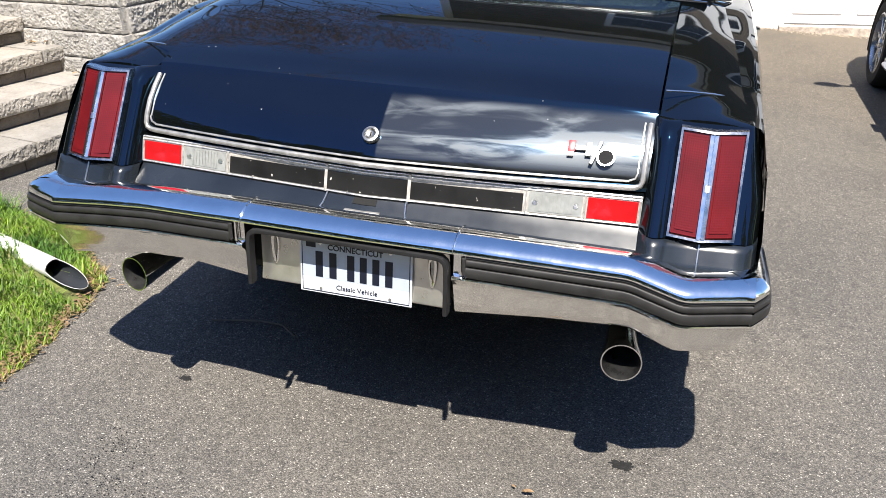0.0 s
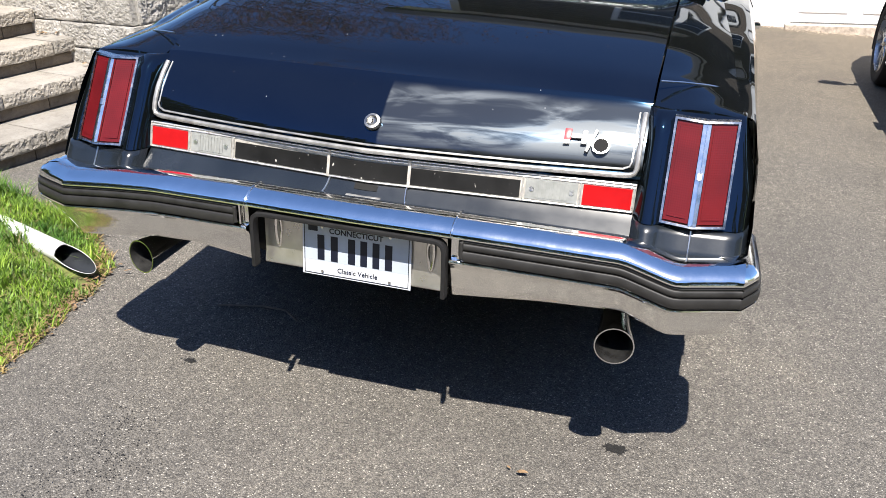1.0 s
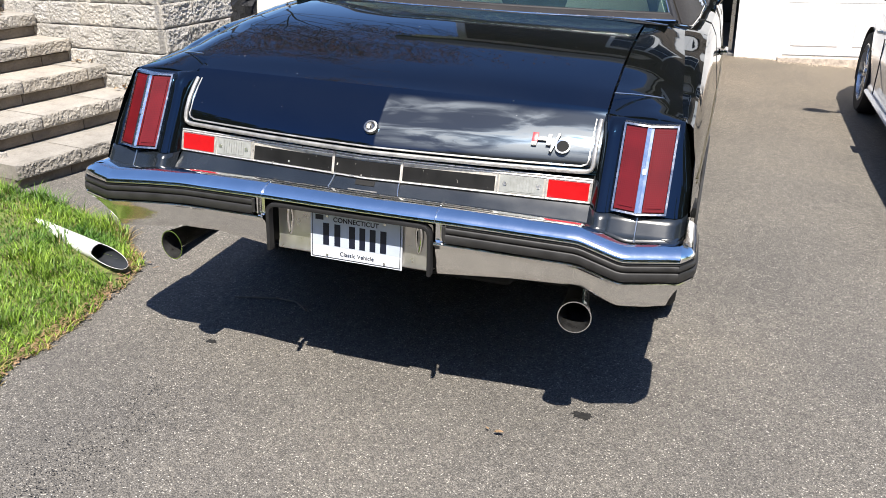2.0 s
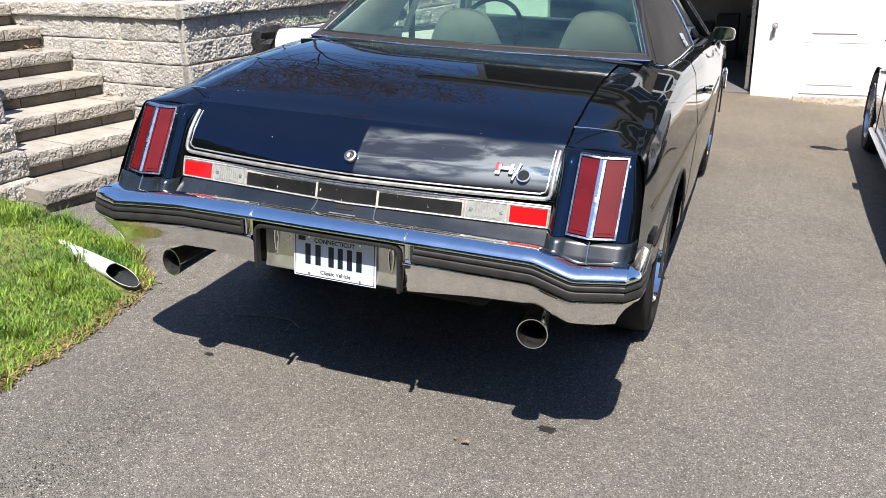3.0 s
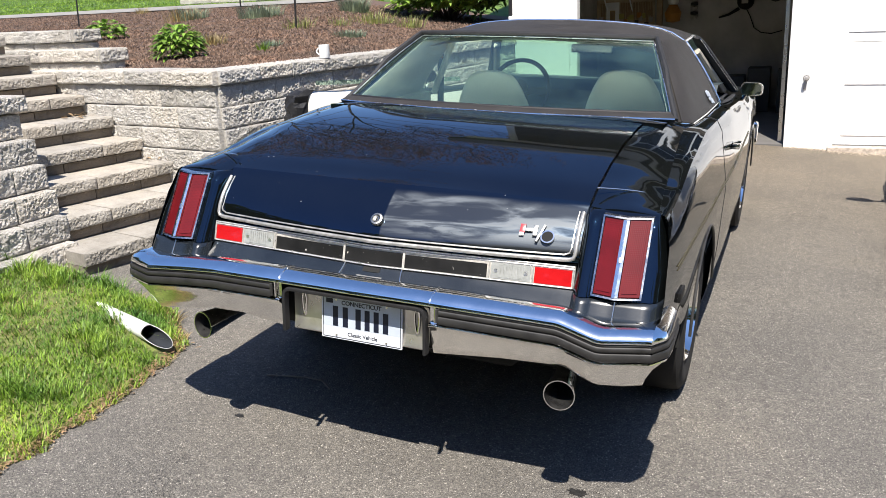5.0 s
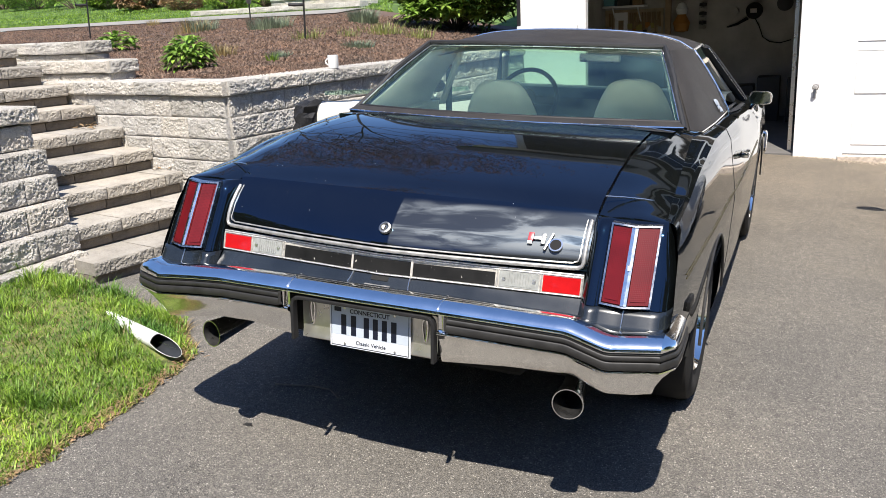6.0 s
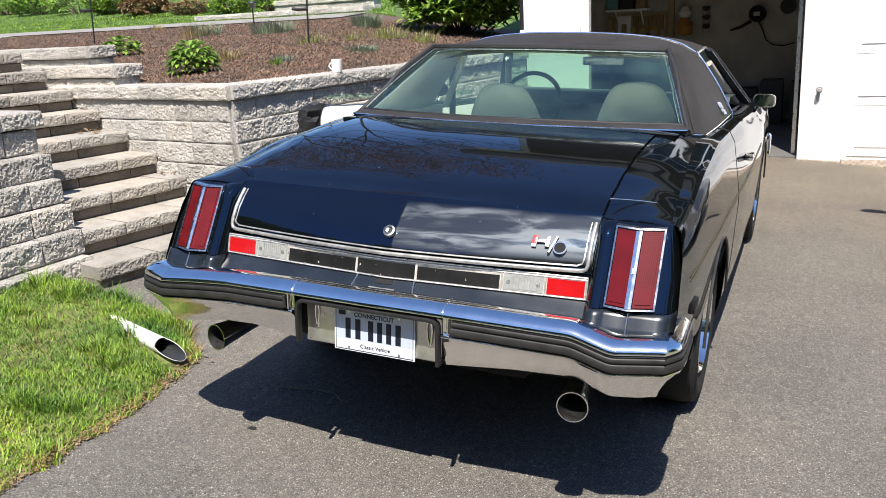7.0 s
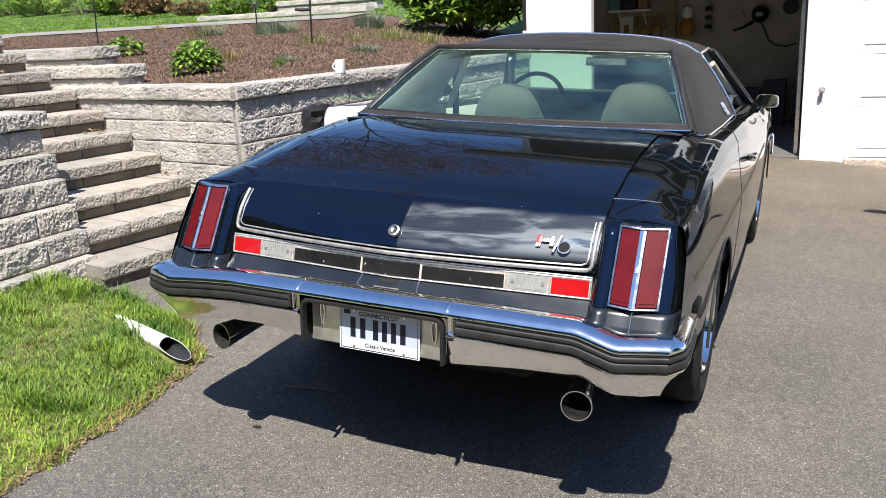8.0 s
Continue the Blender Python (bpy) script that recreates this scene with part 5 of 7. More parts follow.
part("stalk", tube_bm([(0.92, 3.36, 0.99), (0.945, 3.33, 1.03), (0.97, 3.31, 1.06)], 0.012), CHROME, mir)
# door handle
part("door_handle", box_bm(0.985, 1.022, 2.10, 2.24, 0.897, 0.92, 0.006), CHROME, coupe, "chrome door handle")


# the open driver's door
def open_door():
    d = new("driver_door")
    d.parent = coupe
    tagged(d, "open driver door with white vinyl inner panel")
    d.matrix_local = Matrix.Translation((-0.96, 3.42, 0)) @ Matrix.Rotation(radians(-49), 4, "Z")
    part("inner_panel", box_bm(0.0, 0.05, -1.17, 0, 0.32, 0.985, 0.02, 3), WHITE_VINYL, d)
    part("outer_skin", box_bm(-0.10, -0.002, -1.27, 0, 0.24, 0.984, 0.03, 3), PAINT, d)
    rows = []
    rnd = random.Random(4)
    for k in range(19):
        z = 0.3 + 0.705 * k / 18
        over = table(z, [(0.3, 0.0), (0.7, 0.03), (0.9, 0.03), (0.97, 0.0), (1.005, -0.06)])
        jag = 0.014 if z > 0.7 else 0.005
        rows.append([(x + rnd.uniform(-jag, jag), -(1.255 + over + y + rnd.uniform(-jag, jag)), z + rnd.uniform(-0.008, 0.008)) for x, y in ((-0.1, -0.05), (-0.105, -0.015), (-0.085, 0.02), (-0.05, 0.03), (-0.01, 0.03), (0.03, 0.018), (0.056, -0.01), (0.058, -0.045), (0.05, -0.085))])
    rows.append([(x * 0.6 - 0.01, y + 0.05, z - 0.02) for x, y, z in rows[-1]])
    part("door_edge", join_bm(grid_bm(rows), box_bm(-0.09, 0.042, -1.275, -1.17, 0.32, 0.975, 0.02, 2)), plain("torn_rubber", (0.013, 0.013, 0.014), 0.5, var=0.7, scale=45, bumpy=0.8, bscale=90), d, "black ragged weatherstrip on the door edge", 20)
    mr = turn_bm([(0.0, 0.05), (0.03, 0.045), (0.046, 0.02), (0.05, -0.01), (0.0, -0.012)], 20, "y")
    bmesh.ops.transform(mr, verts=mr.verts, matrix=Matrix.Translation((-0.02, -0.30, 1.075)) @ Matrix.Rotation(radians(49), 4, "Z") @ Matrix.Diagonal((1.4, 1, 1, 1)))
    part("door_mirror", mr, RUBBER, d, "dark door mirror")
    part("mirror_foot", tube_bm([(-0.04, -0.30, 0.98), (-0.03, -0.30, 1.05)], 0.012, 8), CHROME, d)
    part("door_glass", box_bm(-0.03, -0.025, -1.1, -0.05, 1.03, 1.06), GLASS, d)


open_door()


# ---- small things on the tail ----
def place_on_lid(bm, x, t, turn=0):
    p = lid_pt(x, t)
    q, r = lid_pt(x, t + 0.05), lid_pt(x + 0.02, t)
    up, side = (q - p).normalized(), (r - p).normalized()
    out = side.cross(up).normalized()
    m = Matrix((side, out * -1, up)).transposed().to_4x4()
    m.translation = p
    bmesh.ops.transform(bm, verts=bm.verts, matrix=m @ Matrix.Rotation(radians(turn), 4, "Y"))
    return bm


T_LOCK = 0.44
part("lock_ring", place_on_lid(turn_bm([(0.0, -0.004), (0.010, -0.007), (0.013, -0.004), (0.015, -0.010), (0.021, -0.009), (0.023, 0.002)], 28, "y"), 0.003, T_LOCK), LOCK_METAL, trunk, "dull metal trunk lock")
part("keyhole", place_on_lid(box_bm(-0.0015, 0.0015, -0.0082, -0.004, -0.006, 0.006), 0.003, T_LOCK), DARK, trunk)
BADGE_RED = plain("badge_red", (0.38, 0.04, 0.05), 0.3)
badge = new("badge")
badge.parent = trunk
tagged(badge, "small metal badge with a red block, slash and round medallion")
T_B = 0.47
for nm, b, mt in (("red_block", box_bm(-0.062, -0.042, -0.006, 0.002, -0.002, 0.032, 0.001), BADGE_RED), ("pale_block", box_bm(-0.062, -0.044, -0.006, 0.002, -0.014, -0.002, 0.001), WHITE_PAINT),
                 ("cross_bar", box_bm(-0.042, -0.010, -0.006, 0.002, 0.004, 0.018, 0.001), LOCK_METAL), ("leg_block", box_bm(-0.012, 0.004, -0.006, 0.002, -0.012, 0.030, 0.001), LOCK_METAL),
                 ("medallion_ring", turn_bm([(0.021, 0.002), (0.021, -0.006), (0.026, -0.006), (0.026, 0.002)], 28, "y"), CHROME), ("medallion", turn_bm([(0.0, -0.005), (0.021, -0.005), (0.021, 0.001)], 24, "y"), DARK)):
    if nm.startswith("medallion"):
        bmesh.ops.transform(b, verts=b.verts, matrix=Matrix.Translation((0.046, 0, -0.012)))
    bmesh.ops.transform(b, verts=b.verts, matrix=Matrix.Diagonal((0.86, 1, 0.86, 1)))
    part(nm, place_on_lid(b, 0.55, T_B), mt, badge)
sl = box_bm(-0.005, 0.005, -0.008, 0.002, -0.035, 0.038, 0.001)
bmesh.ops.transform(sl, verts=sl.verts, matrix=Matrix.Translation((0.017, 0, -0.002)) @ Matrix.Rotation(radians(18), 4, "Y"))
bmesh.ops.transform(sl, verts=sl.verts, matrix=Matrix.Diagonal((0.86, 1, 0.86, 1)))
part("slash", place_on_lid(sl, 0.55, T_B), LOCK_METAL, badge)
# joints of the fuel door under the centre panel
for s in (-1, 1):
    part("panel_joint", tube_bm([(s * x, val_y(x, z) - 0.002, z) for x, z in ((0.109, 0.757), (0.110, 0.745), (0.113, 0.732), (0.119, 0.72), (0.128, 0.708))], 0.0026, 6), DULL_CHROME, coupe)
    part("lens_divider", strip_piece(s * 0.114 - 0.004, s * 0.114 + 0.004, 0.758, 0.826, 0.0105, 1), FRAME, coupe)
part("latch_slot", strip_piece(-0.032, 0.032, 0.7405, 0.752, 0.003), DARK, coupe)
part("latch_plate", strip_piece(-0.048, 0.048, 0.71, 0.7285, 0.009), ALLOY, coupe, "small scratched metal plate")
# ribs and screws in the backup lamps
for s in (-1, 1):
    for k in range(9):
        x = s * lerp(0.448, 0.522, k / 8)
        part("lens_rib", strip_piece(x - 0.003, x + 0.003, 0.770, 0.811, 0.0105, 1), CLEAR, LENSES["backup_lamp", s])
    for x in (0.434, 0.534):
        b = turn_bm([(0.0, -0.002), (0.006, -0.002), (0.007, 0.002)], 10, "y")
        bmesh.ops.transform(b, verts=b.verts, matrix=Matrix.Translation((s * x, val_y(x, 0.79) - 0.010, 0.79)))
        part("screw", b, DULL_CHROME, LENSES["backup_lamp", s])
# filler joint across the quarter, side trim, arch lips, side marker
for s in (-1, 1):
    pts = [(s * x, y, z) for x, y, z in ((0.705, 0.33, 1.045), (0.76, 0.36, 1.04), (0.82, 0.40, 1.03), (0.88, 0.45, 1.012), (0.905, 0.475, 0.995))]
    part("panel_joint", tube_bm(pts, 0.003, 6), DULL_CHROME, coupe)
    lip = [(s * (half_width(HUB_R) + 0.002), HUB_R + ARCH * math.cos(a), HUB_Z + ARCH * math.sin(a)) for a in [math.pi * k / 24 for k in range(1, 24)]]
    part("arch_lip", tube_bm(lip, 0.006, 8), STRIP, coupe, "rolled wheel arch lip")
    lip = [(s * (half_width(HUB_F) + 0.002), HUB_F + ARCH * math.cos(a), HUB_Z + ARCH * math.sin(a)) for a in [math.pi * k / 24 for k in range(1, 24)]]
    part("arch_lip", tube_bm(lip, 0.006, 8), STRIP, coupe, "rolled wheel arch lip")
part("side_marker", box_bm(0.955, 0.988, 0.42, 0.52, 0.655, 0.69, 0.004), BLACK_PANEL, coupe, "small dark side marker")
GOLD = plain("gold_stripe", (0.09, 0.077, 0.04), 0.4, 0.3)
for dz in (0.0, 0.014):
    for x_side in (1, -1):
        part("pinstripe", tube_bm([(x_side * (half_width(y) + 0.0015), y, 0.79 + dz) for y in [0.36 + 0.1 * k for k in range(31)]], 0.0022, 6), GOLD, coupe, "thin gold pinstripe")
for x_side in (1, -1):
    pts = [(x_side * 0.832, face_y(max(z, 0.755)) + 0.002 - (0.006 + 0.038 * min(1, (0.755 - z) / 0.06)), z) for z in (0.752, 0.735, 0.715, 0.695, 0.67)]
    part("filler_seam", tube_bm(pts, 0.0022, 6), DULL_CHROME, coupe)
part("door_joint", tube_bm([(x - 0.003, 1.752, z) for x, z in side_profile(1.752)], 0.0045, 6), DARK, coupe)


# ---- plants and loose things ----
def from_lists(name, verts, faces, material, label, category, kind="stuff", m=Matrix(), smooth=False):
    me = bpy.data.meshes.new(name)
    me.from_pydata(verts, [], faces)
    me.materials.append(material)
    if smooth:
        me.shade_smooth()
    ob = new(name, me)
    ob.matrix_world = m
    return tagged(ob, label, category, kind=kind)


def leaf_material(name, dark, light, rough=0.5, soft=0.25, patchy=0.2):
    m, n, l, p = shader(name, rough)
    g = n.new("ShaderNodeNewGeometry")
    r = ramp(n, l, g.outputs["Random Per Island"], [(0.0, dark), (0.6, light), (1.0, tuple(min(1, c * 1.35) for c in light))])
    t = noise_node(n, l, 3, 3)
    v = ramp(n, l, t.outputs["Fac"], [(0.3, (1 - patchy * 1.4, 1 - patchy, 1 - patchy)), (0.7, (1 + patchy * 1.4, 1 + patchy * 0.8, 1.0))])
    c = mix(n, l, r.outputs[0], v.outputs[0], 1.0, "MULTIPLY")
    l.new(c, p.inputs["Base Color"])
    tr = n.new("ShaderNodeBsdfTranslucent")
    l.new(c, tr.inputs["Color"])
    ms = n.new("ShaderNodeMixShader")
    ms.inputs[0].default_value = soft
    out = n["Material Output"]
    l.new(p.outputs[0], ms.inputs[1])
    l.new(tr.outputs[0], ms.inputs[2])
    l.new(ms.outputs[0], out.inputs["Surface"])
    return m


GRASS = leaf_material("grass_blades", (0.058, 0.125, 0.016), (0.195, 0.33, 0.045), patchy=0.46)
DAYLILY = leaf_material("daylily_leaves", (0.11, 0.14, 0.035), (0.27, 0.31, 0.1))
DRY = leaf_material("dry_blades", (0.2, 0.15, 0.07), (0.36, 0.29, 0.14))
HOSTA = leaf_material("broad_leaves", (0.085, 0.16, 0.024), (0.2, 0.345, 0.055), 0.5)
SHRUB = leaf_material("shrub_leaves", (0.1, 0.185, 0.035), (0.27, 0.43, 0.085), 0.4, 0.35)
BLUEGRASS = leaf_material("blue_grass_leaves", (0.09, 0.13, 0.09), (0.22, 0.28, 0.2))
CHIPS = leaf_material("bark_chips", (0.06, 0.041, 0.033), (0.2, 0.137, 0.108), 0.9, 0.0)
LITTER = leaf_material("fallen_leaves", (0.12, 0.075, 0.04), (0.27, 0.18, 0.1), 0.8, 0.1)


def blade(verts, faces, x, y, z, h, w, lean, yaw, rnd):
    k = len(verts)
    c, s = math.cos(yaw), math.sin(yaw)
    dx, dy = math.cos(yaw + 1.3) * lean, math.sin(yaw + 1.3) * lean
    verts += [(x - c * w, y - s * w, z), (x + c * w, y + s * w, z), (x + dx * 0.4 + c * w * 0.7, y + dy * 0.4 + s * w * 0.7, z + h * 0.6), (x + dx * 0.4 - c * w * 0.7, y + dy * 0.4 - s * w * 0.7, z + h * 0.6), (x + dx, y + dy, z + h)]
    faces += [(k, k + 1, k + 2, k + 3), (k + 3, k + 2, k + 4)]


def lawn_blades():
    rnd = random.Random(3)
    v, f, dv, df = [], [], [], []
    made = 0
    while made < 75000:
        y = rnd.uniform(-1.6, 1.25)
        x1 = edge_x(y)
        x = x1 - rnd.random() ** 1.2 * 2.2 + 0.03 + 0.05 * noise.noise((y * 7, 0, 5)) + 0.02 * noise.noise((y * 31, 0, 5))
        if y > 1.1 and x < -2.3:
            continue
        if abs((x + 1.42) * 0.392 + (y - 0.557) * 0.92) < 0.055 and -1.6 < x < -1.3:
            continue
        patch = noise.noise((x * 1.6, y * 1.6, 2.0))
        d = x1 - x
        h = rnd.uniform(0.014, 0.04) * (1 + 0.8 * patch)
        if noise.noise((x * 6, y * 6, 9)) > 0.3:
            h *= 2.1
        if y > 0.85:
            h *= 1.3
        made += 1
        dry = rnd.random() < (0.7 if d < 0.03 else 0.08 + 1.1 * max(0, -patch - 0.08))
        blade(dv if dry else v, df if dry else f, x, y, lawn_z(x, y) - 0.004, h * (0.5 if dry else 1), rnd.uniform(0.0016, 0.0036), h * rnd.uniform(0.2, 1.4), rnd.uniform(0, 6.28), rnd)
    from_lists("grass", v, f, GRASS, "short bright green grass blades on the small lawn", "grass")
    from_lists("dry_grass", dv, df, DRY, "dry straw-coloured grass along the asphalt edge", "grass")
    v, f = [], []
    for _ in range(90000):
        y = 11.2 + rnd.random() ** 2 * 20
        x = rnd.uniform(-30, -5.5) - (y - 11.2) * 0.5
        h = rnd.uniform(0.018, 0.045)
        blade(v, f, x, y, upper_lawn_z(x, y) - 0.006, h, 0.009, h * rnd.uniform(0.1, 0.8), rnd.uniform(0, 6.28), rnd)
    from_lists("upper_grass", v, f, GRASS, "bright green grass of the upper lawn", "grass")


lawn_blades()


def mulch_chips():
    rnd = random.Random(5)
    v, f = [], []
    for _ in range(70000):
        y = 2.75 + rnd.random() ** 1.3 * 7.3
        x = bed_right(max(y, 2.5)) - 0.02 - rnd.random() ** 1.4 * 13
        if y < 2.95 and not -3.5 < x < -2.6:
            continue
        z = bed_z(x, y) + 0.006
        L, w, a = rnd.uniform(0.006, 0.022), rnd.uniform(0.002, 0.006), rnd.uniform(0, 6.28)
        c, s, t = math.cos(a), math.sin(a), rnd.uniform(-0.025, 0.03)
        k = len(v)
        v += [(x - c * L, y - s * L, z - t * 0.5), (x + s * w, y - c * w, z + 0.012), (x + c * L, y + s * L, z + t), (x - s * w, y + c * w, z + rnd.uniform(0, 0.014)), (x, y, z - 0.012)]
        f += [(k, k + 1, k + 2, k + 3), (k + 1, k, k + 4), (k + 2, k + 1, k + 4), (k + 3, k + 2, k + 4), (k, k + 3, k + 4)]
    from_lists("bark_mulch", v, f, CHIPS, "loose brown bark chips spread over the garden bed", "mulch")


mulch_chips()


def big_leaf(v, f, base, yaw, rise, length, width, droop):
    """A pointed leaf of four pairs of quads, bent down along its length."""
    k = len(v)
    c, s = math.cos(yaw), math.sin(yaw)
    for t in (0.0, 0.25, 0.55, 0.8, 1.0):
        r = length * t
        z = base[2] + math.sin(rise) * r - droop * length * t * t
        out = math.cos(rise) * r
        w = width * (math.sin(math.pi * min(1, t * 0.85 + 0.12)) if t < 1 else 0.02) * 0.5
        px, py = base[0] + c * out, base[1] + s * out
        v += [(px - s * w, py + c * w, z + w * 0.25), (px, py, z), (px + s * w, py - c * w, z + w * 0.25)]
    for j in range(4):
        a = k + 3 * j
        f += [(a, a + 1, a + 4, a + 3), (a + 1, a + 2, a + 5, a + 4)]


def leafy_plant(name, x, y, r, h, count, label, material, seed, width=0.1):
    rnd = random.Random(seed)
    v, f = [], []
    for _ in range(count):
        a, q = rnd.uniform(0, 6.28), math.sqrt(rnd.random()) * 0.72
        z = 0.015 + h * 0.72 * (1 - q * q) * rnd.random() ** 0.6
        big_leaf(v, f, (math.cos(a) * q * r, math.sin(a) * q * r, z), a + rnd.uniform(-0.9, 0.9), radians(rnd.uniform(5, 70) * (1.1 - q)), r * rnd.uniform(0.24, 0.42), width * rnd.uniform(0.7, 1.2), rnd.uniform(0.25, 0.7))
    ob = thing(name, label, "plant", Matrix.Translation((x, y, bed_z(x, y))), "garden plants")
    lv = from_lists("leaves", v, f, material, "", "", "", smooth=True)
    for key in ("label", "category", "kind"):
        if key in lv:
            del lv[key]
    lv.parent = ob
    return ob


def grass_tuft(name, x, y, r, h, count, label, material, seed):
    rnd = random.Random(seed)
    v, f = [], []
    for _ in range(count * 2):
        a, q = rnd.uniform(0, 6.28), rnd.random() ** 0.6 * r * 0.32
        hh = h * rnd.uniform(0.2, 0.72)
        blade(v, f, math.cos(a) * q, math.sin(a) * q, 0, hh, 0.0036, hh * rnd.uniform(0.2, 0.9) * (0.6 + q / r), a - 1.3 + rnd.uniform(-0.4, 0.4), rnd)
    ob = thing(name, label, "plant", Matrix.Translation((x, y, bed_z(x, y) - 0.01)), "garden plants")
    lv = from_lists("foliage", v, f, material, "", "", "")
    lv.parent = ob
    return ob


leafy_plant("leafy_plant", -3.6, 3.56, 0.245, 0.38, 620, "lush broad-leaved green plant in the bark mulch", HOSTA, 11, 0.035)
leafy_plant("leafy_plant", -6.22, 5.45, 0.26, 0.3, 170, "low broad-leaved green plant behind the raised stones", HOSTA, 12, 0.06)
grass_tuft("dry_tuft", -6.95, 7.65, 0.8, 0.34, 90, "half-dry ornamental grass tuft in the mulch", DRY, 21)
grass_tuft("grass_tuft", -6.9, 7.8, 0.75, 0.32, 260, "grey-green tuft among dry blades in the mulch", BLUEGRASS, 20)
grass_tuft("grass_tuft", -5.66, 7.75, 0.95, 0.30, 420, "grey-green ornamental grass clump in the mulch", BLUEGRASS, 22)
grass_tuft("grass_tuft", -3.18, 4.3, 0.3, 0.13, 130, "small grey-green tuft in the mulch", BLUEGRASS, 23)
grass_tuft("grass_tuft", -3.07, 4.02, 0.16, 0.15, 50, "small upright green tuft in the mulch", GRASS, 24)
grass_tuft("grass_tuft", -4.43, 8.2, 0.6, 0.34, 460, "dense blue-green fescue clump in the mulch", BLUEGRASS, 25)
grass_tuft("grass_tuft", -3.62, 7.2, 0.95, 0.26, 120, "yellow-green daylily clump in the mulch", DAYLILY, 26)
grass_tuft("grass_tuft", -3.1, 5.62, 0.55, 0.13, 260, "low silvery green tuft near the stone wall", BLUEGRASS, 27)
grass_tuft("grass_tuft", -3.15, 7.25, 0.55, 0.26, 70, "yellow-green daylily clump near the stone wall", DAYLILY, 28)
grass_tuft("grass_tuft", -3.95, 6.0, 0.6, 0.22, 60, "loose yellow-green tuft in the mulch", DAYLILY, 29)
grass_tuft("dry_tuft", -4.05, 4.6, 0.4, 0.2, 110, "pale dry grass tuft behind the broad-leaved plant", DRY, 30)
grass_tuft("dry_tuft", -9.4, 9.6, 0.4, 0.22, 60, "small dry twiggy tuft in the mulch", DRY, 31)
grass_tuft("grass_tuft", -3.65, 6.4, 0.4, 0.2, 40, "small yellow-green tuft in the mulch", DAYLILY, 32)


def shrub(name, x, y, z, r, h, count, label, seed, material=SHRUB, size=0.15):
    rnd = random.Random(seed)
    ob = thing(name, label, "shrub", Matrix.Translation((x, y, z)))
    v, f = [], []
    stems = []
    for _ in range(count // 9):
        a, e = rnd.uniform(0, 6.28), math.acos(rnd.uniform(-0.95, 1))
        d = (0.72 + 0.28 * noise.noise((math.cos(a) * 2, math.sin(a) * 2, e * 2 + seed))) * rnd.uniform(0.75, 1.05)
        tip = Vector((math.cos(a) * math.sin(e) * r * d, math.sin(a) * math.sin(e) * r * d, max(0.06, h * 0.45 + math.cos(e) * h * 0.55 * d)))
        stems.append(tip)
        for j in range(9):
            big_leaf(v, f, tip, a + j * 0.7 + rnd.uniform(-0.3, 0.3), radians(rnd.uniform(-15, 55)), size * rnd.uniform(0.7, 1.15), size * 0.32, rnd.uniform(0.1, 0.5))
    lv = from_lists("leaves", v, f, material, "", "", "", smooth=True)
    lv.parent = ob
    wood = join_bm(*[tube_bm([(s.x * 0.1, s.y * 0.1, 0), (s.x * 0.45, s.y * 0.45, s.z * 0.55), tuple(s)], 0.012, 5, 0.003) for s in stems[:40]])
    part("woody_base", wood, BARK, ob)
    return ob


BARK = plain("bark", (0.11, 0.08, 0.06), 0.9, var=0.3, scale=20, bumpy=0.7)
shrub("shrub", -2.2, 9.9, 1.45, 0.8, 1.2, 2500, "dark green shrub at the garage corner", 40, SHRUB, 0.14)
shrub("shrub", -3.35, 9.0, 1.42, 1.2, 1.65, 14000, "dense glossy green rhododendron-like shrub beside the garage", 41, SHRUB, 0.15)
shrub("shrub", -12.6, 14.3, 2.05, 0.7, 0.45, 1600, "rust-brown low shrub beyond the lawn", 43, LITTER, 0.1)
shrub("shrub", -10.9, 13.7, 2.0, 0.7, 0.5, 1600, "yellow-green low shrub beyond the lawn", 44, GRASS, 0.1)
shrub("shrub", -9.3, 12.9, 2.0, 0.5, 0.45, 350, "leafy green perennial on the terrace wall", 46, GRASS, 0.14)
shrub("shrub", -21, 19, 2.4, 1.6, 1.0, 600, "dark green shrub at the lawn's end", 45, SHRUB, 0.2)


for x, y, r, h, n_, mt, lb, sd_ in ((-24.5, 20.5, 1.7, 1.3, 600, SHRUB, "dark green shrub at the lawn's end", 51), (-28.5, 22.5, 1.9, 1.5, 600, SHRUB, "dark green shrub at the lawn's end", 52), (-33, 25, 2.4, 1.8, 600, SHRUB, "dark green shrub at the lawn's end", 53), (-17.8, 17.2, 1.0, 0.7, 400, GRASS, "yellow-green low shrub beyond the lawn", 54), (-15.3, 15.8, 0.9, 0.6, 400, LITTER, "rust-brown low shrub beyond the lawn", 55), (-39, 28, 3.0, 2.2, 700, SHRUB, "dark green shrub at the lawn's end", 56)):
    shrub("shrub", x, y, upper_lawn_z(x, y) - 0.05, r, h, n_ * 7, lb, sd_, mt, 0.15)


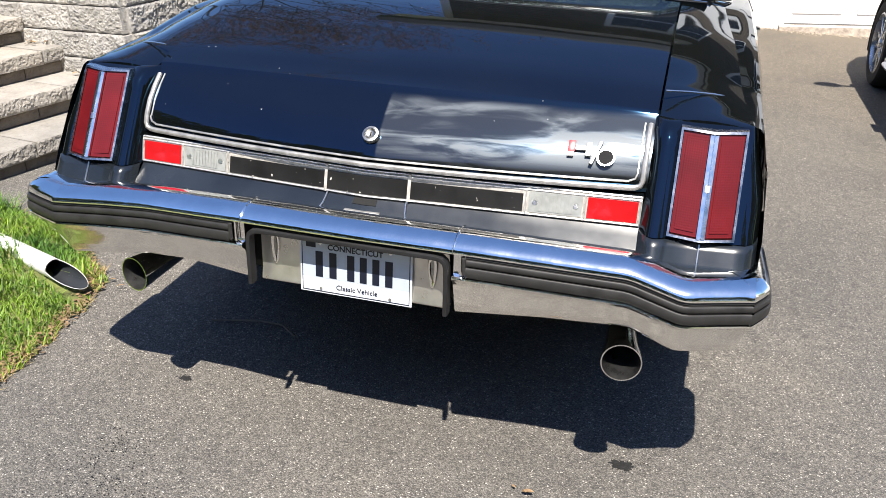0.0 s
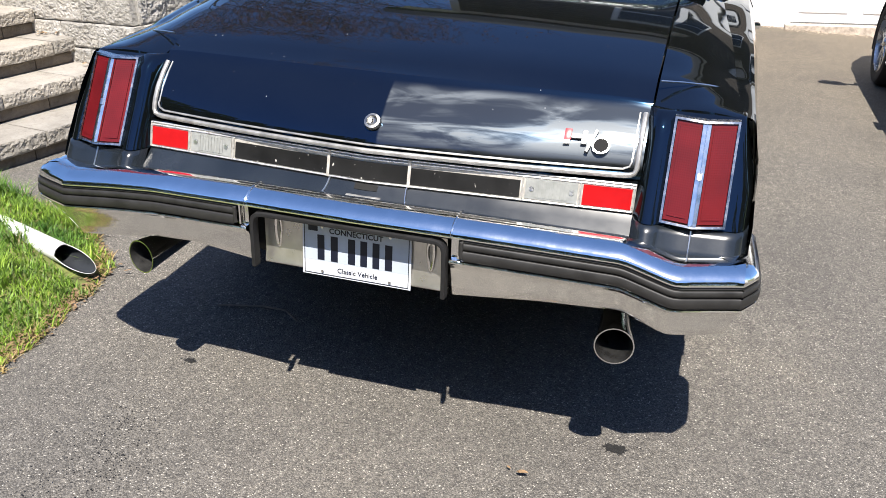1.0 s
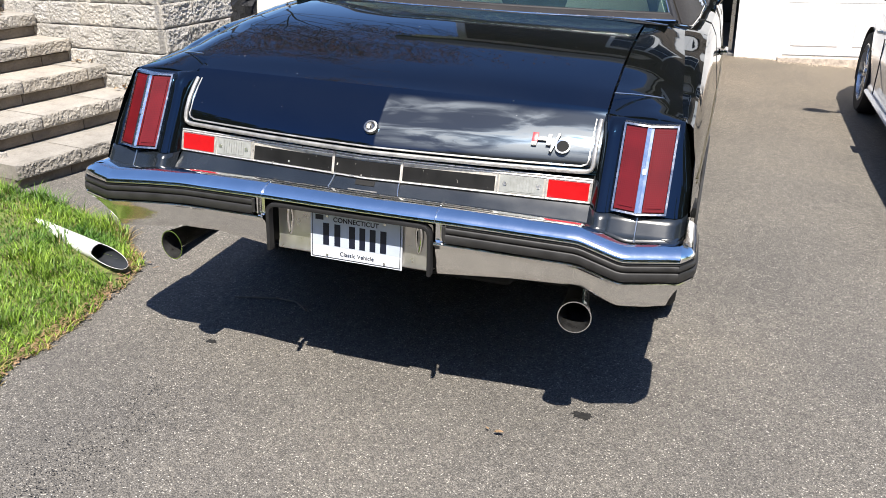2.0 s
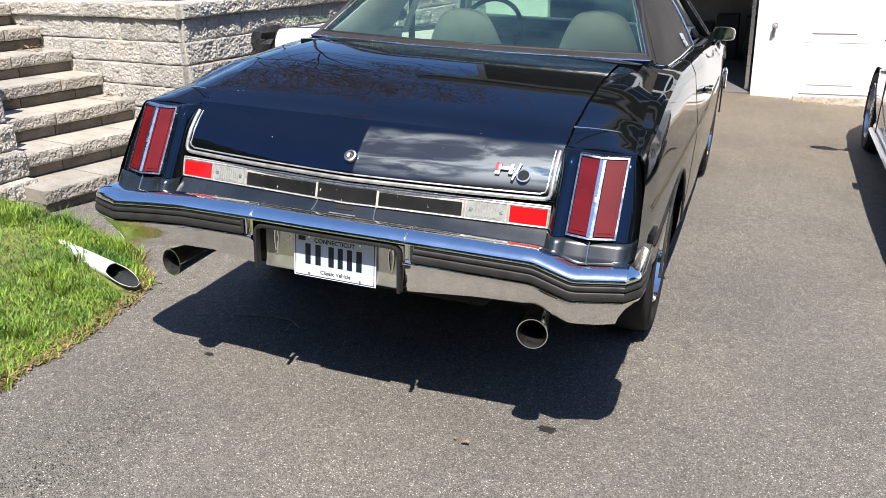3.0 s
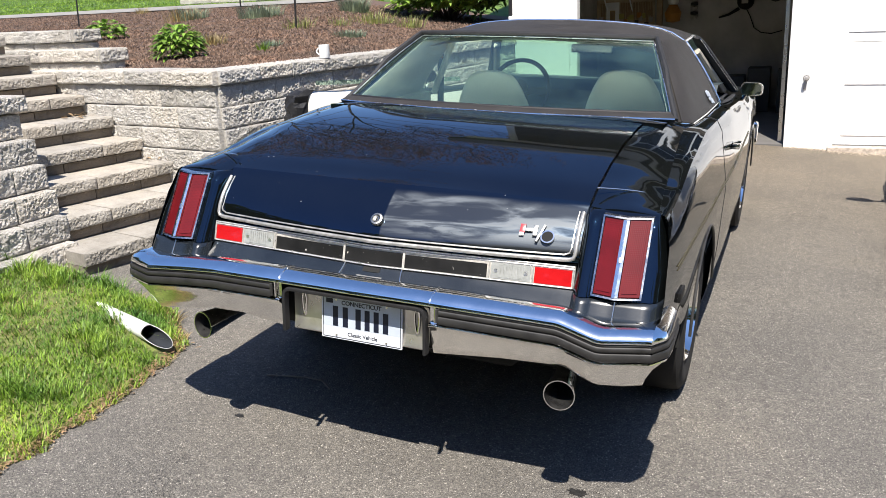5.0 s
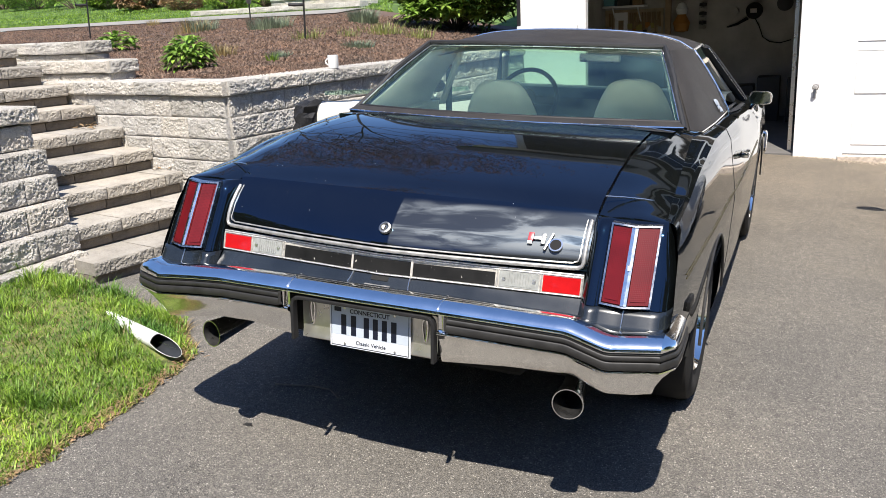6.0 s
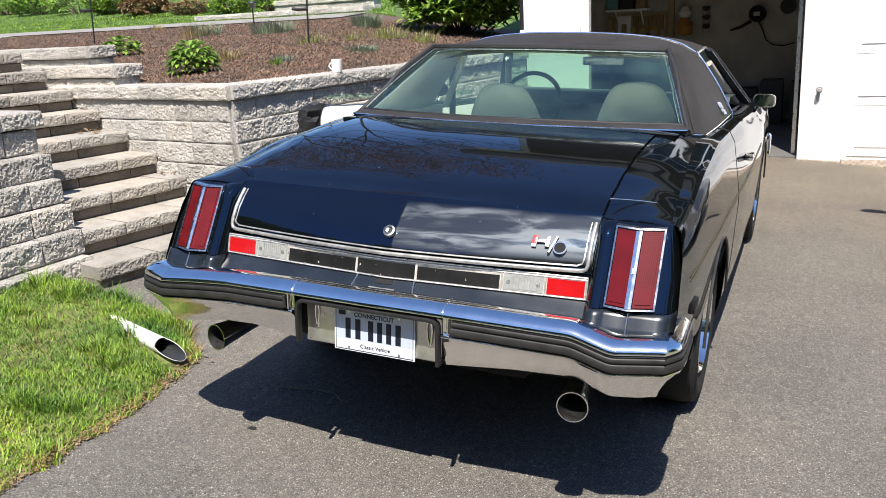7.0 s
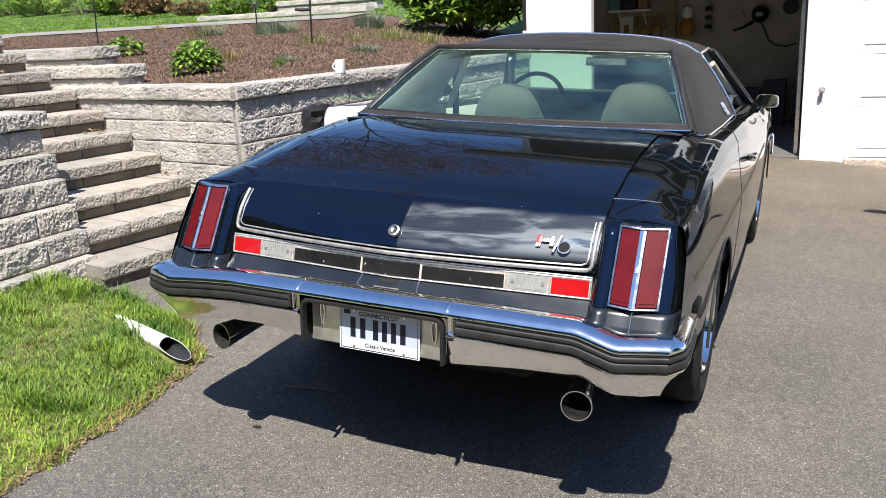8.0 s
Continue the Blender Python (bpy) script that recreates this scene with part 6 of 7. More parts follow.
def bare_tree(x, y, z, height, seed):
    """A leafless spring tree with reddish buds."""
    rnd = random.Random(seed)
    ob = thing("bare_tree", "tall bare spring tree with fine twigs and red buds", "tree", Matrix.Translation((x, y, z)))
    limbs, twigs, buds = [], [], []

    def grow(p, d, length, r, level):
        pts = [p]
        q = p.copy()
        for _ in range(4):
            d = (d + Vector((rnd.uniform(-1, 1), rnd.uniform(-1, 1), rnd.uniform(-0.3, 0.6))) * 0.17).normalized()
            q = q + d * length / 4
            pts.append(q.copy())
        (limbs if level < 2 else twigs).append((pts, r))
        if level >= 5:
            buds.append(q)
            return
        for k in range((7, 4, 4, 3, 3)[level]):
            b = pts[rnd.choice((2, 3, 4)) if level else rnd.choice((2, 3, 3, 4))]
            a = rnd.uniform(0, 6.28)
            side = Vector((math.cos(a), math.sin(a), rnd.uniform(0.2, 0.7))).normalized()
            grow(b, (d * 0.55 + side).normalized(), length * rnd.uniform(0.52, 0.74), r * 0.55, level + 1)

    grow(Vector((0, 0, 0)), Vector((0.02, 0, 1)), height * 0.5, height * 0.0048, 0)
    part("trunk", join_bm(*[tube_bm(p, r, 7, r * 0.6) for p, r in limbs]), BARK, ob)
    part("twigs", join_bm(*[tube_bm(p, max(r, 0.010), 3, max(r * 0.5, 0.006)) for p, r in twigs]), BARK, ob)
    v, f = [], []
    for b in buds:
        for _ in range(6):
            c = b + Vector((rnd.uniform(-0.35, 0.35), rnd.uniform(-0.35, 0.35), rnd.uniform(-0.35, 0.35)))
            big_leaf(v, f, c, rnd.uniform(0, 6.28), rnd.uniform(-0.5, 1), 0.12, 0.06, 0.2)
    lv = from_lists("buds", v, f, leaf_material("red_buds", (0.17, 0.07, 0.06), (0.34, 0.17, 0.14)), "", "", "")
    lv.parent = ob


bare_tree(-13.4, 17.5, 2.3, 16.0, 6)
bare_tree(-10.4, 18.2, 2.3, 12.5, 9)


def unseen_woods():
    """Unseen spring woods added behind and beside the drive to block low sky light."""
    rnd = random.Random(77)
    v, f = [], []
    for _ in range(15000):
        a = radians(rnd.uniform(165, 385))
        r = rnd.uniform(26, 34) + 5 * noise.noise((math.cos(a) * 3, math.sin(a) * 3, 0))
        top = 15 + 7 * noise.noise((math.cos(a) * 5, math.sin(a) * 5, 4.0))
        z = -1.5 + rnd.random() ** 0.8 * top
        big_leaf(v, f, (math.cos(a) * r, math.sin(a) * r, z), rnd.uniform(0, 6.28), rnd.uniform(-0.3, 1.2), rnd.uniform(1.0, 2.4), rnd.uniform(0.7, 1.5), 0.4)
    from_lists("unseen_woods", v, f, leaf_material("woods_leaves", (0.035, 0.05, 0.018), (0.1, 0.12, 0.04)), "unseen green and brown spring woods added round the drive to block low sky", "woods")


unseen_woods()


# ---- cup, iron hooks, path lamp, drain pipe ----
CERAMIC = plain("white_ceramic", (0.82, 0.82, 0.8), 0.2, var=0.02)
cup = thing("mug", "white ceramic mug standing on the stone wall cap", "mug", Matrix.Translation((-2.28, 3.74, WALL_Z - 0.002)))
part("cup_body", turn_bm([(0.0, 0.0), (0.038, 0.0), (0.042, 0.02), (0.044, 0.105), (0.041, 0.105), (0.038, 0.02), (0.0, 0.012)], 28, "z"), CERAMIC, cup)
part("cup_handle", tube_bm([(-0.042 - 0.03 * math.sin(math.pi * k / 10), 0, 0.022 + 0.062 * k / 10) for k in range(11)], 0.006, 8), CERAMIC, cup)
IRON = plain("black_iron", (0.015, 0.015, 0.016), 0.5, var=0.3)


def iron_rod(x, y, h, lean=(0, 0)):
    r = thing("garden_hook", "thin black iron garden rod stuck in the mulch", "garden hook", Matrix.Translation((x, y, bed_z(x, y) - 0.05)), "garden hooks")
    part("rod", tube_bm([(lean[0] * t, lean[1] * t, h * t) for t in (0, 0.5, 1)], 0.011, 8), IRON, r)
    zz = h * 0.36
    part("arm", tube_bm([(lean[0] * 0.36, 0, zz), (-0.10, -0.02, zz), (-0.16, -0.03, zz + 0.01)], 0.018, 8), IRON, r)
    part("rod_tip", turn_bm([(0.0, h), (0.02, h), (0.014, h + 0.05), (0.0, h + 0.07)], 10, "z"), IRON, r)


iron_rod(-8.6, 7.35, 1.5, (0.10, 0))
iron_rod(-3.95, 5.95, 1.2, (0.05, 0))
lampm = thing("path_lamp", "small dark solar path lamp on a thin stake", "garden lamp", Matrix.Translation((-7.17, 9.38, bed_z(-7.17, 9.38))))
part("stake", tube_bm([(0, 0, -0.05), (0, 0, 0.28)], 0.012, 8), IRON, lampm)
part("lamp_body", turn_bm([(0.0, 0.28), (0.03, 0.28), (0.05, 0.36), (0.0, 0.365)], 16, "z"), CLEAR, lampm)
part("lamp_cap", turn_bm([(0.0, 0.36), (0.085, 0.36), (0.07, 0.385), (0.0, 0.40)], 16, "z"), IRON, lampm)

PVC = plain("white_pvc", (0.78, 0.78, 0.76), 0.35, var=0.06, scale=6)
pipe = thing("drain_pipe", "white plastic drain pipe with slanted open end in the grass", "drain pipe")
pa, pb = Vector((-2.06, 0.83, 0.125)), Vector((-1.42, 0.557, 0.146))
dv_ = (pb - pa).normalized()
sd = Vector((-dv_.y, dv_.x, 0))
up_ = dv_.cross(sd)
outer, inner_ = [], []
for t in (0.0, 0.3, 0.6, 0.9, 1.0):
    ro, ri = [], []
    for k in range(28):
        a = 2 * math.pi * k / 28
        off = sd * math.cos(a) + up_ * math.sin(a)
        cut = dv_ * (-0.125 * (math.sin(a) * 0.8 - math.cos(a) * 0.5)) if t == 1.0 else Vector()
        ro.append(tuple(pa.lerp(pb, t) + off * 0.040 + cut))
        ri.append(tuple(pa.lerp(pb, t) + off * 0.0382 + cut))
    outer.append(ro)
    inner_.append(ri)
part("pipe_wall", grid_bm(outer + [inner_[-1]], close=True), PVC, pipe)
# bore of the white pipe coloured near-black to carry the shade inside
part("pipe_bore", grid_bm(inner_, close=True), plain("shaded_pipe_inside", (0.02, 0.023, 0.027), 0.6), pipe, "inside of the pipe with its shade put into the colour")


# ---- stains, fallen leaves, twig ----
def patch(name, x, y, r, material, label, seed, lift=0.0025):
    rnd = random.Random(seed)
    v, f = [(0, 0, 0)], []
    n = 44
    for k in range(n):
        a = 2 * math.pi * k / n
        q = r * (0.72 + 0.3 * noise.noise((math.cos(a) * 2, math.sin(a) * 2, seed)) + rnd.uniform(-0.16, 0.16))
        v.append((math.cos(a) * q, math.sin(a) * q * 0.6, 0))
    for k in range(n):
        f.append((0, 1 + k, 1 + (k + 1) % n))
    return from_lists(name, v, f, material, label, "stain", "structure", TIP @ Matrix.Translation((x, y, lift)))


OIL = plain("oil", (0.014, 0.0135, 0.013), 0.65, var=0.4, scale=60, bumpy=0.6, bscale=170)
patch("oil_stain", 0.728, 0.185, 0.045, OIL, "small dark oil spot on the asphalt", 1)
patch("oil_stain", -0.671, 0.176, 0.026, OIL, "small dark oil spot on the asphalt", 2)
rnd = random.Random(8)
v, f = [], []
for cx, cy, r, n_ in ((-0.66, -0.17, 0.08, 130), (-0.60, -0.34, 0.11, 220), (-0.64, -0.54, 0.12, 300), (-0.68, -0.74, 0.13, 420), (-0.2, -0.62, 0.2, 50), (0.728, 0.185, 0.03, 40), (-0.671, 0.176, 0.018, 30), (0.62, -0.35, 0.1, 60)):
    for _ in range(n_):
        a, q = rnd.uniform(0, 6.28), abs(rnd.gauss(0, 1.1)) ** 0.7 * r
        x, y, w = cx + math.cos(a) * q, cy + math.sin(a) * q, rnd.uniform(0.0008, 0.0032)
        k, t = len(v), rnd.uniform(0, 6.28)
        v += [(x + w * math.cos(t + j * 1.57) * rnd.uniform(0.5, 1.2), y + w * math.sin(t + j * 1.57) * rnd.uniform(0.5, 1.2), -FALL * x + 0.003) for j in range(4)]
        f.append((k, k + 1, k + 2, k + 3))
from_lists("asphalt_crumbs", v, f, OIL, "dark tarry crumbs and pits in the worn asphalt", "crumbs")
v, f = [], []
for x, y in [(0.48, -0.03)] * 3 + [(rnd.uniform(-1.35, -1.24), rnd.uniform(0.2, 0.75)) for _ in range(16)]:
    big_leaf(v, f, (x + rnd.uniform(-0.02, 0.02), y + rnd.uniform(-0.02, 0.02), -FALL * x + 0.012 + rnd.uniform(0, 0.01)), rnd.uniform(0, 6.28), rnd.uniform(-0.1, 0.4), rnd.uniform(0.012, 0.04), rnd.uniform(0.006, 0.018), 0.2)
for _ in range(1500):
    y = rnd.uniform(-1.6, 0.95)
    x, w = edge_x(y) + rnd.gauss(-0.006, 0.022), rnd.uniform(0.003, 0.011)
    k, t = len(v), rnd.uniform(0, 6.28)
    v += [(x + w * math.cos(t + j * 2.09), y + w * rnd.uniform(0.4, 1.5) * math.sin(t + j * 2.09), max(-FALL * x, lawn_z(x, y)) + 0.004 + rnd.uniform(0, 0.006)) for j in range(3)]
    f.append((k, k + 1, k + 2))
from_lists("leaf_litter", v, f, plain("leaf_crumbs", (0.24, 0.155, 0.085), 0.9, var=0.45, scale=40), "brown leaf crumbs along the asphalt edge", "leaf litter")
for k, (kk, s, n_) in enumerate(((1, 0.95, 5), (4, 0.9, 4), (7, 0.92, 4), (2, 0.97, 3))):
    v, f = [], []
    b = NOSE[kk] + U * 0.2 + V * (0.55 * s)
    for _ in range(n_ * 3):
        big_leaf(v, f, (b.x + rnd.uniform(-0.08, 0.08), b.y + rnd.uniform(-0.1, 0.1), FOOT + RISE * (kk + 1) + 0.01), rnd.uniform(0, 6.28), rnd.uniform(0, 0.8), rnd.uniform(0.03, 0.065), 0.028, 0.35)
    from_lists("fallen_leaves", v, f, LITTER, "curled brown leaves caught on a stone step", "leaves", smooth=True)
solid("twig", tube_bm([(-0.78, 0.53, 0.006), (-0.62, 0.575, 0.008), (-0.52, 0.57, 0.012), (-0.45, 0.52, 0.008)], 0.0038, 5), plain("dry_twig", (0.2, 0.165, 0.13), 0.8, var=0.3, scale=40), "thin dry twig on the asphalt", "twig", m=TIP)


v, f = [], []
for _ in range(1100):
    x, w = rnd.uniform(1.15, 4.3), rnd.uniform(0.003, 0.013)
    y = GY - (0.02 if x < D0 - 0.05 else 0.1) - abs(rnd.gauss(0, 0.035 if x < D0 - 0.05 else 0.07))
    k, t, z = len(v), rnd.uniform(0, 6.28), -FALL * x + 0.004
    v += [(x + w * math.cos(t + j * 2.09), y + w * math.sin(t + j * 2.09), z) for j in range(3)] + [(x, y, z + w * rnd.uniform(0.4, 1.0))]
    f += [(k, k + 1, k + 3), (k + 1, k + 2, k + 3), (k + 2, k, k + 3), (k, k + 2, k + 1)]
from_lists("door_debris", v, f, plain("pale_grit", (0.36, 0.3, 0.23), 0.9, var=0.5, scale=30), "crumbled concrete and dry leaf bits along the garage door", "debris")


# ---- low terrace walls beyond the path ----
stone_wall("wall_terrace", Vector((-10.2, 11.6, 0)), Vector((-6.25, 11.4, 0)), 1.98, 1.72, "low grey block terrace wall beyond the garden path")
stone_wall("wall_terrace_upper", Vector((-8.9, 12.5, 0)), Vector((-6.5, 12.3, 0)), 2.2, 1.9, "second low block terrace wall beyond the garden path")


# ---- the white car parked beside ----
AUTO_WHITE = plain("white_car_paint", (0.74, 0.75, 0.75), 0.14, 0.0, 0.8, var=0.02, scale=2)
ALLOY = plain("alloy", (0.55, 0.56, 0.57), 0.25, 0.9, var=0.05)
GREY_PLASTIC = plain("grey_plastic", (0.03, 0.03, 0.032), 0.5)
SEDAN = TIP @ Matrix.Translation((2.98, 0, 0))
sedan = thing("white_sedan", "white modern sedan with alloy wheels parked on the driveway", "car", SEDAN)
S_F, S_R, S_Z, S_ARCH = 5.42, 2.70, 0.325, 0.355


def sedan_half(y):
    return table(y, [(1.7, 0.80), (2.1, 0.87), (3.0, 0.885), (5.0, 0.88), (5.7, 0.84), (6.1, 0.72), (6.3, 0.5)])


def sedan_belt(y):
    return table(y, [(1.7, 0.93), (2.5, 0.96), (4.5, 0.94), (5.2, 0.88), (5.9, 0.78), (6.3, 0.66)])


def sedan_side():
    rows = []
    n = 100
    for k in range(n + 1):
        y = lerp(1.72, 6.28, k / n)
        w, b = sedan_half(y), sedan_belt(y)
        pr = [(w - 0.1, 0.2), (w - 0.03, 0.22), (w - 0.022, 0.28), (w - 0.035, 0.31), (w - 0.02, 0.4), (w, 0.55), (w - 0.004, 0.66), (w - 0.02, 0.72), (w - 0.025, lerp(0.74, b, 0.5)), (w - 0.05, b - 0.02), (w - 0.09, b), (w - 0.3, b + 0.03), (0.3, b + 0.06), (0.0, b + 0.065)]
        fine = []
        for (xa, za), (xb, zb) in zip(pr, pr[1:]):
            fine += [(xa, za), (lerp(xa, xb, 0.5), lerp(za, zb, 0.5))]
        fine.append(pr[-1])
        rows.append([Vector((-x, y, z)) for x, z in fine])
    bm = grid_bm(rows)
    for cy in (S_F, S_R):
        gone = [f for f in bm.faces if sum((math.hypot(v.co.y - cy, v.co.z - S_Z) < S_ARCH and v.co.x < -0.6) for v in f.verts) >= 3]
        bmesh.ops.delete(bm, geom=gone, context="FACES")
        for v in bm.verts:
            d = math.hypot(v.co.y - cy, v.co.z - S_Z)
            if v.is_boundary and S_ARCH * 0.7 < d < S_ARCH * 1.3 and v.co.z > 0.23 and v.co.x < -0.5:
                v.co.y, v.co.z = cy + (v.co.y - cy) * S_ARCH / d, S_Z + (v.co.z - S_Z) * S_ARCH / d
    return bm


q = sedan_side()
part("body_side", q.copy(), AUTO_WHITE, sedan)
part("body_side", mirror_bm(q), AUTO_WHITE, sedan)
q.free()
part("sedan_underside", box_bm(-0.72, 0.72, 1.8, 6.0, 0.18, 0.3), DARK, sedan)
part("front_fascia", box_bm(-0.6, 0.6, 5.9, 6.28, 0.22, 0.6, 0.1, 3), AUTO_WHITE, sedan)
part("tail_fascia", box_bm(-0.78, 0.78, 1.68, 1.9, 0.25, 0.95, 0.08, 3), AUTO_WHITE, sedan)
rows = []
for y, w, z in ((4.72, 0.70, 0.99), (4.3, 0.62, 1.25), (3.95, 0.57, 1.42), (3.3, 0.56, 1.46), (2.7, 0.57, 1.42), (2.3, 0.63, 1.22), (1.95, 0.70, 1.0)):
    rows.append([(w * k / 6, y, z - 0.03 * (abs(k) / 6) ** 3) for k in range(-6, 7)])
part("cabin_top", grid_bm(rows), AUTO_WHITE, sedan)
SMOKE = plain("dark_glass", (0.01, 0.012, 0.013), 0.05, 0, 0.5)
for s in (-1, 1):
    rows = [[(s * (sedan_half(y) - 0.09), y, sedan_belt(y)), (s * lerp(0.72, w + 0.01, 0.6), y, lerp(sedan_belt(y), z, 0.5)), (s * (w + 0.004), y, z - 0.03)] for y, w, z in ((4.72, 0.70, 0.99), (4.3, 0.62, 1.25), (3.95, 0.57, 1.42), (3.3, 0.56, 1.46), (2.7, 0.57, 1.42), (2.3, 0.63, 1.22), (1.95, 0.70, 1.0))]
    part("side_window", grid_bm(rows), SMOKE, sedan, "dark side windows")


def sedan_wheel(x, y, s):
    w = new("wheel")
    w.parent = sedan
    w.matrix_local = Matrix.Translation((x, y, S_Z)) @ Matrix.Diagonal((s, 1, 1, 1))
    R = S_Z
    part("tyre", turn_bm([(0.225, 0.0), (0.225, -0.1), (0.26, -0.105), (R - 0.02, -0.1), (R, -0.07), (R, 0.07), (R - 0.02, 0.1), (0.26, 0.105), (0.228, 0.095)], 48), TYRE, w)
    part("rim_lip", turn_bm([(0.228, 0.096), (0.218, 0.1), (0.212, 0.07), (0.212, -0.05)], 40), ALLOY, w)
    part("brake_disc", turn_bm([(0.0, -0.02), (0.14, -0.02), (0.14, -0.04)], 30), DULL_CHROME, w)
    for k in range(10):
        a = 2 * math.pi * k / 10
        b = box_bm(0.05, 0.08, -0.013, 0.013, 0.03, 0.216, 0.005, 1)
        bmesh.ops.transform(b, verts=b.verts, matrix=Matrix.Rotation(a, 4, "X"))
        part("spoke", b, ALLOY, w)
    part("hub_cap", turn_bm([(0.0, 0.095), (0.035, 0.09), (0.05, 0.06)], 20), ALLOY, w)


for x, y, s in ((-0.76, S_F, -1), (-0.76, S_R, -1), (0.76, S_F, 1), (0.76, S_R, 1)):
    sedan_wheel(x, y, s)
for cy in (S_F, S_R):
    for s in (1, -1):
        rows = [[(s * x, cy + S_ARCH * 1.01 * math.cos(a), S_Z + S_ARCH * 1.01 * math.sin(a)) for a in [math.pi * k / 18 for k in range(-2, 21)]] for x in (0.86, 0.58)]
        part("wheel_housing", grid_bm(rows), DARK, sedan)
sm = new("wing_mirror")
sm.parent = sedan
b = turn_bm([(0.0, 0.08), (0.045, 0.06), (0.07, 0.02), (0.07, -0.02), (0.0, -0.02)], 20, "y")
bmesh.ops.transform(b, verts=b.verts, matrix=Matrix.Translation((-1.02, 4.75, 1.0)) @ Matrix.Diagonal((1.5, 1, 1, 1)))
part("mirror_shell", b, AUTO_WHITE, sm)
part("mirror_foot", tube_bm([(-0.78, 4.8, 0.95), (-0.88, 4.78, 0.96), (-0.95, 4.76, 0.98)], 0.02, 8), GREY_PLASTIC, sm)
part("rocker_trim", tube_bm([(-sedan_half(y) - 0.002, y, 0.27) for y in [3.1 + 0.2 * k for k in range(10)]], 0.018, 8), AUTO_WHITE, sedan)
part("door_joint", tube_bm([(-sedan_half(4.6) - 0.0, 4.62, z) for z in (0.3, 0.5, 0.7)], 0.004, 6), DARK, sedan)
part("fender_badge", box_bm(-0.895, -0.86, 4.9, 5.0, 0.70, 0.72, 0.003), DULL_CHROME, sedan)
part("door_handle", box_bm(-0.90, -0.86, 3.6, 3.78, 0.80, 0.825, 0.008), AUTO_WHITE, sedan)


# ---- inside the garage ----
WOOD = plain("shelf_wood", (0.34, 0.24, 0.14), 0.7, var=0.2)
YB = GY + 3.49
shelf = thing("wall_shelf", "white garage wall shelf on brackets", "shelf")
part("board", box_bm(-1.75, -1.12, YB - 0.3, YB, 1.63, 1.66, 0.003), WHITE_PAINT, shelf)
for x in (-1.6, -1.22):
    part("bracket", tube_bm([(x, YB - 0.26, 1.62), (x, YB - 0.01, 1.42)], 0.012, 6), WHITE_PAINT, shelf)
rnd = random.Random(14)
TONES = [plain("box_tone", c, 0.6) for c in ((0.3, 0.2, 0.1), (0.12, 0.3, 0.33), (0.4, 0.37, 0.33), (0.45, 0.2, 0.04), (0.03, 0.03, 0.03), (0.4, 0.34, 0.1))]
for x, w, h, k in ((-1.74, 0.17, 0.26, 1), (-1.53, 0.2, 0.3, 4), (-1.3, 0.14, 0.22, 0)):
    solid("storage_box", box_bm(x, x + w, YB - 0.27, YB - 0.04, 1.662, 1.662 + h, 0.01), TONES[k], "storage box standing on the garage shelf", "box", group="boxes on the garage shelf")
picture = thing("picture_card", "white picture card with a brown blot on the garage wall", "picture")
part("card", box_bm(-1.62, -1.42, YB - 0.03, YB - 0.002, 1.2, 1.56, 0.003), WHITE_PAINT, picture)
part("blot", box_bm(-1.56, -1.48, YB - 0.034, YB - 0.028, 1.28, 1.44, 0.002), TONES[0], picture)


solid("pegboard", box_bm(-1.78, -0.88, YB - 0.012, YB - 0.001, 0.95, 1.6, 0.002), plain("tan_board", (0.42, 0.33, 0.21), 0.8, var=0.25, scale=7), "tan pegboard on the garage wall", "pegboard")


def hand_tool(x, length, head, k):
    """A tool on a hook: a handle with a wider head."""
    tl = thing("hand_tool", "worn hand tool hanging on the garage wall", "tool", group="tools on the garage wall")
    part("handle", tube_bm([(x, YB - 0.03, 1.55), (x + 0.01, YB - 0.03, 1.55 - length)], 0.014, 8), TONES[0], tl)
    part("tool_head", box_bm(x - head / 2, x + head / 2, YB - 0.05, YB - 0.012, 1.55 - length - 0.08, 1.55 - length, 0.012, 2), TONES[k], tl)


for x, ln, hd, k in ((-1.70, 0.2, 0.07, 2), (-1.38, 0.16, 0.08, 5), (-1.31, 0.24, 0.05, 3), (-1.24, 0.18, 0.1, 5), (-1.15, 0.26, 0.06, 4), (-1.08, 0.2, 0.05, 2), (-1.0, 0.3, 0.07, 4), (-0.93, 0.22, 0.05, 2), (-1.66, 0.3, 0.05, 4), (-1.345, 0.3, 0.05, 2), (-1.275, 0.14, 0.06, 0), (-1.195, 0.34, 0.05, 5), (-1.11, 0.15, 0.07, 3), (-1.04, 0.16, 0.05, 5), (-0.965, 0.12, 0.06, 0)):
    hand_tool(x, ln, hd, k)
part("wall_stud", box_bm(-0.84, -0.76, YB - 0.09, YB, -0.03, 2.55), WOOD, house)
sack = thing("hanging_sack", "orange sack with a white top hanging on the garage wall", "sack")
b = turn_bm([(0.0, -0.22), (0.10, -0.2), (0.125, -0.08), (0.06, 0.04), (0.0, 0.05)], 16, "z")
bmesh.ops.transform(b, verts=b.verts, matrix=Matrix.Translation((-0.59, YB - 0.13, 1.45)))
part("bag", b, TONES[3], sack)
b = turn_bm([(0.0, 0.03), (0.07, 0.05), (0.09, 0.12), (0.05, 0.2), (0.0, 0.22)], 16, "z")
bmesh.ops.transform(b, verts=b.verts, matrix=Matrix.Translation((-0.59, YB - 0.13, 1.45)))
part("white_top", b, WHITE_PAINT, sack)
garland = thing("dark_garland", "dark striped garland hanging on the garage wall", "garland")
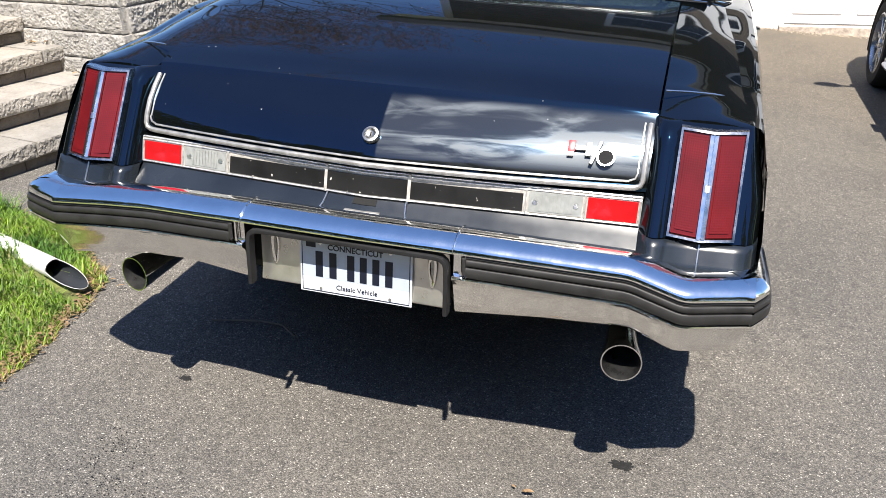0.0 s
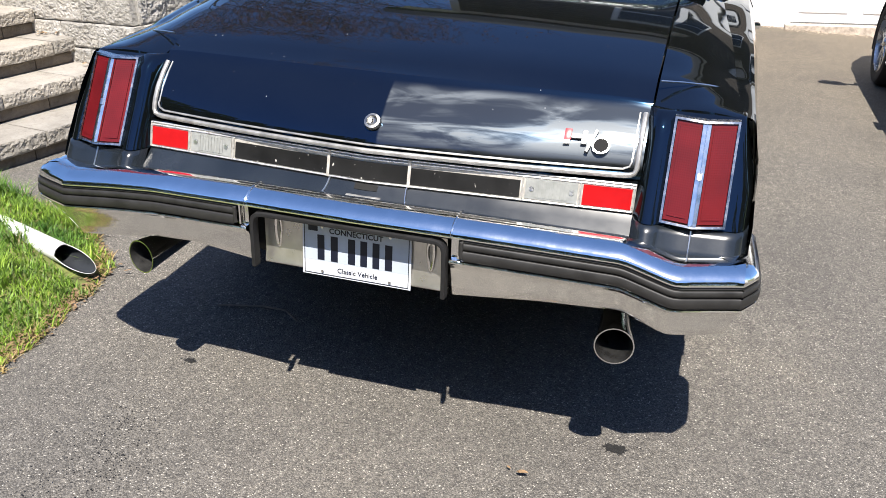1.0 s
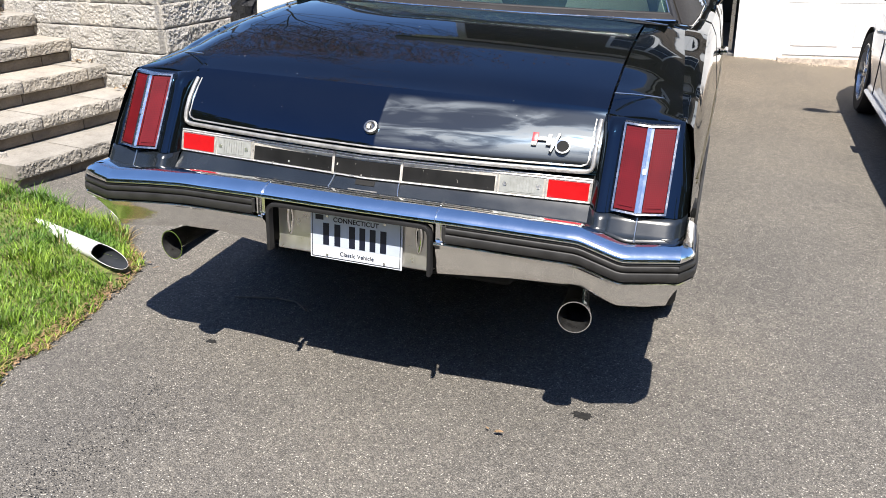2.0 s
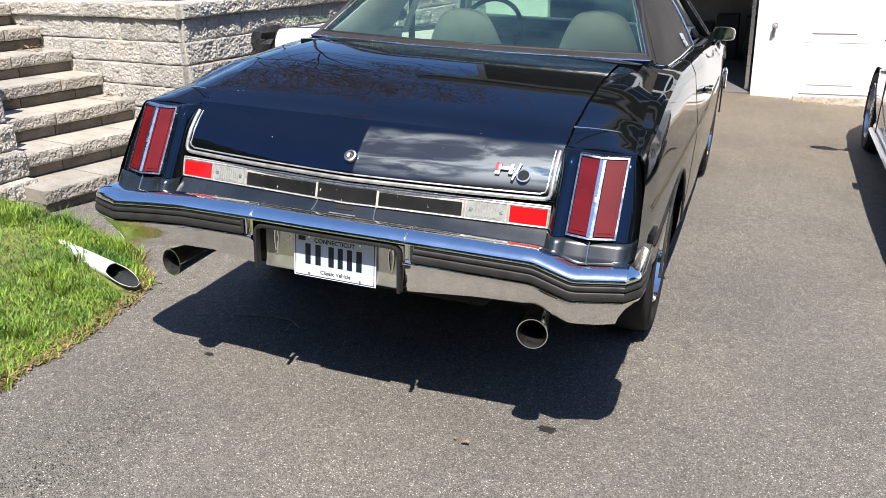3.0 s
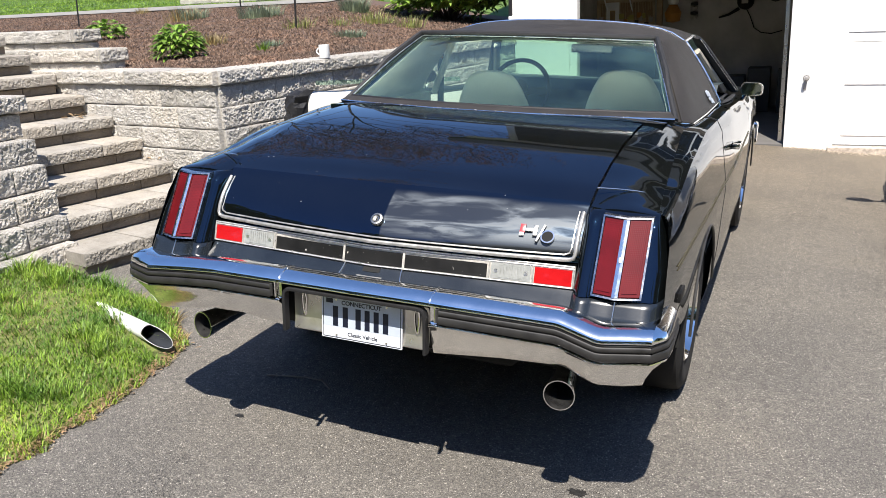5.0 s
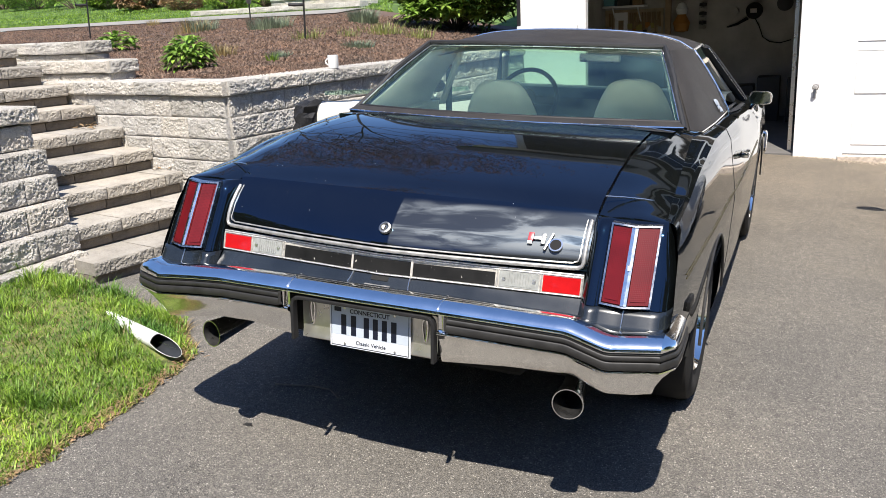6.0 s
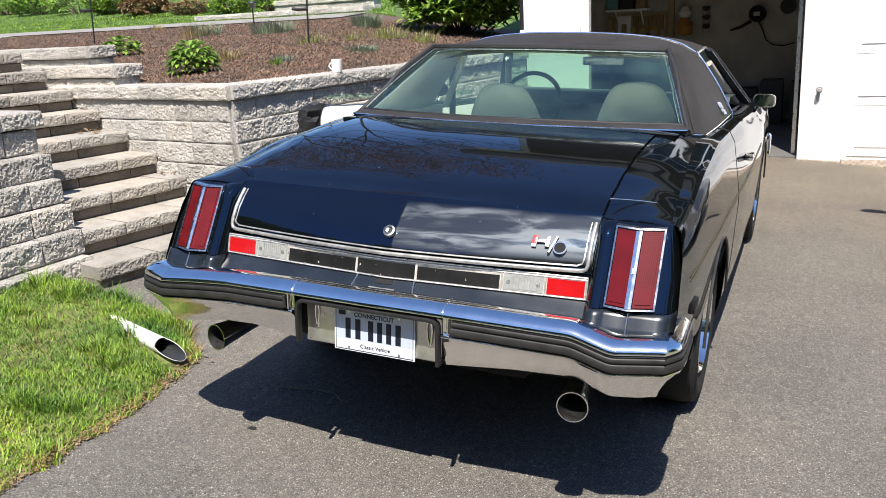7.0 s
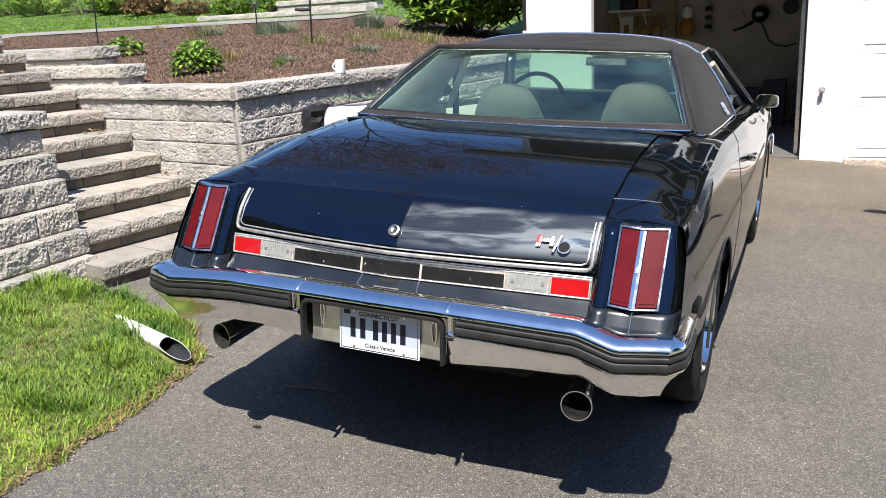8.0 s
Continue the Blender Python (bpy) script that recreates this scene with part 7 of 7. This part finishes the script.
for k in range(6):
    b = turn_bm([(0.0, -0.03), (0.055 - 0.01 * (k % 2), -0.02), (0.055, 0.02), (0.0, 0.03)], 12, "z")
    bmesh.ops.transform(b, verts=b.verts, matrix=Matrix.Translation((-0.29, YB - 0.08, 1.62 - 0.065 * k)))
    part("garland_piece", b, TONES[2] if k % 2 else TONES[4], garland)
fan = thing("cord_reel", "dark wall-mounted cord reel with a loose cord", "cord reel")
b = turn_bm([(0.0, -0.08), (0.11, -0.07), (0.12, 0.0), (0.1, 0.05), (0.0, 0.06)], 20, "y")
bmesh.ops.transform(b, verts=b.verts, matrix=Matrix.Translation((0.43, YB - 0.09, 1.5)))
part("reel", b, DARK, fan)
part("reel_label", box_bm(0.38, 0.47, YB - 0.175, YB - 0.168, 1.47, 1.53, 0.002), TONES[2], fan)
part("cord", tube_bm([(0.44, YB - 0.05, 1.4), (0.5, YB - 0.03, 1.28), (0.56, YB - 0.03, 1.12), (0.66, YB - 0.03, 1.05), (0.8, YB - 0.03, 1.03), (0.95, YB - 0.03, 1.07)], 0.008, 6), DARK, fan)
part("hose", tube_bm([(0.34, YB - 0.04, 1.4), (0.2, YB - 0.04, 1.32), (0.06, YB - 0.04, 1.28)], 0.025, 8, 0.012), DARK, fan)
for x, z, r, k, lb in ((0.84, 1.585, 0.11, 4, "round dark lid hanging on the garage wall"), (0.15, 1.5, 0.06, 2, "small pale lid hanging on the garage wall"), (1.02, 1.5, 0.07, 2, "small pale disc hanging on the garage wall")):
    b = turn_bm([(0.0, -0.03), (r, -0.03), (r, 0.02)], 20, "y")
    bmesh.ops.transform(b, verts=b.verts, matrix=Matrix.Translation((x, YB - 0.03, z)))
    solid("hanging_disc", b, TONES[k], lb, "disc")
for x, y, w, h in ((0.55, GY + 2.8, 0.3, 0.62), (0.95, GY + 2.7, 0.35, 0.6), (0.1, GY + 2.9, 0.4, 0.5)):
    solid("floor_box", box_bm(x, x + w, y, y + 0.4, -0.03, -0.03 + h, 0.012), TONES[4], "dark storage box on the garage floor", "box", group="boxes on the garage floor")
rail = thing("track_rail", "grey steel garage door track rail", "rail")
part("rail_post", box_bm(OP1 - 0.09, OP1 - 0.05, GY + 0.2, GY + 0.23, -0.03, 2.1), DULL_CHROME, rail)
lock = thing("door_latch", "worn metal door latch on the white garage pier", "latch")
BRONZE = plain("worn_metal", (0.38, 0.37, 0.36), 0.35, 0.2, var=0.3)
b = turn_bm([(0.0, -0.085), (0.018, -0.08), (0.022, -0.06), (0.012, -0.04), (0.012, -0.012), (0.032, -0.008), (0.034, 0.0)], 20, "y")
bmesh.ops.transform(b, verts=b.verts, matrix=Matrix.Translation((1.33, GY, 0.70)))
part("knob", b, BRONZE, lock)
part("latch_arm", tube_bm([(1.31, GY - 0.05, 0.715), (1.335, GY - 0.055, 0.73), (1.36, GY - 0.05, 0.722)], 0.007, 8), BRONZE, lock)
part("latch_plate", box_bm(1.305, 1.34, GY - 0.009, GY + 0.001, 0.575, 0.672, 0.004), BRONZE, lock)
